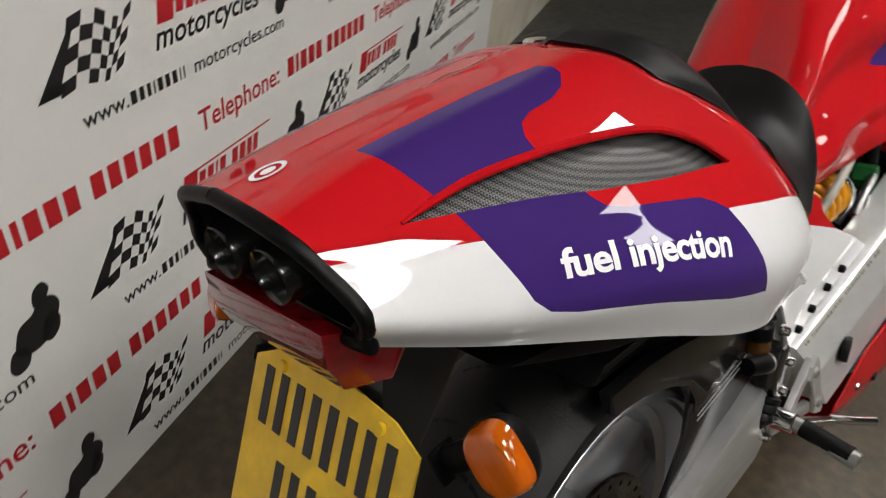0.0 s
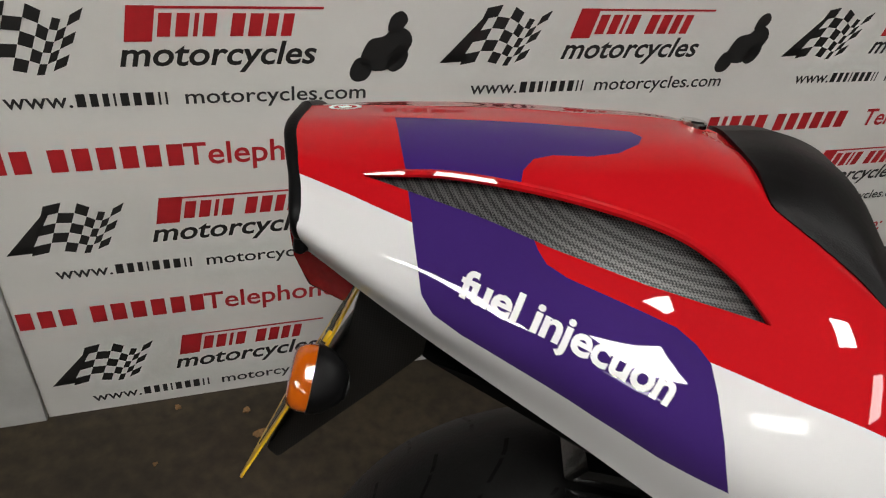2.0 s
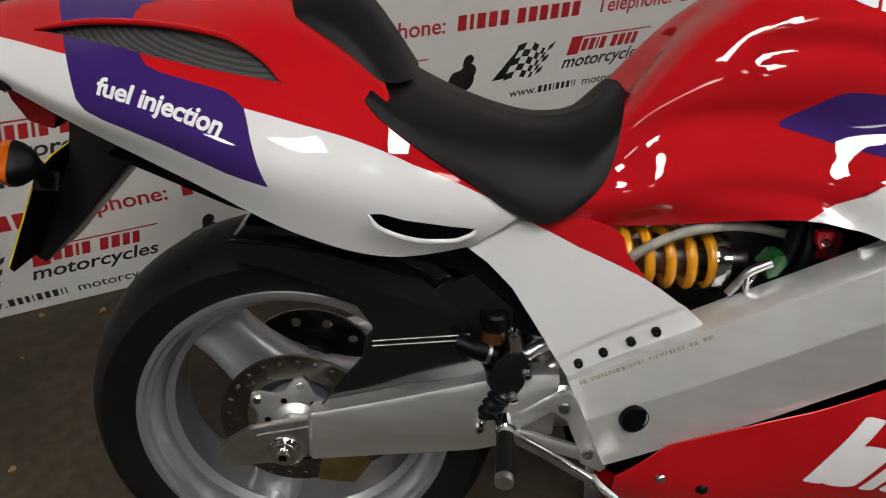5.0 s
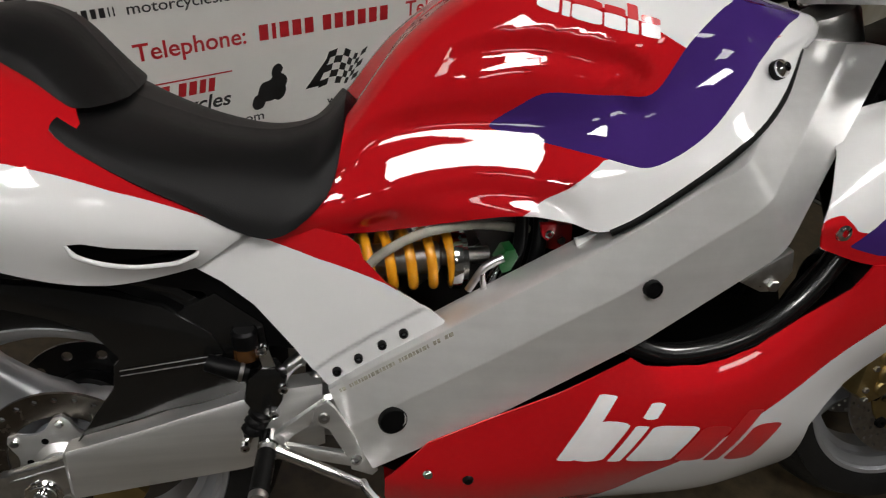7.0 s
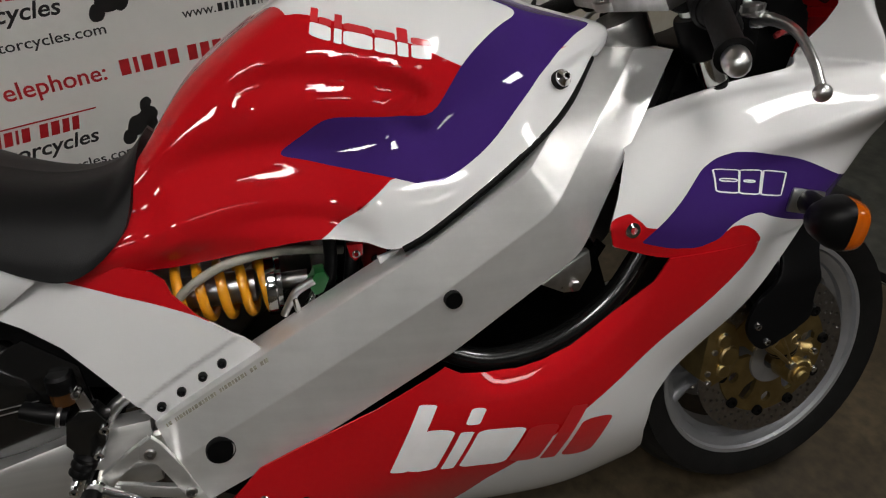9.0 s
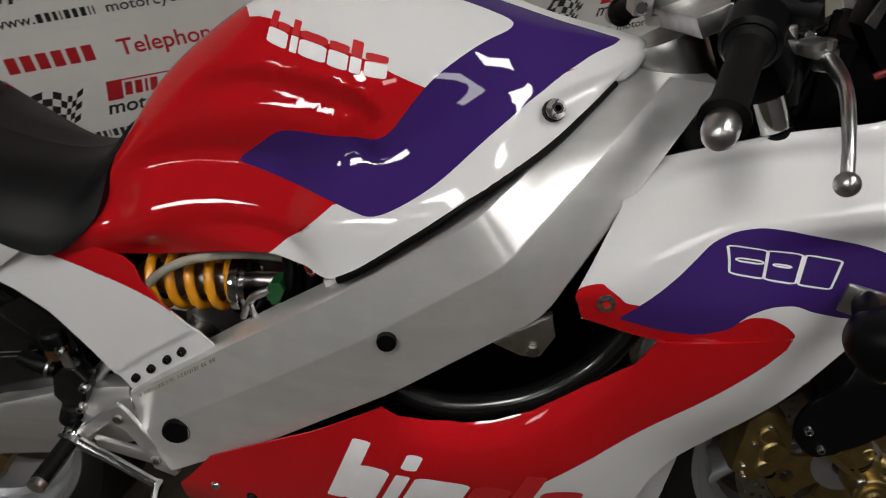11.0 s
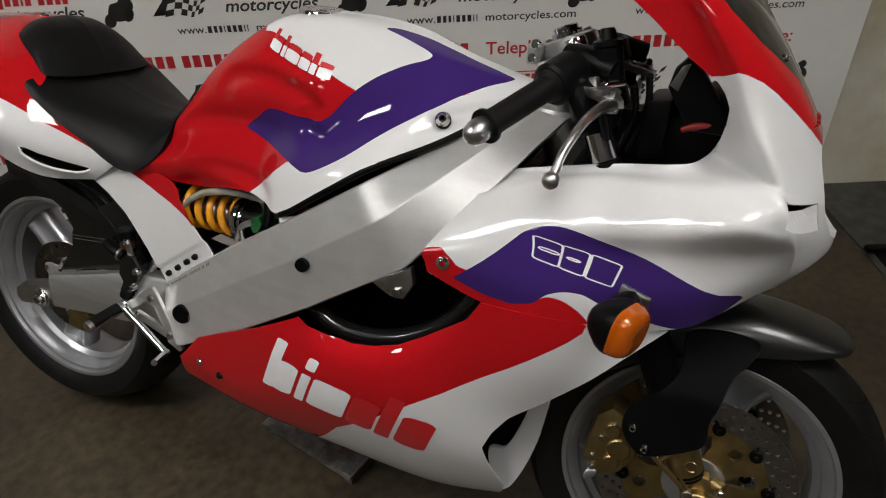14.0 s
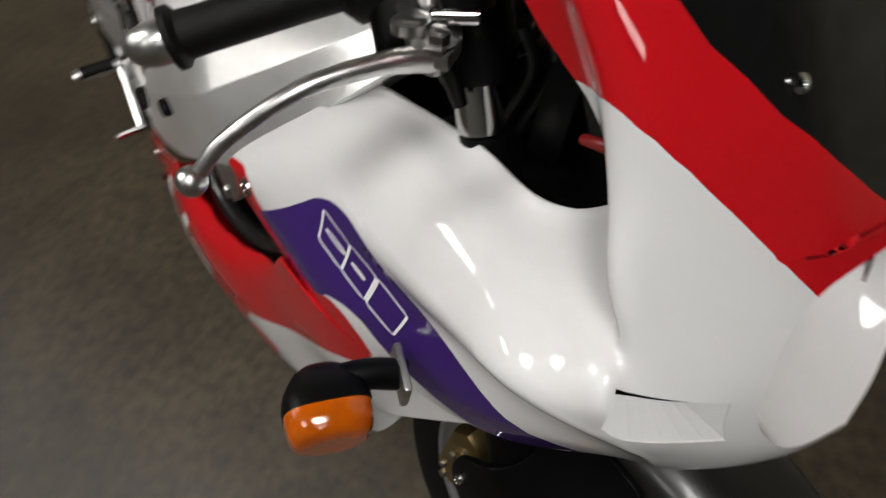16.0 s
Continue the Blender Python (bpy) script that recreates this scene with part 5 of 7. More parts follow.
def wheel(name, c, r, w, rimw, label, phase, spokes=3, k=1.0, hubw=0.03, hubh=0.07):
    grooves, tread = [], 26
    hub = new(name)
    hub.parent = bike
    hub.matrix_local = c
    part("tyre", lathe(tyre_profile(r, w, 0.228 * k), (0, 0, 0), (0, 1, 0), 96, True), RUBBER, hub, "black road tyre")
    h = rimw
    rim = [(0.2325, -h), (0.229, -h - 0.004), (0.222, -h - 0.003), (0.219, -h + 0.004), (0.213, -h + 0.006), (0.210, -h * 0.82), (0.203, -h * 0.72), (0.201, -h * 0.52), (0.190, -h * 0.40), (0.188, h * 0.40), (0.201, h * 0.52), (0.203, h * 0.72), (0.210, h * 0.82), (0.213, h - 0.006), (0.219, h - 0.004), (0.222, h + 0.003), (0.229, h + 0.004), (0.2325, h), (0.222, h * 0.7), (0.2145, h * 0.5), (0.200, 0), (0.2145, -h * 0.5), (0.222, -h * 0.7)]
    rim = [(a * k, b) for a, b in rim]
    part("rim", lathe(rim, (0, 0, 0), (0, 1, 0), 96, True), SILVER, hub, "silver painted rim")
    part("hub", lathe([(0.022, -hubh), (0.05, -hubh), (0.052, -hubh + 0.015), (0.045, -0.02), (0.045, 0.03), (0.052, 0.055), (0.05, 0.07), (0.022, 0.07)], (0, 0, 0), (0, 1, 0), 40, True), SILVER, hub)
    for k in range(spokes):
        a = radians(phase + 360 / spokes * k)
        bm = bmesh.new()
        rs = []
        for d, wd, th in ((0.03, hubw, 0.034), (0.06, hubw * 0.97, 0.032), (0.09, hubw * 0.80, 0.028), (0.12, hubw * 0.62 + 0.006, 0.025), (0.15, hubw * 0.45 + 0.014, 0.024), (0.18, 0.044, 0.025), (0.204, 0.062, 0.030)):
            rs.append([bm.verts.new((d * math.cos(a) - s * wd * math.sin(a), y, d * math.sin(a) + s * wd * math.cos(a))) for s, y in ((-1, -th * 0.45), (-0.86, -th * 0.92), (-0.68, -th), (-0.5, -th * 0.82), (-0.25, -th * 0.5), (0.25, -th * 0.5), (0.5, -th * 0.82), (0.68, -th), (0.86, -th * 0.92), (1, -th * 0.45), (1, th * 0.5), (0.7, th), (-0.7, th), (-1, th * 0.5))])
        for p, q in zip(rs, rs[1:]):
            for i in range(len(p)):
                bm.faces.new((p[i], p[(i + 1) % len(p)], q[(i + 1) % len(p)], q[i]))
        bm.faces.new(rs[0])
        bm.faces.new(rs[-1])
        part("spoke", bm, SILVER, hub, angle=50)
    for j in range(tread):
        for s in (-1, 1):
            a0 = 2 * math.pi * (j + (0.5 if s > 0 else 0)) / tread
            bm = bmesh.new()
            pts = []
            for q in range(6):
                f = q / 5
                y = s * w * (0.12 + 0.80 * f)
                rr = float(np.interp(abs(y) / w, [0, 0.36, 0.66, 0.90, 1.0], [r, r - 0.005, r - 0.014, r - 0.028, r - 0.05])) + 0.0004
                a = a0 + 0.16 * f * f
                for d in (-0.0022 / r, 0.0022 / r):
                    pts.append(bm.verts.new((rr * math.cos(a + d), y, rr * math.sin(a + d))))
            for q in range(5):
                bm.faces.new((pts[2 * q], pts[2 * q + 1], pts[2 * q + 3], pts[2 * q + 2]))
            grooves.append(bm)
    one = bmesh.new()
    for bm in grooves:
        me = bpy.data.meshes.new("groove")
        bm.to_mesh(me)
        bm.free()
        one.from_mesh(me)
        bpy.data.meshes.remove(me)
    tagged(part("tread_groove", one, DARK, hub, smooth=False), kind="stuff")
    return tagged(hub, label)


def holed_disc(r0, r1, y, th, rows, mat, parent, name="brake_disc", hole=0.0042, label=""):
    """A drilled ring round the y axis, with real holes."""
    from mathutils.geometry import delaunay_2d_cdt
    pts, edges, keepout = [], [], []

    def circle(cx, cy, r, n):
        k = len(pts)
        pts.extend((cx + r * math.cos(2 * math.pi * i / n), cy + r * math.sin(2 * math.pi * i / n)) for i in range(n))
        edges.extend((k + i, k + (i + 1) % n) for i in range(n))
    circle(0, 0, r1, 96)
    circle(0, 0, r0, 72)
    for rr, n, ph in rows:
        for i in range(n):
            a = 2 * math.pi * (i + ph) / n
            circle(rr * math.cos(a), rr * math.sin(a), hole, 8)
            keepout.append((rr * math.cos(a), rr * math.sin(a)))
    vs, _, fs, *_ = delaunay_2d_cdt([Vector(p) for p in pts], edges, [], 0, 1e-6)
    bm = bmesh.new()
    a = [bm.verts.new((v.x, y - th / 2, v.y)) for v in vs]
    b = [bm.verts.new((v.x, y + th / 2, v.y)) for v in vs]
    seen = set()
    ko = np.array(keepout)
    for f in fs:
        c = sum((vs[i] for i in f), Vector((0, 0))) / 3
        if not r0 - 1e-4 < c.length < r1 or np.min(np.hypot(ko[:, 0] - c.x, ko[:, 1] - c.y)) < hole * 0.93:
            continue
        bm.faces.new([a[i] for i in f])
        bm.faces.new([b[i] for i in f[::-1]])
        for i, j in zip(f, f[1:] + f[:1]):
            seen.add((i, j))
    for i, j in seen:
        if (j, i) not in seen:
            bm.faces.new((a[j], a[i], b[i], b[j]))
    for v in [v for v in bm.verts if not v.link_faces]:
        bm.verts.remove(v)
    return part(name, bm, mat, parent, label, smooth=False)


def pierced(r0, r1, windows, y, th, mat, parent, name, label=""):
    """A flat ring round the y axis with windows cut through it."""
    from mathutils.geometry import delaunay_2d_cdt
    loops = [[(r * math.cos(2 * math.pi * i / n), r * math.sin(2 * math.pi * i / n)) for i in range(n)] for r, n in ((r1, 72), (r0, 40))] + windows
    pts, edges = [], []
    for loop in loops:
        k = len(pts)
        pts += loop
        edges += [(k + i, k + (i + 1) % len(loop)) for i in range(len(loop))]
    vs, _, fs, *_ = delaunay_2d_cdt([Vector(p) for p in pts], edges, [], 0, 1e-6)
    bm = bmesh.new()
    a = [bm.verts.new((v.x, y - th / 2, v.y)) for v in vs]
    b = [bm.verts.new((v.x, y + th / 2, v.y)) for v in vs]
    seen = set()
    for f in fs:
        c = sum((vs[i] for i in f), Vector((0, 0))) / 3
        if not r0 * 0.99 < c.length < r1 or any(inside((c.x, c.y), w) for w in windows):
            continue
        bm.faces.new([a[i] for i in f])
        bm.faces.new([b[i] for i in f[::-1]])
        seen.update(zip(f, f[1:] + f[:1]))
    for i, j in seen:
        if (j, i) not in seen:
            bm.faces.new((a[j], a[i], b[i], b[j]))
    return part(name, bm, mat, parent, label, smooth=False)


rear = wheel("rear_wheel", pose(-0.004, 0, 0.322), 0.305, 0.090, 0.072, "silver three-spoke rear wheel with wide black tyre", 133, 3, 0.98, 0.062, 0.044)
holed_disc(0.074, 0.112, -0.052, 0.005, [(0.101, 25, 0.1)], REARDISC, rear, label="drilled rear brake disc")
star = []
for k in range(48):
    a = 2 * math.pi * k / 48
    q = 0.5 + 0.5 * math.cos(6 * (a - radians(84)))
    star.append(((0.056 + 0.024 * q ** 1.6) * math.cos(a), 0.0, (0.056 + 0.024 * q ** 1.6) * math.sin(a)))
part("disc_carrier", prism([(x, z) for x, _, z in star], -0.060, -0.053, 0.002), SATIN, rear, "silver six-armed disc carrier")
part("carrier_boss", lathe([(0.012, -0.070), (0.026, -0.070), (0.030, -0.066), (0.036, -0.061), (0.012, -0.058)], (0, 0, 0), (0, 1, 0), 32, True), SATIN, rear)
part("axle_spacer", lathe([(0.012, -0.100), (0.018, -0.100), (0.018, -0.092), (0.0155, -0.090), (0.0155, -0.080), (0.019, -0.078), (0.019, -0.066), (0.012, -0.066)], (0, 0, 0), (0, 1, 0), 28, True), CHROME, rear, "chrome axle spacer")
for k in range(6):
    a = radians(60 * k + 84)
    part("disc_bolt", bar((0.068 * math.cos(a), -0.058, 0.068 * math.sin(a)), (0.068 * math.cos(a), -0.065, 0.068 * math.sin(a)), 0.0062, 8), CHROME, rear)
    a = radians(60 * k + 114)
    part("carrier_hole", bar((0.042 * math.cos(a), -0.0596, 0.042 * math.sin(a)), (0.042 * math.cos(a), -0.0606, 0.042 * math.sin(a)), 0.005, 12), DARK, rear)
holed_disc(0.045, 0.110, 0.085, 0.006, [(0.089, 11, 0.2)], GLOSSBLACK, rear, "sprocket", 0.0085, "black drilled sprocket carrier")
part("sprocket_hub", lathe([(0.02, 0.08), (0.06, 0.08), (0.058, 0.06), (0.05, 0.055), (0.02, 0.055)], (0, 0, 0), (0, 1, 0), 32, True), BLACK, rear)
part("rear_axle", lathe([(0.005, -0.134), (0.006, -0.138), (0.010, -0.138), (0.011, -0.134), (0.011, -0.130), (0.018, -0.130), (0.019, -0.125), (0.019, -0.120), (0.011, -0.118), (0.011, 0.13), (0, 0.13)], (-0.010, 0, 0.322), (0, 1, 0), 6 * 5), CHROME, bike, "polished axle nut")

# swing arm
for s in (-1, 1):
    y0, y1 = (-0.132, -0.098) if s < 0 else (0.098, 0.132)
    bm = bmesh.new()
    rs = []
    for x, zc, h, ym, t in ((0.024, 0.350, 0.034, 0.110, 0.013), (0.029, 0.350, 0.039, 0.111, 0.016), (0.12, 0.368, 0.045, 0.113, 0.017), (0.25, 0.395, 0.056, 0.114, 0.02), (0.30, 0.404, 0.056, 0.11, 0.02), (0.36, 0.408, 0.050, 0.10, 0.02)):
        rs.append([bm.verts.new((x, s * (ym + yy * t), zc + zz * h)) for yy, zz in ((-1, -0.85), (-0.8, -1), (0.8, -1), (1, -0.85), (1, 0.85), (0.8, 1), (-0.8, 1), (-1, 0.85))])
    for p, q in zip(rs, rs[1:]):
        for i in range(8):
            bm.faces.new((p[i], p[(i + 1) % 8], q[(i + 1) % 8], q[i]))
    bm.faces.new(rs[0])
    bm.faces.new(rs[-1])
    part("swing_arm", bm, SATIN, bike, "satin aluminium swing arm", angle=30)
part("swing_arm_pivot", bar((0.37, -0.12, 0.405), (0.37, 0.12, 0.405), 0.035), ALU, bike)
for s in (-1, 1):
    end = part("arm_end", prism([(-0.102, 0.300), (-0.100, 0.322), (-0.062, 0.351), (-0.050, 0.353), (0.028, 0.374), (0.028, 0.318), (-0.030, 0.296), (-0.090, 0.287)], s * 0.118, s * 0.101, 0.004), ALU, bike, "bright tapered swing arm end")
    part("slot_frame", prism([(-0.048, 0.346), (0.024, 0.364), (0.026, 0.330), (-0.026, 0.303), (-0.050, 0.310)], s * 0.122, s * 0.1165, 0.003), ALU, end)
    part("axle_washer", bar((-0.010, s * 0.119, 0.322), (-0.010, s * 0.126, 0.322), 0.024, 28, 0.002), CHROME, end)

# hugger
arc = [(0.312, -0.102), (0.322, -0.090), (0.327, 0), (0.322, 0.090), (0.312, 0.102), (0.309, 0.098), (0.318, 0.086), (0.323, 0), (0.318, -0.086), (0.309, -0.098)]
part("rear_hugger", lathe(arc, (0, 0, 0.322), (0, 1, 0), 40, True, a0=radians(-86), a1=radians(-18)), BLACK, bike, "black rear mudguard hugger")
skirt = [(-0.066, 0.632), (-0.060, 0.606), (-0.009, 0.596), (0.046, 0.576), (0.085, 0.555), (0.109, 0.520), (0.111, 0.500), (0.240, 0.513), (0.226, 0.545), (0.170, 0.588), (0.116, 0.606), (0.05, 0.622), (0.0, 0.630)]
part("hugger_skirt", prism(skirt, -0.112, -0.096, 0.004), GLOSSBLACK, bike, "gloss black hugger side")
part("hugger_top", prism([(-0.066, 0.632), (0.0, 0.630), (0.05, 0.622), (0.116, 0.606), (0.170, 0.588), (0.226, 0.545), (0.25, 0.50), (0.262, 0.51), (0.24, 0.565), (0.18, 0.612), (0.12, 0.632), (0.03, 0.648), (-0.05, 0.650)], -0.094, 0.10, 0.008), GLOSSBLACK, bike, "gloss black hugger top")
part("chain_guard_plate", prism([(0.03, 0.378), (0.096, 0.470), (0.102, 0.505), (0.155, 0.56), (0.235, 0.60), (0.29, 0.552), (0.30, 0.45), (0.16, 0.43), (0.05, 0.40)], -0.1085, -0.100, 0.003), GLOSSBLACK, bike, "gloss black side guard plate")
# two thin bright wires draw the glints along the black guard's edges
for z0, z1 in ((0.500, 0.514), (0.4925, 0.506)):
    part("guard_edge_glint", tube([(0.11, -0.1135, z0), (0.236, -0.1135, z1)], 0.0008, 1, 6, False), STEEL, bike)
part("under_seat_tray", prism([(-0.20, 0.735), (-0.05, 0.705), (0.08, 0.655), (0.20, 0.65), (0.30, 0.60), (0.36, 0.50), (0.28, 0.52), (0.22, 0.60), (0.08, 0.635), (-0.06, 0.675)], -0.105, 0.105, 0.004), BLACK, bike, "black under-seat tray")
part("rear_caliper", prism([(0.03, 0.25), (0.085, 0.245), (0.11, 0.285), (0.09, 0.31), (0.04, 0.295)], -0.10, -0.06, 0.005), GOLD, bike, "gold rear brake caliper")

# ---- rear brake controls and footrest ----
part("footrest_plate", prism([(0.350, 0.450), (0.366, 0.460), (0.376, 0.448), (0.430, 0.338), (0.422, 0.331), (0.394, 0.345), (0.391, 0.362), (0.366, 0.416), (0.346, 0.430)], -0.160, -0.152, 0.002), SATIN, bike, "aluminium footrest bracket")
part("bracket_arm", prism([(0.276, 0.396), (0.335, 0.440), (0.360, 0.457), (0.366, 0.438), (0.346, 0.426), (0.296, 0.388)], -0.156, -0.146, 0.002), SATIN, bike)
part("bracket_arm", prism([(0.302, 0.375), (0.310, 0.390), (0.388, 0.367), (0.422, 0.336), (0.398, 0.342)], -0.152, -0.143, 0.002), SATIN, bike)
for x, y, z in ((0.361, -0.160, 0.436), (0.401, -0.160, 0.362)):
    part("bracket_bolt", lathe([(0.003, 0.002), (0.0035, 0.005), (0.007, 0.004), (0.008, 0.0), (0.008, -0.003)], (x, y, z), (0, -1, 0), 16), STEEL, bike)
peg = part("footrest", tube([(0.288, -0.16, 0.400), (0.284, -0.20, 0.394), (0.278, -0.245, 0.387)], [0.010, 0.012, 0.012], 4, 14), ALU, bike, "aluminium footrest with rubber pad")
part("peg_rubber", tube([(0.286, -0.175, 0.400), (0.280, -0.236, 0.391)], 0.0122, 1, 14, False), GRIPMAT, peg)
part("peg_pivot", bar((0.288, -0.140, 0.399), (0.288, -0.166, 0.399), 0.014), CHROME, bike)
part("brake_pedal", tube([(0.296, -0.166, 0.396), (0.34, -0.172, 0.373), (0.395, -0.179, 0.342), (0.406, -0.18, 0.335)], [0.009, 0.0072, 0.007, 0.0075], 5, 10), CHROME, bike, "polished brake pedal")
part("pedal_tip", tube([(0.408, -0.178, 0.337), (0.414, -0.20, 0.341), (0.427, -0.231, 0.347)], 0.0065, 4, 10), CHROME, bike)
cyl = part("brake_cylinder", prism([(0.268, 0.492), (0.286, 0.506), (0.304, 0.504), (0.316, 0.484), (0.309, 0.452), (0.292, 0.425), (0.272, 0.436), (0.260, 0.457)], -0.142, -0.112, 0.006), GLOSSBLACK, bike, "black rear brake master cylinder")
part("piston_boot", lathe([(0.0, 0.0), (0.012, 0.0), (0.017, 0.004), (0.017, 0.010), (0.0135, 0.013), (0.0165, 0.017), (0.0165, 0.023), (0.013, 0.026), (0.0155, 0.030), (0.0155, 0.036), (0.010, 0.042), (0.007, 0.048), (0.0, 0.048)], (0.282, -0.130, 0.436), (-0.48, 0, -0.88), 22), BLACK, cyl, "ribbed rubber boot")
part("hose_end", tube([(0.268, -0.128, 0.493), (0.245, -0.128, 0.501), (0.218, -0.122, 0.509)], [0.0125, 0.013, 0.0115], 4, 16), BLACK, cyl, "thick black hose end")
part("hose_clip", bar((0.262, -0.128, 0.495), (0.257, -0.128, 0.4965), 0.0145, 16), STEEL, cyl)
part("pot_bracket", prism([(0.282, 0.536), (0.294, 0.538), (0.303, 0.505), (0.288, 0.503)], -0.138, -0.134, 0.001), ALU, cyl)
for x, y, z in ((0.289, -0.138, 0.531), (0.311, -0.142, 0.474), (0.297, -0.142, 0.436), (0.256, -0.142, 0.386), (0.309, -0.152, 0.382)):
    part("cylinder_bolt", lathe([(0.0025, 0.003), (0.003, 0.006), (0.006, 0.005), (0.007, 0.0), (0.007, -0.006)], (x, y, z), (0, -1, 0), 14), CHROME, bike)
part("push_rod", bar((0.262, -0.132, 0.396), (0.256, -0.138, 0.386), 0.006, 12), CHROME, bike)
pot = part("fluid_pot", lathe([(0, 0), (0.012, 0), (0.0155, 0.004), (0.0155, 0.022), (0, 0.022)], (0.266, -0.115, 0.504), (0, 0, 1), 24), BROWNFLUID, bike, "brown brake fluid reservoir")
part("fluid_cap", lathe([(0, 0.046), (0.013, 0.046), (0.0165, 0.042), (0.0165, 0.022), (0, 0.022)], (0.266, -0.115, 0.504), (0, 0, 1), 24), BLACK, pot, "black screw cap")
part("subframe_strut", tube([(0.36, -0.09, 0.50), (0.31, -0.10, 0.47), (0.29, -0.11, 0.40)], 0.010, 4, 10), ALU, bike)
part("subframe_strut", tube([(0.38, -0.08, 0.47), (0.33, -0.10, 0.435), (0.30, -0.115, 0.41)], 0.012, 4, 10), ALU, bike)

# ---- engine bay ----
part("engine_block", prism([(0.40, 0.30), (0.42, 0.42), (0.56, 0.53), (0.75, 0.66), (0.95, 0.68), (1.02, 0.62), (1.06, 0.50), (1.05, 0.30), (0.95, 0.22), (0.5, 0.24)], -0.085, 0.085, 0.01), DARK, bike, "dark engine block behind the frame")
part("airbox", prism([(0.60, 0.60), (0.64, 0.70), (0.75, 0.78), (0.92, 0.83), (0.97, 0.70), (0.80, 0.62)], -0.08, 0.08, 0.01), BLACK, bike, "black airbox")
for k in range(9):
    x = 0.86 + 0.014 * k
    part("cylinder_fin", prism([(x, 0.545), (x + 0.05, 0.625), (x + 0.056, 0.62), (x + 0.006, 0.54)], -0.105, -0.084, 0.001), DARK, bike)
part("inner_duct", tube([(0.74, -0.17, 0.535), (0.82, -0.185, 0.51), (0.92, -0.185, 0.525), (1.0, -0.18, 0.575), (1.05, -0.175, 0.645)], 0.016, 6, 14), GLOSSBLACK, bike, "black inner fairing duct edge")
part("engine_mount", prism([(0.912, 0.612), (0.934, 0.612), (0.950, 0.640), (0.945, 0.668), (0.905, 0.645), (0.880, 0.628)], -0.215, -0.200, 0.003), ALU, bike, "aluminium engine mount lug")
part("mount_bolt", bar((0.925, -0.214, 0.622), (0.925, -0.221, 0.622), 0.008, 6), STEEL, bike)
shock = new("shock_absorber")
shock.parent = bike
tagged(shock, "rear shock absorber with yellow coil spring")
part("shock_body", lathe([(0, 0), (0.022, 0), (0.022, 0.12), (0.012, 0.125), (0.012, 0.19), (0, 0.19)], (0.40, -0.078, 0.620), (1, 0, 0), 28), STEEL, shock)
coil = [(0.415 + 0.135 * i / 96, -0.078 + 0.036 * math.cos(2 * math.pi * i / 19), 0.620 + 0.036 * math.sin(2 * math.pi * i / 19)) for i in range(96)]
part("coil_spring", tube(coil, 0.0068, 1, 10, False), YELLOW, shock, "yellow painted coil spring")
part("spring_collar", lathe([(0.014, 0), (0.040, 0), (0.041, 0.003), (0.041, 0.012), (0.036, 0.014), (0.036, 0.02), (0.014, 0.022)], (0.535, -0.085, 0.620), (1, 0, 0), 24, True), CHROME, shock)
part("grey_hose", tube([(0.415, -0.11, 0.615), (0.44, -0.118, 0.645), (0.49, -0.12, 0.672), (0.56, -0.11, 0.678), (0.64, -0.09, 0.66)], 0.0062, 6, 10), HOSE, bike, "grey braided hose")
part("chrome_pipe", tube([(0.57, -0.10, 0.565), (0.585, -0.105, 0.585), (0.60, -0.10, 0.61), (0.625, -0.09, 0.625)], 0.007, 5, 10), CHROME, bike)
part("chrome_pipe", tube([(0.585, -0.105, 0.59), (0.60, -0.11, 0.575)], 0.009, 1, 10, False), CHROME, bike)
part("connector", prism([(0.588, 0.633), (0.598, 0.650), (0.610, 0.652), (0.616, 0.640), (0.607, 0.622), (0.596, 0.618)], -0.135, -0.105, 0.003), GREEN, bike, "green wiring connector")
part("connector", box(0.612, -0.118, 0.628, 0.628, -0.10, 0.642, 0.003), GREEN, bike)
part("banjo_pipe", tube([(0.596, -0.132, 0.640), (0.578, -0.132, 0.631), (0.568, -0.132, 0.622), (0.553, -0.128, 0.594)], [0.006, 0.006, 0.0055, 0.005], 5, 12), ALU, bike, "bright banjo pipe")
part("banjo_bolt", bar((0.569, -0.134, 0.620), (0.573, -0.134, 0.592), 0.0045, 10), CHROME, bike)
part("breather_hose", tube([(0.620, -0.118, 0.715), (0.621, -0.120, 0.660), (0.612, -0.118, 0.615), (0.60, -0.10, 0.58)], 0.009, 6, 12), BLACK, bike, "black breather hose")
part("cable_tag", prism([(0.676, 0.676), (0.705, 0.684), (0.700, 0.664), (0.681, 0.657)], -0.168, -0.160, 0.002), WHITE, bike, "white foam cable pad")
part("red_bracket", prism([(0.642, 0.684), (0.664, 0.684), (0.662, 0.668), (0.652, 0.660), (0.645, 0.668)], -0.134, -0.124, 0.002), RED, bike, "red tank bracket")
part("bracket_bolt", lathe([(0.0025, 0.001), (0.003, 0.003), (0.0055, 0.002), (0.006, -0.002)], (0.653, -0.135, 0.671), (0, -1, 0), 14), CHROME, bike)
part("white_connector", box(0.715, -0.155, 0.628, 0.755, -0.125, 0.648, 0.004), DECALWHITE, bike, "white plastic connector")
part("black_hose", tube([(0.655, -0.09, 0.69), (0.65, -0.11, 0.65), (0.64, -0.11, 0.60), (0.63, -0.09, 0.56)], 0.010, 5, 12), BLACK, bike)
part("red_tap", box(0.665, -0.10, 0.632, 0.70, -0.07, 0.668, 0.006), DARKRED, bike, "dark red fuel tap")
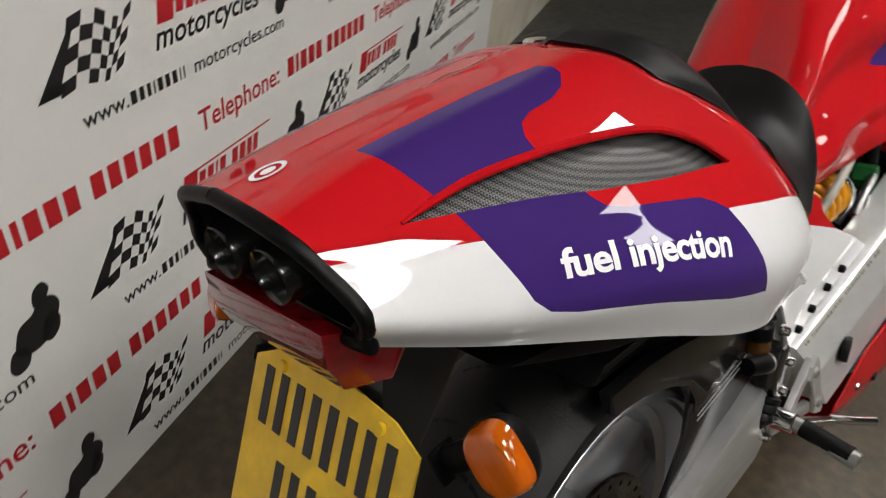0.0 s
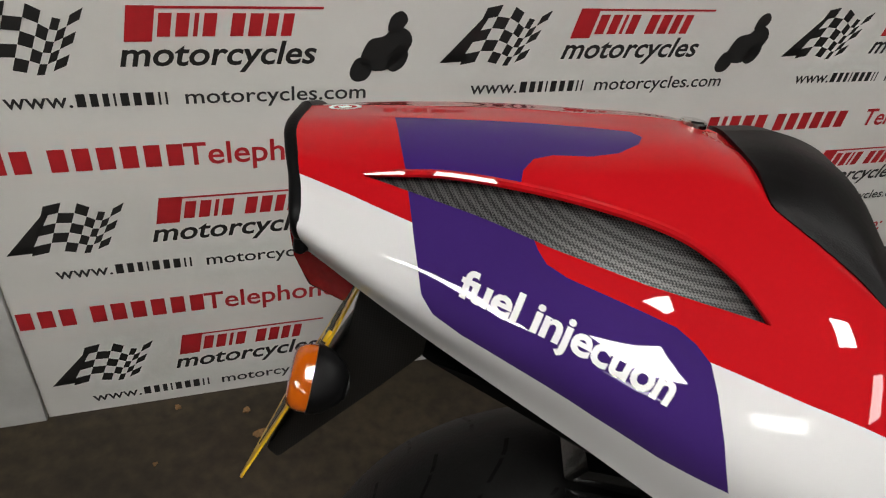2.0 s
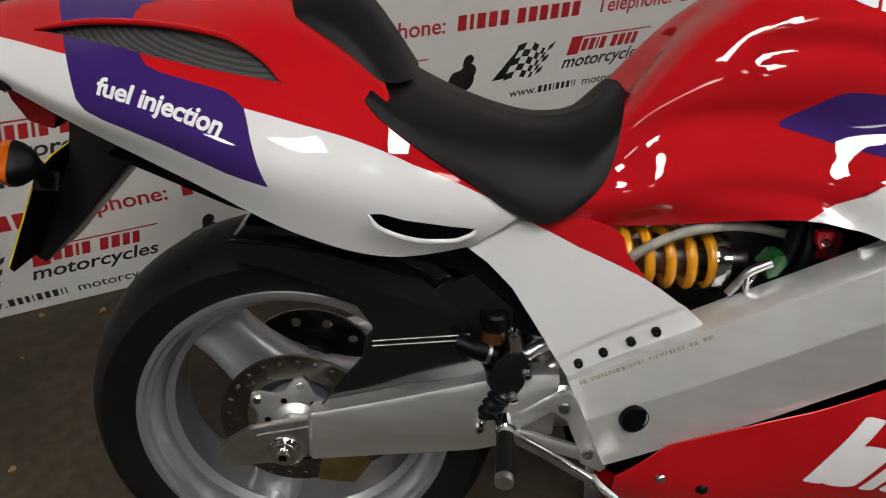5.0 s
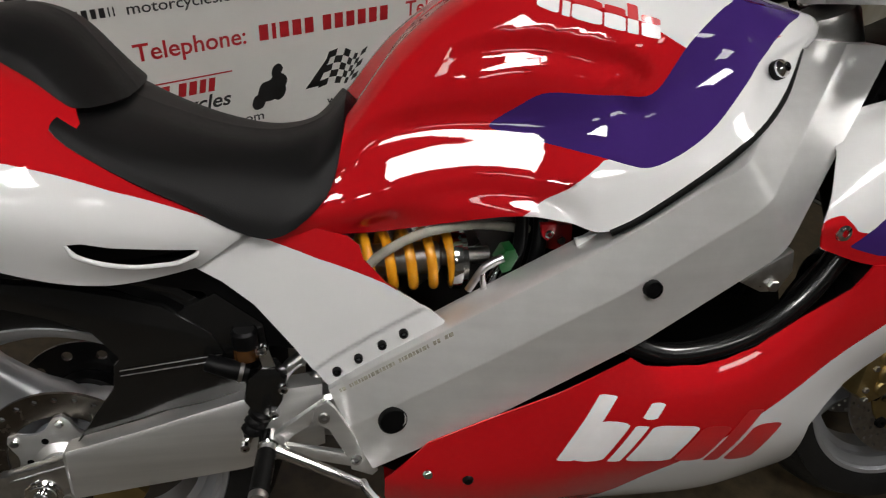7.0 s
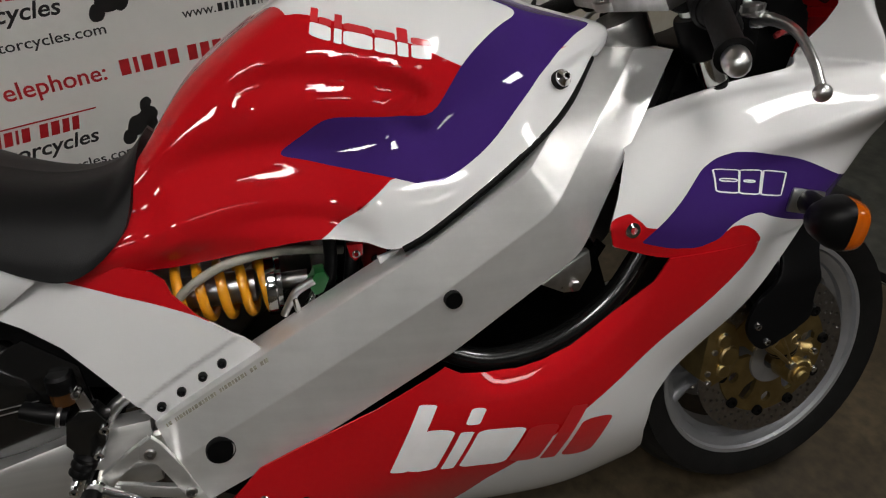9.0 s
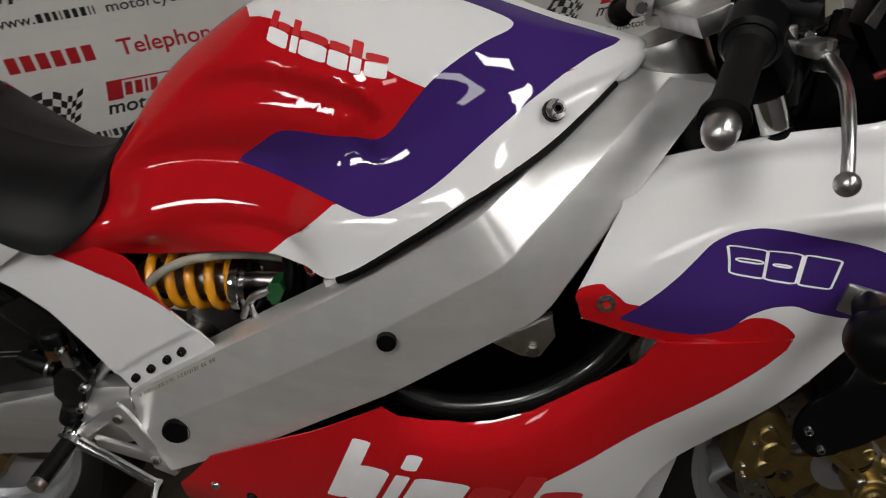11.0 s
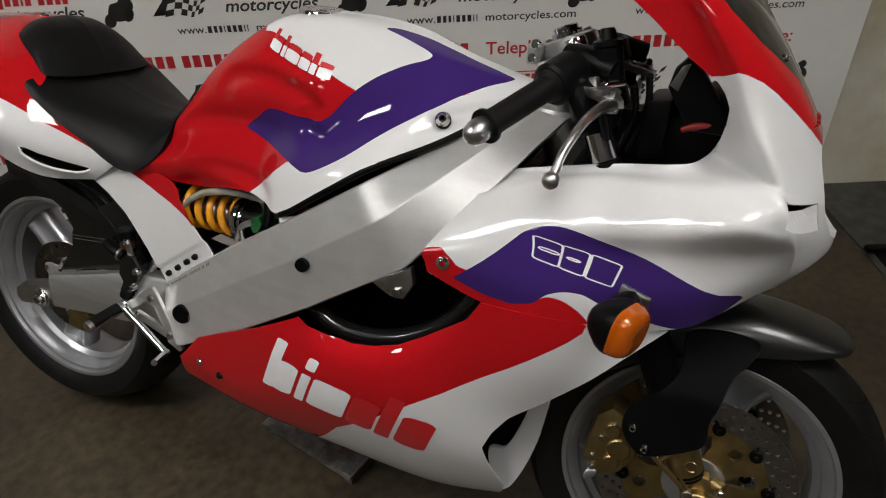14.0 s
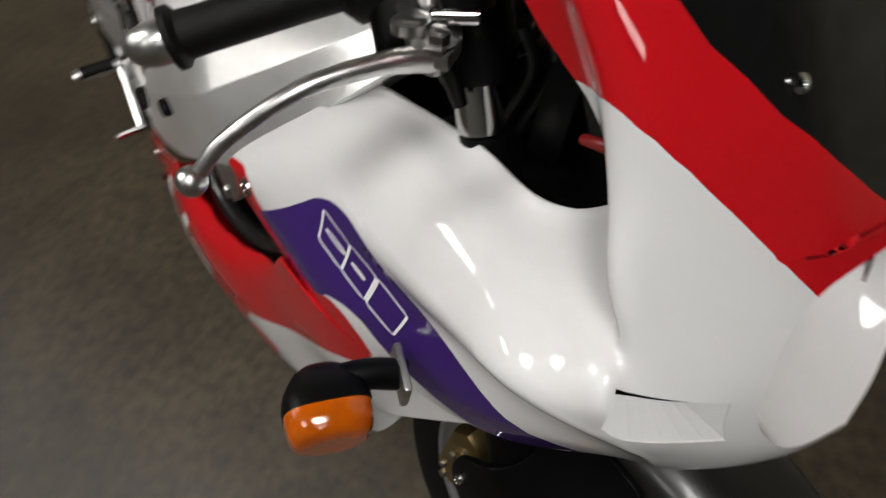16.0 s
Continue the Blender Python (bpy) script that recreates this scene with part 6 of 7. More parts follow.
part("tap_bolt", bar((0.682, -0.10, 0.648), (0.682, -0.107, 0.648), 0.006, 10), CHROME, bike)

# ---- front end, steered a little to the left ----
STEER = Matrix.Translation((1.085, 0, 0.905)) @ Matrix.Rotation(radians(4), 4, Vector((-0.40, 0, 0.917))) @ Matrix.Translation((-1.085, 0, -0.905))
front = wheel("front_wheel", STEER @ pose(1.402, 0, 0.328), 0.290, 0.060, 0.046, "silver front wheel with black road tyre", 75, 3, 0.955)
FORK = Vector((-0.40, 0, 0.917))
for s in (-1, 1):
    y = s * 0.098
    foot = Vector((1.400, y, 0.335))
    top = Vector((1.405 - 0.305, y, 0.318 + 0.70))

    def fr(ob):
        ob.matrix_local = STEER
        return ob
    fr(part("fork_tube", bar(foot + FORK * 0.555, foot + FORK * 0.70, 0.0215), CHROME, bike, "chrome fork stanchion"))
    fr(part("fork_collar", lathe([(0.0216, 0.60), (0.029, 0.60), (0.031, 0.605), (0.031, 0.655), (0.029, 0.66), (0.0216, 0.66)], foot, FORK, 28, True), BLACK, bike, "black fork collar"))
    fr(part("fork_slider", lathe([(0, 0), (0.024, 0.0), (0.027, 0.01), (0.028, 0.20), (0.028, 0.36), (0.0205, 0.38), (0.0205, 0.525), (0, 0.525)], foot + FORK * 0.03, FORK, 28), BLACK, bike, "black lower fork leg"))
    bottom = fr(part("fork_bottom", lathe([(0, 0.030), (0.020, 0.030), (0.026, 0.036), (0.0275, 0.046), (0.0275, 0.105), (0.026, 0.112), (0, 0.112)], foot, FORK, 28), GOLD, bike, "gold fork bottom casting"))
    oy = y + s * 0.024
    part("axle_clamp", lathe([(0.015, -0.016), (0.023, -0.016), (0.025, -0.013), (0.025, 0.026), (0.023, 0.028), (0.015, 0.028)], (1.408, y, 0.326), (0, s, 0), 28, True), GOLD, bottom, "gold axle clamp")
    part("clamp_web", prism([(1.380, 0.335), (1.388, 0.375), (1.418, 0.372), (1.432, 0.338), (1.425, 0.318)], y - 0.012, y + 0.012, 0.004), GOLD, bottom)
    for x, z in ((1.436, 0.362), (1.440, 0.326)):
        part("pinch_lug", bar((x - 0.012, y, z), (x + 0.006, y + s * 0.012, z), 0.010, 16, 0.002), GOLD, bottom)
        part("pinch_bolt", bar((x, oy - s * 0.012, z), (x, oy + s * 0.004, z), 0.0055, 6), CHROME, bottom)
    part("cast_ring", tube([(1.386 + 0.009 * math.cos(k * 0.42), oy + s * 0.004, 0.398 + 0.009 * math.sin(k * 0.42)) for k in range(14)], 0.0013, 1, 6, False), GOLD, bottom, "raised ring cast in the fork foot")
    part("brace", tube([(1.320, oy, 0.404), (1.352, oy, 0.378), (1.388, oy - s * 0.004, 0.346)], 0.0042, 1, 8, False), GOLD, bottom)
    part("brace", tube([(1.352, oy, 0.416), (1.372, oy, 0.380), (1.390, oy - s * 0.004, 0.346)], 0.0042, 1, 8, False), GOLD, bottom)
    part("brace", tube([(1.338, oy, 0.390), (1.354, oy, 0.410)], 0.0036, 1, 8, False), GOLD, bottom)
    part("brace_end", bar((1.391, oy - s * 0.008, 0.343), (1.391, oy + s * 0.004, 0.343), 0.008, 14, 0.001), STEEL, bottom)
    fr(part("fork_cap", lathe([(0, 0.03), (0.014, 0.03), (0.016, 0.026), (0.016, 0.012), (0.026, 0.012), (0.027, 0.008), (0.027, 0.0), (0, 0)], foot + FORK * 0.70, FORK, 24), CHROME, bike))
    d = holed_disc(0.116, 0.158, s * 0.062, 0.005, [(0.151, 30, 0), (0.141, 30, 0.33), (0.131, 30, 0.66), (0.122, 30, 0.1)], STEEL, front, "front_disc", 0.0036, "drilled front brake disc")
    windows = []
    for k in range(10):
        a0 = radians(36 * k + 18)
        if k % 2:
            windows.append([(0.086 * math.cos(a0) + 0.011 * math.cos(j * 0.524), 0.086 * math.sin(a0) + 0.011 * math.sin(j * 0.524)) for j in range(12)])
        else:
            windows.append([(r * math.cos(a0 + da), r * math.sin(a0 + da)) for r, da in ((0.050, -0.06), (0.050, 0.06), (0.076, 0.17), (0.094, 0.12), (0.097, 0.0), (0.094, -0.12), (0.076, -0.17))])
    pierced(0.028, 0.1145, windows, s * 0.062, 0.0075, GOLD, front, "disc_carrier", "gold disc carrier")
    for k in range(10):
        a = radians(36 * k + 9)
        c = Vector((0.1125 * math.cos(a), 0, 0.1125 * math.sin(a)))
        part("bobbin", lathe([(0.004, 0.010), (0.0095, 0.010), (0.0105, 0.008), (0.0105, -0.008), (0.004, -0.008)], c + Vector((0, s * 0.062, 0)), (0, s, 0), 14, True), BLACK, front)
    cal = fr(part("front_caliper", prism([(1.222, 0.335), (1.226, 0.38), (1.232, 0.425), (1.255, 0.445), (1.285, 0.43), (1.30, 0.40), (1.305, 0.36), (1.285, 0.325), (1.25, 0.312)], s * 0.062 - 0.030, s * 0.062 + 0.030, 0.009), GOLD, bike, "gold four-piston brake caliper"))
    for x, z, r in ((1.276, 0.372, 0.020), (1.268, 0.345, 0.014), (1.262, 0.405, 0.014)):
        part("caliper_pot", bar((x, s * 0.088, z), (x, s * 0.098, z), r, 20, 0.003), GOLD, cal)
    for x, z in ((1.240, 0.325), (1.236, 0.345), (1.246, 0.385), (1.262, 0.415)):
        part("caliper_bolt", bar((x, s * 0.088, z), (x, s * 0.097, z), 0.0055, 6), STEEL, cal)
    gy = y + s * 0.030
    guard = [(1.345, 0.600), (1.347, 0.565), (1.338, 0.540), (1.318, 0.518), (1.292, 0.492), (1.281, 0.465), (1.283, 0.438), (1.300, 0.413), (1.320, 0.402), (1.345, 0.412), (1.372, 0.428), (1.397, 0.445), (1.404, 0.462), (1.402, 0.490), (1.408, 0.522), (1.420, 0.560), (1.445, 0.592), (1.440, 0.612), (1.39, 0.615)]
    gm = prism([(p[0], p[1]) for p in spline([(px, pz, 0) for px, pz in guard], 4, True)], gy - 0.004, gy + 0.004, 0.003)
    for v in gm.verts:
        v.co.y -= s * 0.062 * max(0.0, min(1.0, (v.co.z - 0.52) / 0.08)) ** 1.2
    part("fork_guard", gm, BLACK, bike, "black fork guard skirt")
    for x, z in ((1.298, 0.450), (1.321, 0.418)):
        part("guard_bolt", lathe([(0.0025, 0.004), (0.003, 0.006), (0.0055, 0.005), (0.007, 0.0), (0.007, -0.004)], (x, gy + s * 0.004, z), (0, s, 0), 16), CHROME, bike)
ax = part("front_axle", lathe([(0, -0.135), (0.010, -0.135), (0.012, -0.13), (0.018, -0.13), (0.019, -0.115), (0.012, -0.11), (0.012, 0.12), (0, 0.12)], (1.408, 0, 0.322), (0, 1, 0), 24), GOLD, bike)
ax.matrix_local = STEER
STATIONS = ((1.20, 0.545, 0.470, 0.070), (1.25, 0.590, 0.510, 0.074), (1.32, 0.626, 0.555, 0.078), (1.39, 0.641, 0.575, 0.079), (1.45, 0.641, 0.584, 0.078), (1.50, 0.633, 0.592, 0.074), (1.54, 0.622, 0.601, 0.064), (1.563, 0.614, 0.604, 0.050), (1.575, 0.608, 0.605, 0.026))
bm = bmesh.new()
rings = []
for x, zt, zl, w in [tuple(p) for p in zip(*[[float(v[k]) for v in spline([(s[0], s[1], 0) for s in STATIONS], 4)] for k in (0, 1)], *[[float(v[1]) for v in spline([(s[0], s[j], 0) for s in STATIONS], 4)] for j in (2, 3)])]:
    arch = [(math.cos(a), math.sin(a)) for a in (math.pi * k / 16 for k in range(17))]
    ring = [(w * math.copysign(abs(c) ** 0.75, c), zl + (zt - zl) * abs(s) ** 0.8) for c, s in arch]
    ring += [(y * 0.95, z - 0.003) for y, z in ring[::-1]]
    rings.append([bm.verts.new((x, y, z)) for y, z in ring])
for p, q in zip(rings, rings[1:]):
    for i in range(len(p)):
        bm.faces.new((p[i], p[(i + 1) % len(p)], q[(i + 1) % len(p)], q[i]))
bm.faces.new(rings[0])
bm.faces.new(rings[-1])
ob = part("front_mudguard", bm, CARBONBLACK, bike, "dark carbon weave front mudguard")
ob.matrix_local = STEER
yoke = part("top_yoke", prism_dir([(1.075, -0.125, 0.945), (1.145, -0.125, 0.975), (1.160, -0.05, 0.98), (1.160, 0.05, 0.98), (1.145, 0.125, 0.975), (1.075, 0.125, 0.945), (1.065, 0.0, 0.94)], (-0.010, 0, 0.022), 0.004), ALU, bike, "machined aluminium top yoke")
yoke.matrix_local = STEER
part("lower_yoke", prism_dir([(1.15, -0.098, 0.80), (1.21, -0.098, 0.825), (1.22, 0.098, 0.825), (1.15, 0.098, 0.80)], (-0.014, 0, 0.03), 0.004), BLACK, bike)

# right and left clip-on bars
for s in (-1, 1):
    def at(x, y, z):
        return Vector((x, -s * y, z))
    inn, out = at(1.135, -0.125, 0.975), at(1.056, -0.31, 0.906)
    d = (out - inn).normalized()
    part("clip_on_bar", bar(inn - d * 0.02, out, 0.011), ALU, bike)
    part("bar_clamp", bar(at(1.14, -0.098, 0.955), at(1.125, -0.098, 0.99), 0.034, 24), BLACK, bike)
    grip = lathe([(0.0, 0.0), (0.0225, 0.0), (0.023, 0.005), (0.017, 0.010), (0.0165, 0.03), (0.0165, 0.105), (0.017, 0.118), (0.022, 0.122), (0.022, 0.127), (0.0, 0.127)], inn + d * 0.062, d, 28)
    part("grip", grip, GRIPMAT, bike, "black rubber bar grip")
    part("switch_housing", joined(mesh_of(bar(inn + d * 0.014, inn + d * 0.066, 0.029, 24), BLACK), mesh_of(prism_dir([inn + d * 0.02 + Vector((0.01, 0, 0.03)), inn + d * 0.06 + Vector((0.01, 0, 0.03)), inn + d * 0.062 + Vector((0.045, 0, -0.022)), inn + d * 0.016 + Vector((0.05, 0, -0.022))], Vector((0, 0, -0.030)), 0.006), BLACK)), None, bike, "black switch housing")
    part("cable_boot", tube([inn + d * 0.03 + Vector((0.03, 0, -0.03)), inn + d * 0.015 + Vector((0.045, 0, -0.05)), inn + Vector((0.05, 0, -0.09))], [0.011, 0.008, 0.006], 5, 10), BLACK, bike)
    part("bar_weight", lathe([(0, 0), (0.014, 0), (0.0155, 0.004), (0.0155, 0.014), (0.013, 0.024), (0.008, 0.030), (0, 0.032)], inn + d * 0.189, d, 24), ALU, bike, "rounded aluminium bar end")
    piv = at(1.190, -0.160, 0.937)
    part("lever_bracket", prism_dir([at(1.12, -0.125, 0.950), at(1.15, -0.165, 0.946), at(1.189, -0.178, 0.937), at(1.206, -0.160, 0.933), at(1.194, -0.140, 0.936), at(1.15, -0.115, 0.948)], (-0.002, 0, 0.012), 0.003), ALU, bike, "cast silver lever bracket")
    part("lever_pivot", bar(piv + Vector((0, 0, -0.010)), piv + Vector((0, 0, 0.010)), 0.009), STEEL, bike)
    part("cylinder_cap", bar(at(1.155, -0.140, 0.950), at(1.152, -0.140, 0.966), 0.0145, 24, 0.002), ALU, bike, "round silver cylinder cap")
    part("cable_adjuster", bar(at(1.175, -0.155, 0.958), at(1.195, -0.130, 0.962), 0.006, 12), CHROME, bike)
    lever = part("brake_lever" if s < 0 else "clutch_lever", tube([piv, at(1.184, -0.20, 0.939), at(1.175, -0.25, 0.930), at(1.165, -0.295, 0.903), at(1.161, -0.316, 0.879)], [0.0105, 0.0075, 0.0060, 0.0054, 0.0054], 6, 12), ALU, bike, "cast aluminium control lever")
    part("span_adjuster", lathe([(0, 0.005), (0.011, 0.005), (0.0135, 0.003), (0.0135, -0.004), (0, -0.004)], at(1.172, -0.168, 0.953), Vector((-0.2, 0, 1)), 24), ALU, lever, "round silver adjuster cap")
    part("pivot_nut", lathe([(0, 0.010), (0.006, 0.010), (0.0085, 0.008), (0.0085, 0.0), (0.012, 0.0), (0.012, -0.004), (0, -0.004)], piv + Vector((0, 0, 0.011)), Vector((0, 0, 1)), 6), STEEL, lever)
    ball = bmesh.new()
    bmesh.ops.create_uvsphere(ball, u_segments=20, v_segments=14, radius=0.0105)
    for v in ball.verts:
        v.co += at(1.16, -0.321, 0.873)
    part("lever_ball", ball, ALU, lever)
    part("master_cylinder", tube([at(1.115, -0.105, 0.985), at(1.14, -0.120, 0.984), at(1.185, -0.138, 0.975)], [0.017, 0.019, 0.016], 3, 16), BLACK, bike, "black brake master cylinder")

# cockpit
part("cockpit_liner", prism_dir([(1.06, -0.09, 0.70), (1.33, -0.09, 0.74), (1.33, -0.085, 0.855), (1.24, -0.085, 0.835), (1.06, -0.085, 0.79)], (0, 0.17, 0), 0.006), DARK, bike, "dark inner fairing structure")
part("relay_box", box(1.19, -0.075, 0.86, 1.25, -0.02, 0.92, 0.006), BLACK, bike)
part("wiring", tube([(1.29, -0.02, 0.925), (1.305, -0.03, 0.93), (1.33, -0.03, 0.925)], 0.004, 4, 8), DARKRED, bike)
part("wire_plug", tube([(1.276, -0.092, 0.905), (1.292, -0.094, 0.913), (1.316, -0.090, 0.918)], [0.004, 0.0055, 0.004], 4, 10), DARKRED, bike, "red wiring plug")
part("inner_cowl", prism_dir([(1.12, -0.07, 0.80), (1.32, -0.065, 0.80), (1.34, -0.06, 0.89), (1.335, -0.085, 0.945), (1.30, -0.08, 0.955), (1.27, -0.06, 0.925), (1.22, -0.06, 0.905), (1.16, -0.06, 0.89)], (0, 0.15, 0), 0.008), DARK, bike, "dark inner cowl and wiring mass")
part("meter_pod", prism_dir([(1.222, -0.085, 0.855), (1.256, -0.085, 0.860), (1.257, -0.085, 0.942), (1.222, -0.085, 0.936)], (0, 0.12, 0), 0.006), BLACK, bike, "black instrument pod")
for a, b in (((1.165, -0.05, 0.90), (1.18, -0.075, 0.965)), ((1.195, -0.085, 0.86), (1.205, -0.10, 0.955)), ((1.208, -0.08, 0.86), (1.222, -0.095, 0.972))):
    part("cable", tube([a, tuple((p + q) / 2 + 0.01 for p, q in zip(a, b)), b], 0.005, 5, 8), BLACK, bike)
ring = part("stem_clamp", lathe([(0, 0.044), (0.036, 0.044), (0.043, 0.041), (0.044, 0.036), (0.044, 0.014), (0.047, 0.012), (0.047, 0.0), (0, 0)], (1.098, 0.02, 0.958), (-0.40, 0, 0.917), 40), ALU, bike, "machined silver stem clamp")
top = Vector((1.098, 0.02, 0.958)) + Vector((-0.40, 0, 0.917)) * 0.044
part("clamp_nut", lathe([(0, 0.016), (0.017, 0.016), (0.019, 0.014), (0.019, 0.008), (0.024, 0.007), (0.024, 0.0), (0, 0)], top, (-0.40, 0, 0.917), 32), CHROME, ring, "polished stem nut")
for k in range(8):
    a = k * math.pi / 4
    c = top + Vector((0.917, 0, 0.40)) * (0.033 * math.cos(a)) + Vector((0, 1, 0)) * (0.033 * math.sin(a))
    part("clamp_screw", bar(c, c + Vector((-0.40, 0, 0.917)) * 0.004, 0.0038, 6), STEEL, ring)
part("clamp_side", box(1.03, -0.02, 0.955, 1.052, 0.035, 0.985, 0.003), ALU, bike)
res = part("brake_reservoir", lathe([(0, 0.046), (0.014, 0.046), (0.0185, 0.042), (0.0185, 0.0), (0, 0)], (1.178, -0.128, 0.962), (-0.22, 0, 1), 24), BLACK, bike, "black brake fluid reservoir")
part("reservoir_cap", lathe([(0, 0.022), (0.008, 0.022), (0.010, 0.019), (0.012, 0.008), (0.0195, 0.006), (0.0195, 0.0), (0, 0)], (1.168, -0.128, 1.006), (-0.22, 0, 1), 24), BLACK, res)
part("clamp_bolt", bar((1.045, -0.016, 0.985), (1.041, -0.024, 0.986), 0.0075, 14), CHROME, bike)
part("clamp_bolt", bar((1.042, -0.016, 0.964), (1.038, -0.024, 0.965), 0.0075, 14), CHROME, bike)
part("inner_stay", prism([(1.266, 1.000), (1.253, 0.984), (1.248, 0.958), (1.262, 0.936), (1.285, 0.905), (1.330, 0.905), (1.326, 0.935), (1.281, 0.992)], -0.095, -0.060, 0.006), BLACK, bike, "black nose support bracket")
part("stay_clip", prism([(1.250, 0.962), (1.262, 0.988), (1.272, 0.992), (1.262, 0.955)], -0.099, -0.094, 0.002), STEEL, bike)
SCR = [
    [(1.25, -0.165, 1.08), (1.20, -0.16, 1.14), (1.10, -0.14, 1.22)],
    [(1.335, -0.085, 1.055), (1.28, -0.085, 1.13), (1.17, -0.075, 1.23)],
    [(1.36, 0.0, 1.05), (1.30, 0.0, 1.13), (1.19, 0.0, 1.235)],
]
s = panel(SCR, SCREEN, nu=16, nv=14)
part("windscreen", joined(s, mirrored(s)), None, bike, "dark smoked windscreen")

# ---- marks on the panels ----
def slant(x0, x1, y0, y1, s=0.0, r=0.3):
    """A block with rounded corners in a unit strip."""
    q = []
    w, h = x1 - x0, y1 - y0
    c = min(w, h) * r
    for cx, cy, a0 in ((x1 - c, y1 - c, 0), (x0 + c, y1 - c, 90), (x0 + c, y0 + c, 180), (x1 - c, y0 + c, 270)):
        for k in range(5):
            a = radians(a0 + 22.5 * k)
            x, y = cx + c * math.cos(a), cy + c * math.sin(a)
            q.append((x + s * (y - 0.5), y))
    return q


def mark(name, shapes, grid, corners, mat, parent, label, lift=0.0008):
    bm = bmesh.new()
    for q in shapes:
        blob(q, bm, smooth=False)
    return part(name, on_surface(bm, grid, corners, lift), mat, parent, label, smooth=False)


BLOCKS = [slant(0.0, 0.075, 0.0, 1.0, 0.05), slant(0.06, 0.20, 0.0, 0.66, 0.05, 0.45), slant(0.225, 0.285, 0.0, 0.62, 0.05), slant(0.228, 0.292, 0.72, 0.96, 0.05, 0.5), slant(0.305, 0.53, 0.0, 0.64, 0.05, 0.25)]
ENDS = [slant(0.545, 0.70, 0.0, 0.64, 0.05, 0.45), slant(0.715, 0.80, 0.0, 0.88, 0.05, 0.25), slant(0.825, 1.0, 0.0, 0.64, 0.05, 0.4)]
LOWMARK = [(0.287, 0.488), (0.615, 0.400), (0.646, 0.600), (0.318, 0.688)]
mark("side_mark", BLOCKS, LOWER, LOWMARK, DECALWHITE, low_r, "white maker mark as plain blocks")
mark("side_mark", ENDS, LOWER, LOWMARK, DECALRED, low_r, "red maker mark as plain blocks")
TANKMARK = [(0.320, 0.297), (0.547, 0.416), (0.545, 0.338), (0.315, 0.220)]
mark("tank_mark_upper", [slant(a, b, 0.48, c, 0.05, 0.3) for a, b, c in ((0.0, 0.075, 1.0), (0.09, 0.20, 0.72), (0.228, 0.292, 0.95), (0.305, 0.53, 0.72), (0.545, 0.70, 0.72), (0.715, 0.80, 0.95), (0.825, 1.0, 0.72))], TANK, TANKMARK, DECALRED, tank_r, "red maker mark as plain blocks", 0.001)
mark("tank_mark_lower", [slant(a, b, 0.0, 0.46, 0.05, 0.3) for a, b in ((0.0, 0.20), (0.228, 0.292), (0.305, 0.53), (0.545, 0.70), (0.715, 0.80), (0.825, 1.0))], TANK, TANKMARK, DECALWHITE, tank_r, "white maker mark as plain blocks", 0.001)


def hoop(q, k):
    """A thin closed band that follows an outline."""
    out = []
    n = len(q)
    for i in range(n):
        a, b = Vector(q[i - 1]), Vector(q[(i + 1) % n])
        d = (b - a).normalized()
        out.append((q[i][0] - d.y * k * 0.42, q[i][1] + d.x * k))
    return out


bm = bmesh.new()
for q in (slant(0.0, 0.36, 0.0, 1.0, -0.10, 0.28), slant(0.06, 0.33, 0.42, 0.58, -0.05, 0.5), slant(0.33, 0.66, 0.0, 1.0, -0.10, 0.28), slant(0.40, 0.58, 0.44, 0.56, -0.05, 0.5), slant(0.66, 1.0, 0.0, 1.0, -0.10, 0.2)):
    inn = hoop(q, 0.055)
    a = [bm.verts.new((x, y, 0)) for x, y in q]
    b = [bm.verts.new((x, y, 0)) for x, y in inn]
    for i in range(len(q)):
        bm.faces.new((a[i], a[(i + 1) % len(q)], b[(i + 1) % len(q)], b[i]))
part("model_mark", on_surface(bm, UPPER, [(0.155, 0.345), (0.290, 0.250), (0.304, 0.345), (0.157, 0.476)], 0.0008), DECALWHITE, up_r, "white outline mark", smooth=False)

p, n = Vector(surface(NOSE, [0.738], [0.667])[0]), Vector(normals(NOSE, [0.738], [0.667])[0])
for k in (1, -1):
    part("screen_screw", lathe([(0.002, 0.002), (0.0025, 0.003), (0.0055, 0.002), (0.006, -0.003)], (p.x, k * p.y, p.z), (n.x, k * n.y, n.z), 18), CHROME, bike)
mark("screen_mark", [slant(0.1, 0.9, 0.42, 1.0, 0.0, 0.4), slant(0.2, 0.8, 0.0, 0.34, 0.2, 0.4)], NOSE, [(0.965, 0.575), (1.0, 0.575), (1.0, 0.675), (0.965, 0.675)], DECALWHITE, up_r, "plain white mark on the dark screen")

# ---- stand and loose things ----
tread = new("tread_plate_stand")
tread.matrix_world = pose(0.597, -0.203, 0.004, 0, 0, -37)
part("top_plate", box(-0.138, 0.0, 0.036, 0.138, 0.17, 0.041, 0.0015), TREADMAT, tread)
for x in (-0.12, 0.12):
    part("foot", box(x - 0.012, 0.012, 0.0, x + 0.012, 0.158, 0.036, 0.002), TREADMAT, tread)
pads = bmesh.new()
for i in range(9):
    for j in range(5):
        cx, cy = -0.122 + 0.0305 * i, 0.018 + 0.0305 * j
        for k in range(5):
            o = (k - 2) * 0.0052
            dx, dy = (0.0105, 0.0016) if (i + j) % 2 else (0.0016, 0.0105)
            ox, oy = (0, o) if (i + j) % 2 else (o, 0)
            box(cx + ox - dx, cy + oy - dy, 0.0412, cx + ox + dx, cy + oy + dy, 0.0426, bm=pads)
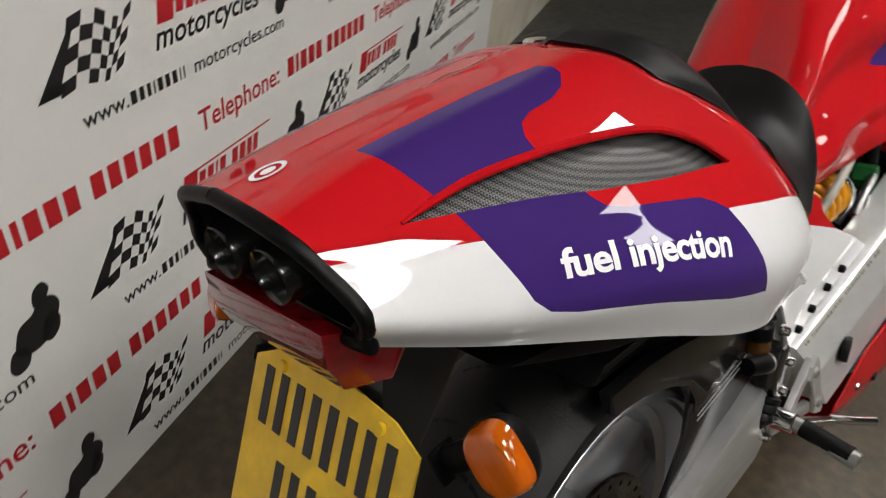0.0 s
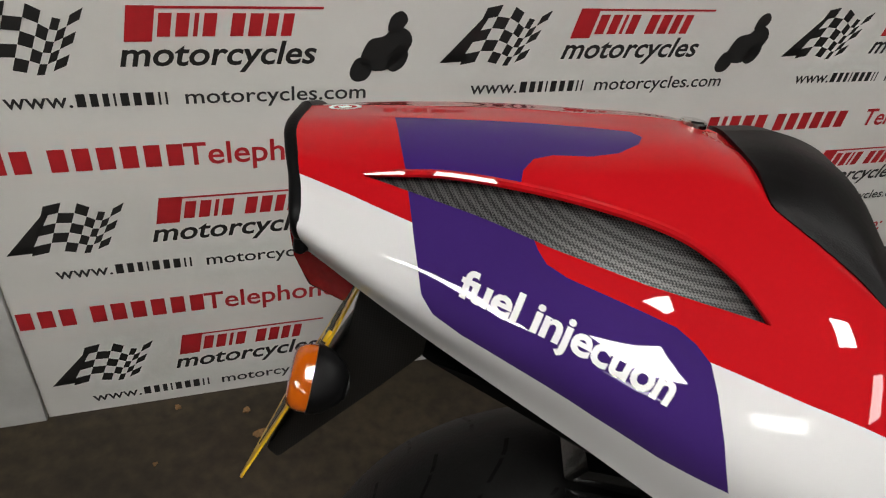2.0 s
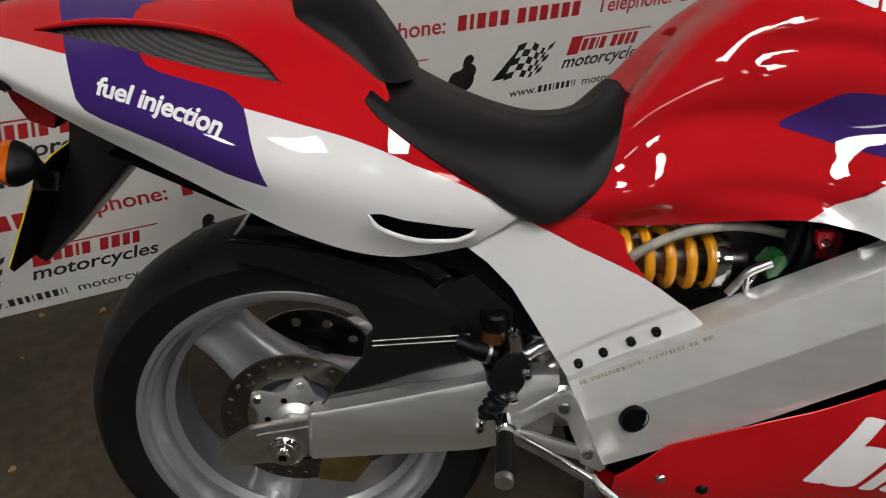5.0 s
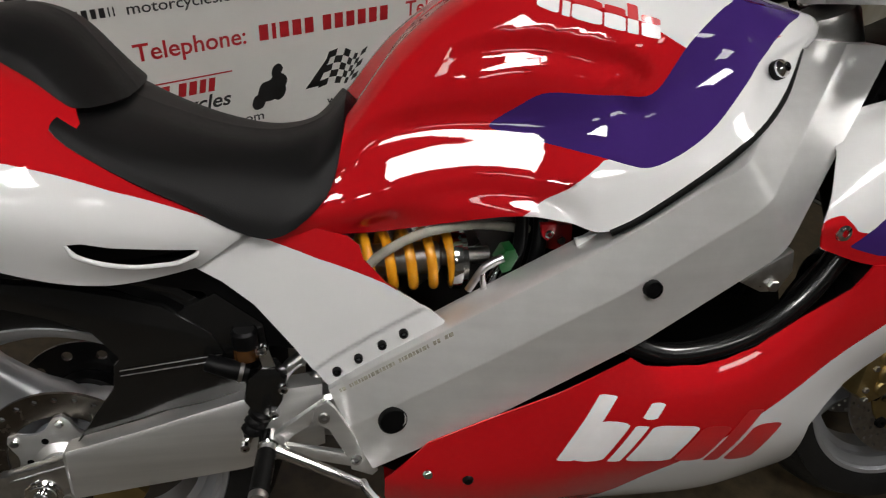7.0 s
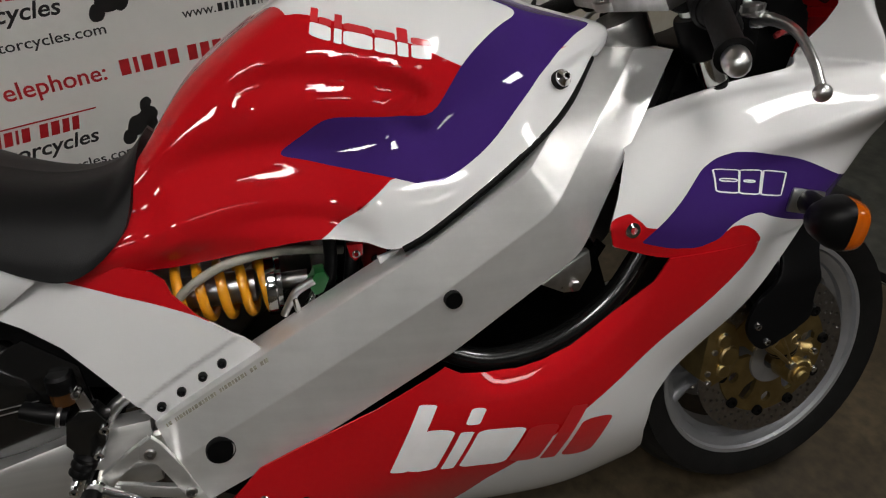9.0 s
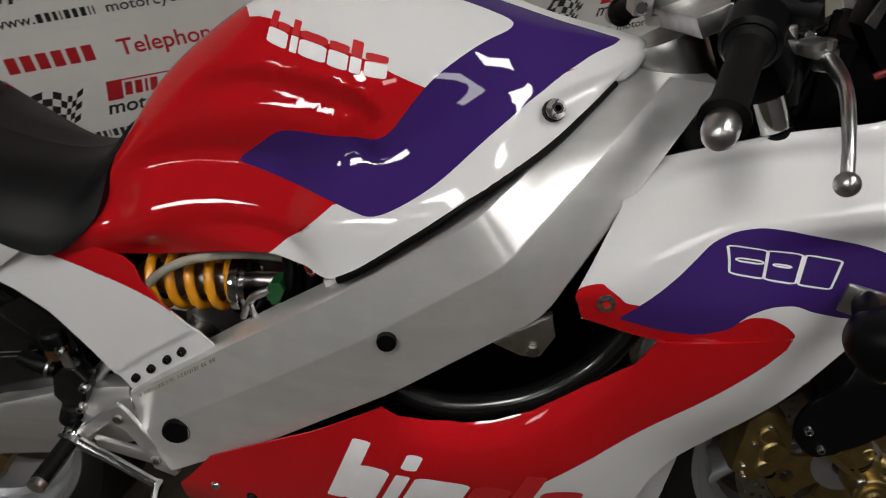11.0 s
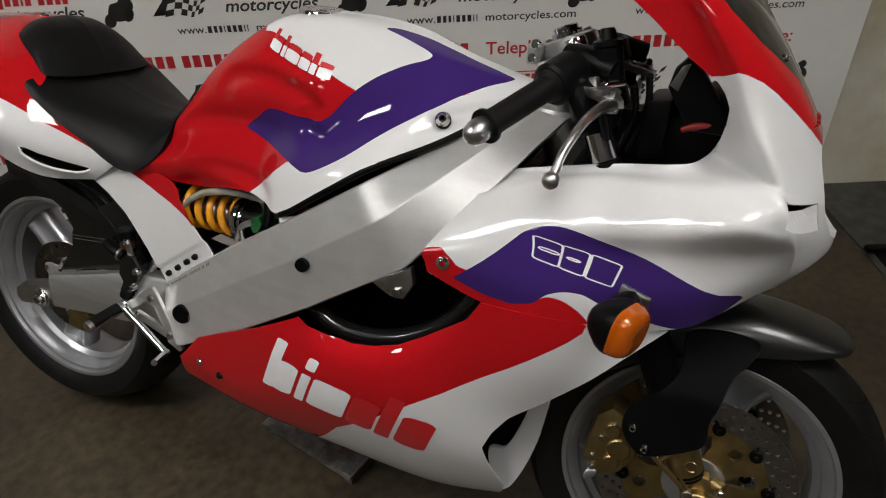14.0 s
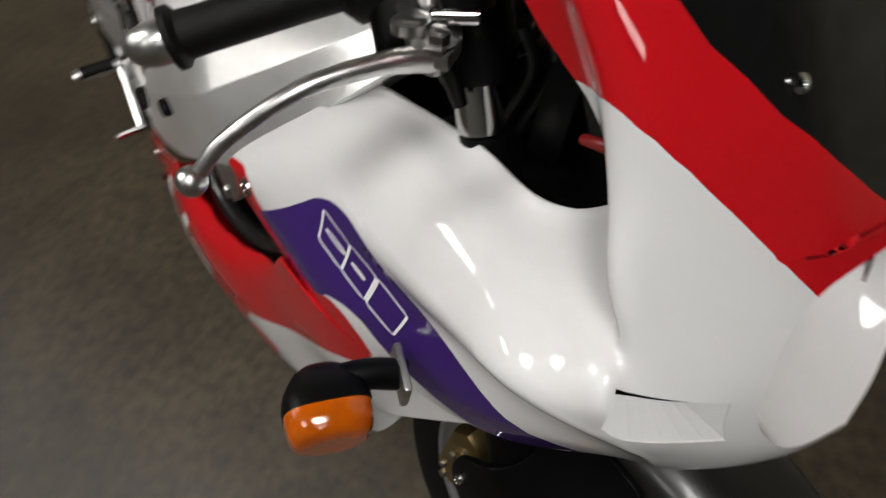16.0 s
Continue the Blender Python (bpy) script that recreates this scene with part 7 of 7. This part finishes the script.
tagged(part("tread_pattern", pads, TREADMAT, tread, smooth=False), kind="stuff")
tagged(tread, "worn aluminium tread plate stand under the belly", "stand")


def scrap(name, x, y, pts, mat, label, cat, h=0.004, turn=0):
    bm = bmesh.new()
    vs = [bm.verts.new((px, py, h * (0.3 + 0.7 * ((i * 7) % 5) / 4))) for i, (px, py) in enumerate(pts)]
    f = bm.faces.new(vs)
    r = bmesh.ops.extrude_face_region(bm, geom=[f])
    for v in r["geom"]:
        if isinstance(v, bmesh.types.BMVert):
            v.co.z = 0
    ob = part(name, bm, mat, None, label, smooth=False)
    ob.matrix_world = pose(x, y, 0.0042, 0, 0, turn)
    return tagged(ob, category=cat)


scrap("rubber_scrap", -0.582, 0.597, [(-0.044, -0.049), (-0.041, -0.009), (-0.036, 0.034), (-0.022, 0.050), (0.004, 0.051), (0.021, 0.038), (0.017, 0.019), (0.057, 0.010), (0.056, -0.023), (0.012, -0.024), (-0.006, -0.041), (-0.018, -0.055)], BLACK, "torn black rubber scrap on the floor", "scrap", 0.010, -20)
for i, (x, y, r) in enumerate(((-0.211, 0.737, 0.013), (-0.15, 0.742, 0.010), (-0.232, 0.80, 0.008), (-0.42, 0.42, 0.007), (-0.36, 0.835, 0.006), (-0.40, 0.71, 0.004))):
    scrap("dry_leaf", x, y, [(r * (1 + 0.35 * math.sin(k * 2.3 + i)) * math.cos(k * 0.785), r * (0.8 + 0.3 * math.sin(k * 1.9 + i)) * math.sin(k * 0.785)) for k in range(8)], LEAF, "small curled dry brown leaf on the floor", "leaf", 0.006, 40 * i)
cap = part("rubber_disc", lathe([(0, 0.016), (0.016, 0.016), (0.02, 0.012), (0.036, 0.010), (0.043, 0.004), (0.043, 0)], (2.205, 0.80, 0.0082), (0, 0, 1), 32), BLACK, None, "round black rubber cap lying by the wall")
tagged(cap, category="cap")
strip = part("floor_strip", prism_dir([(2.265, 0.50, 0.0085), (2.30, 0.50, 0.0085), (2.255, -1.9, 0.0085), (2.215, -1.9, 0.0085)], (0, 0, 0.004)), BLACK, None, "black strip along the floor joint")
tagged(strip, category="strip", kind="structure")
lath = part("dark_lath", box(2.24, 0.455, 0.012, 2.38, 0.480, 0.028, 0.003), BLACK, None, "short dark wooden lath on the floor")
tagged(lath, category="lath")
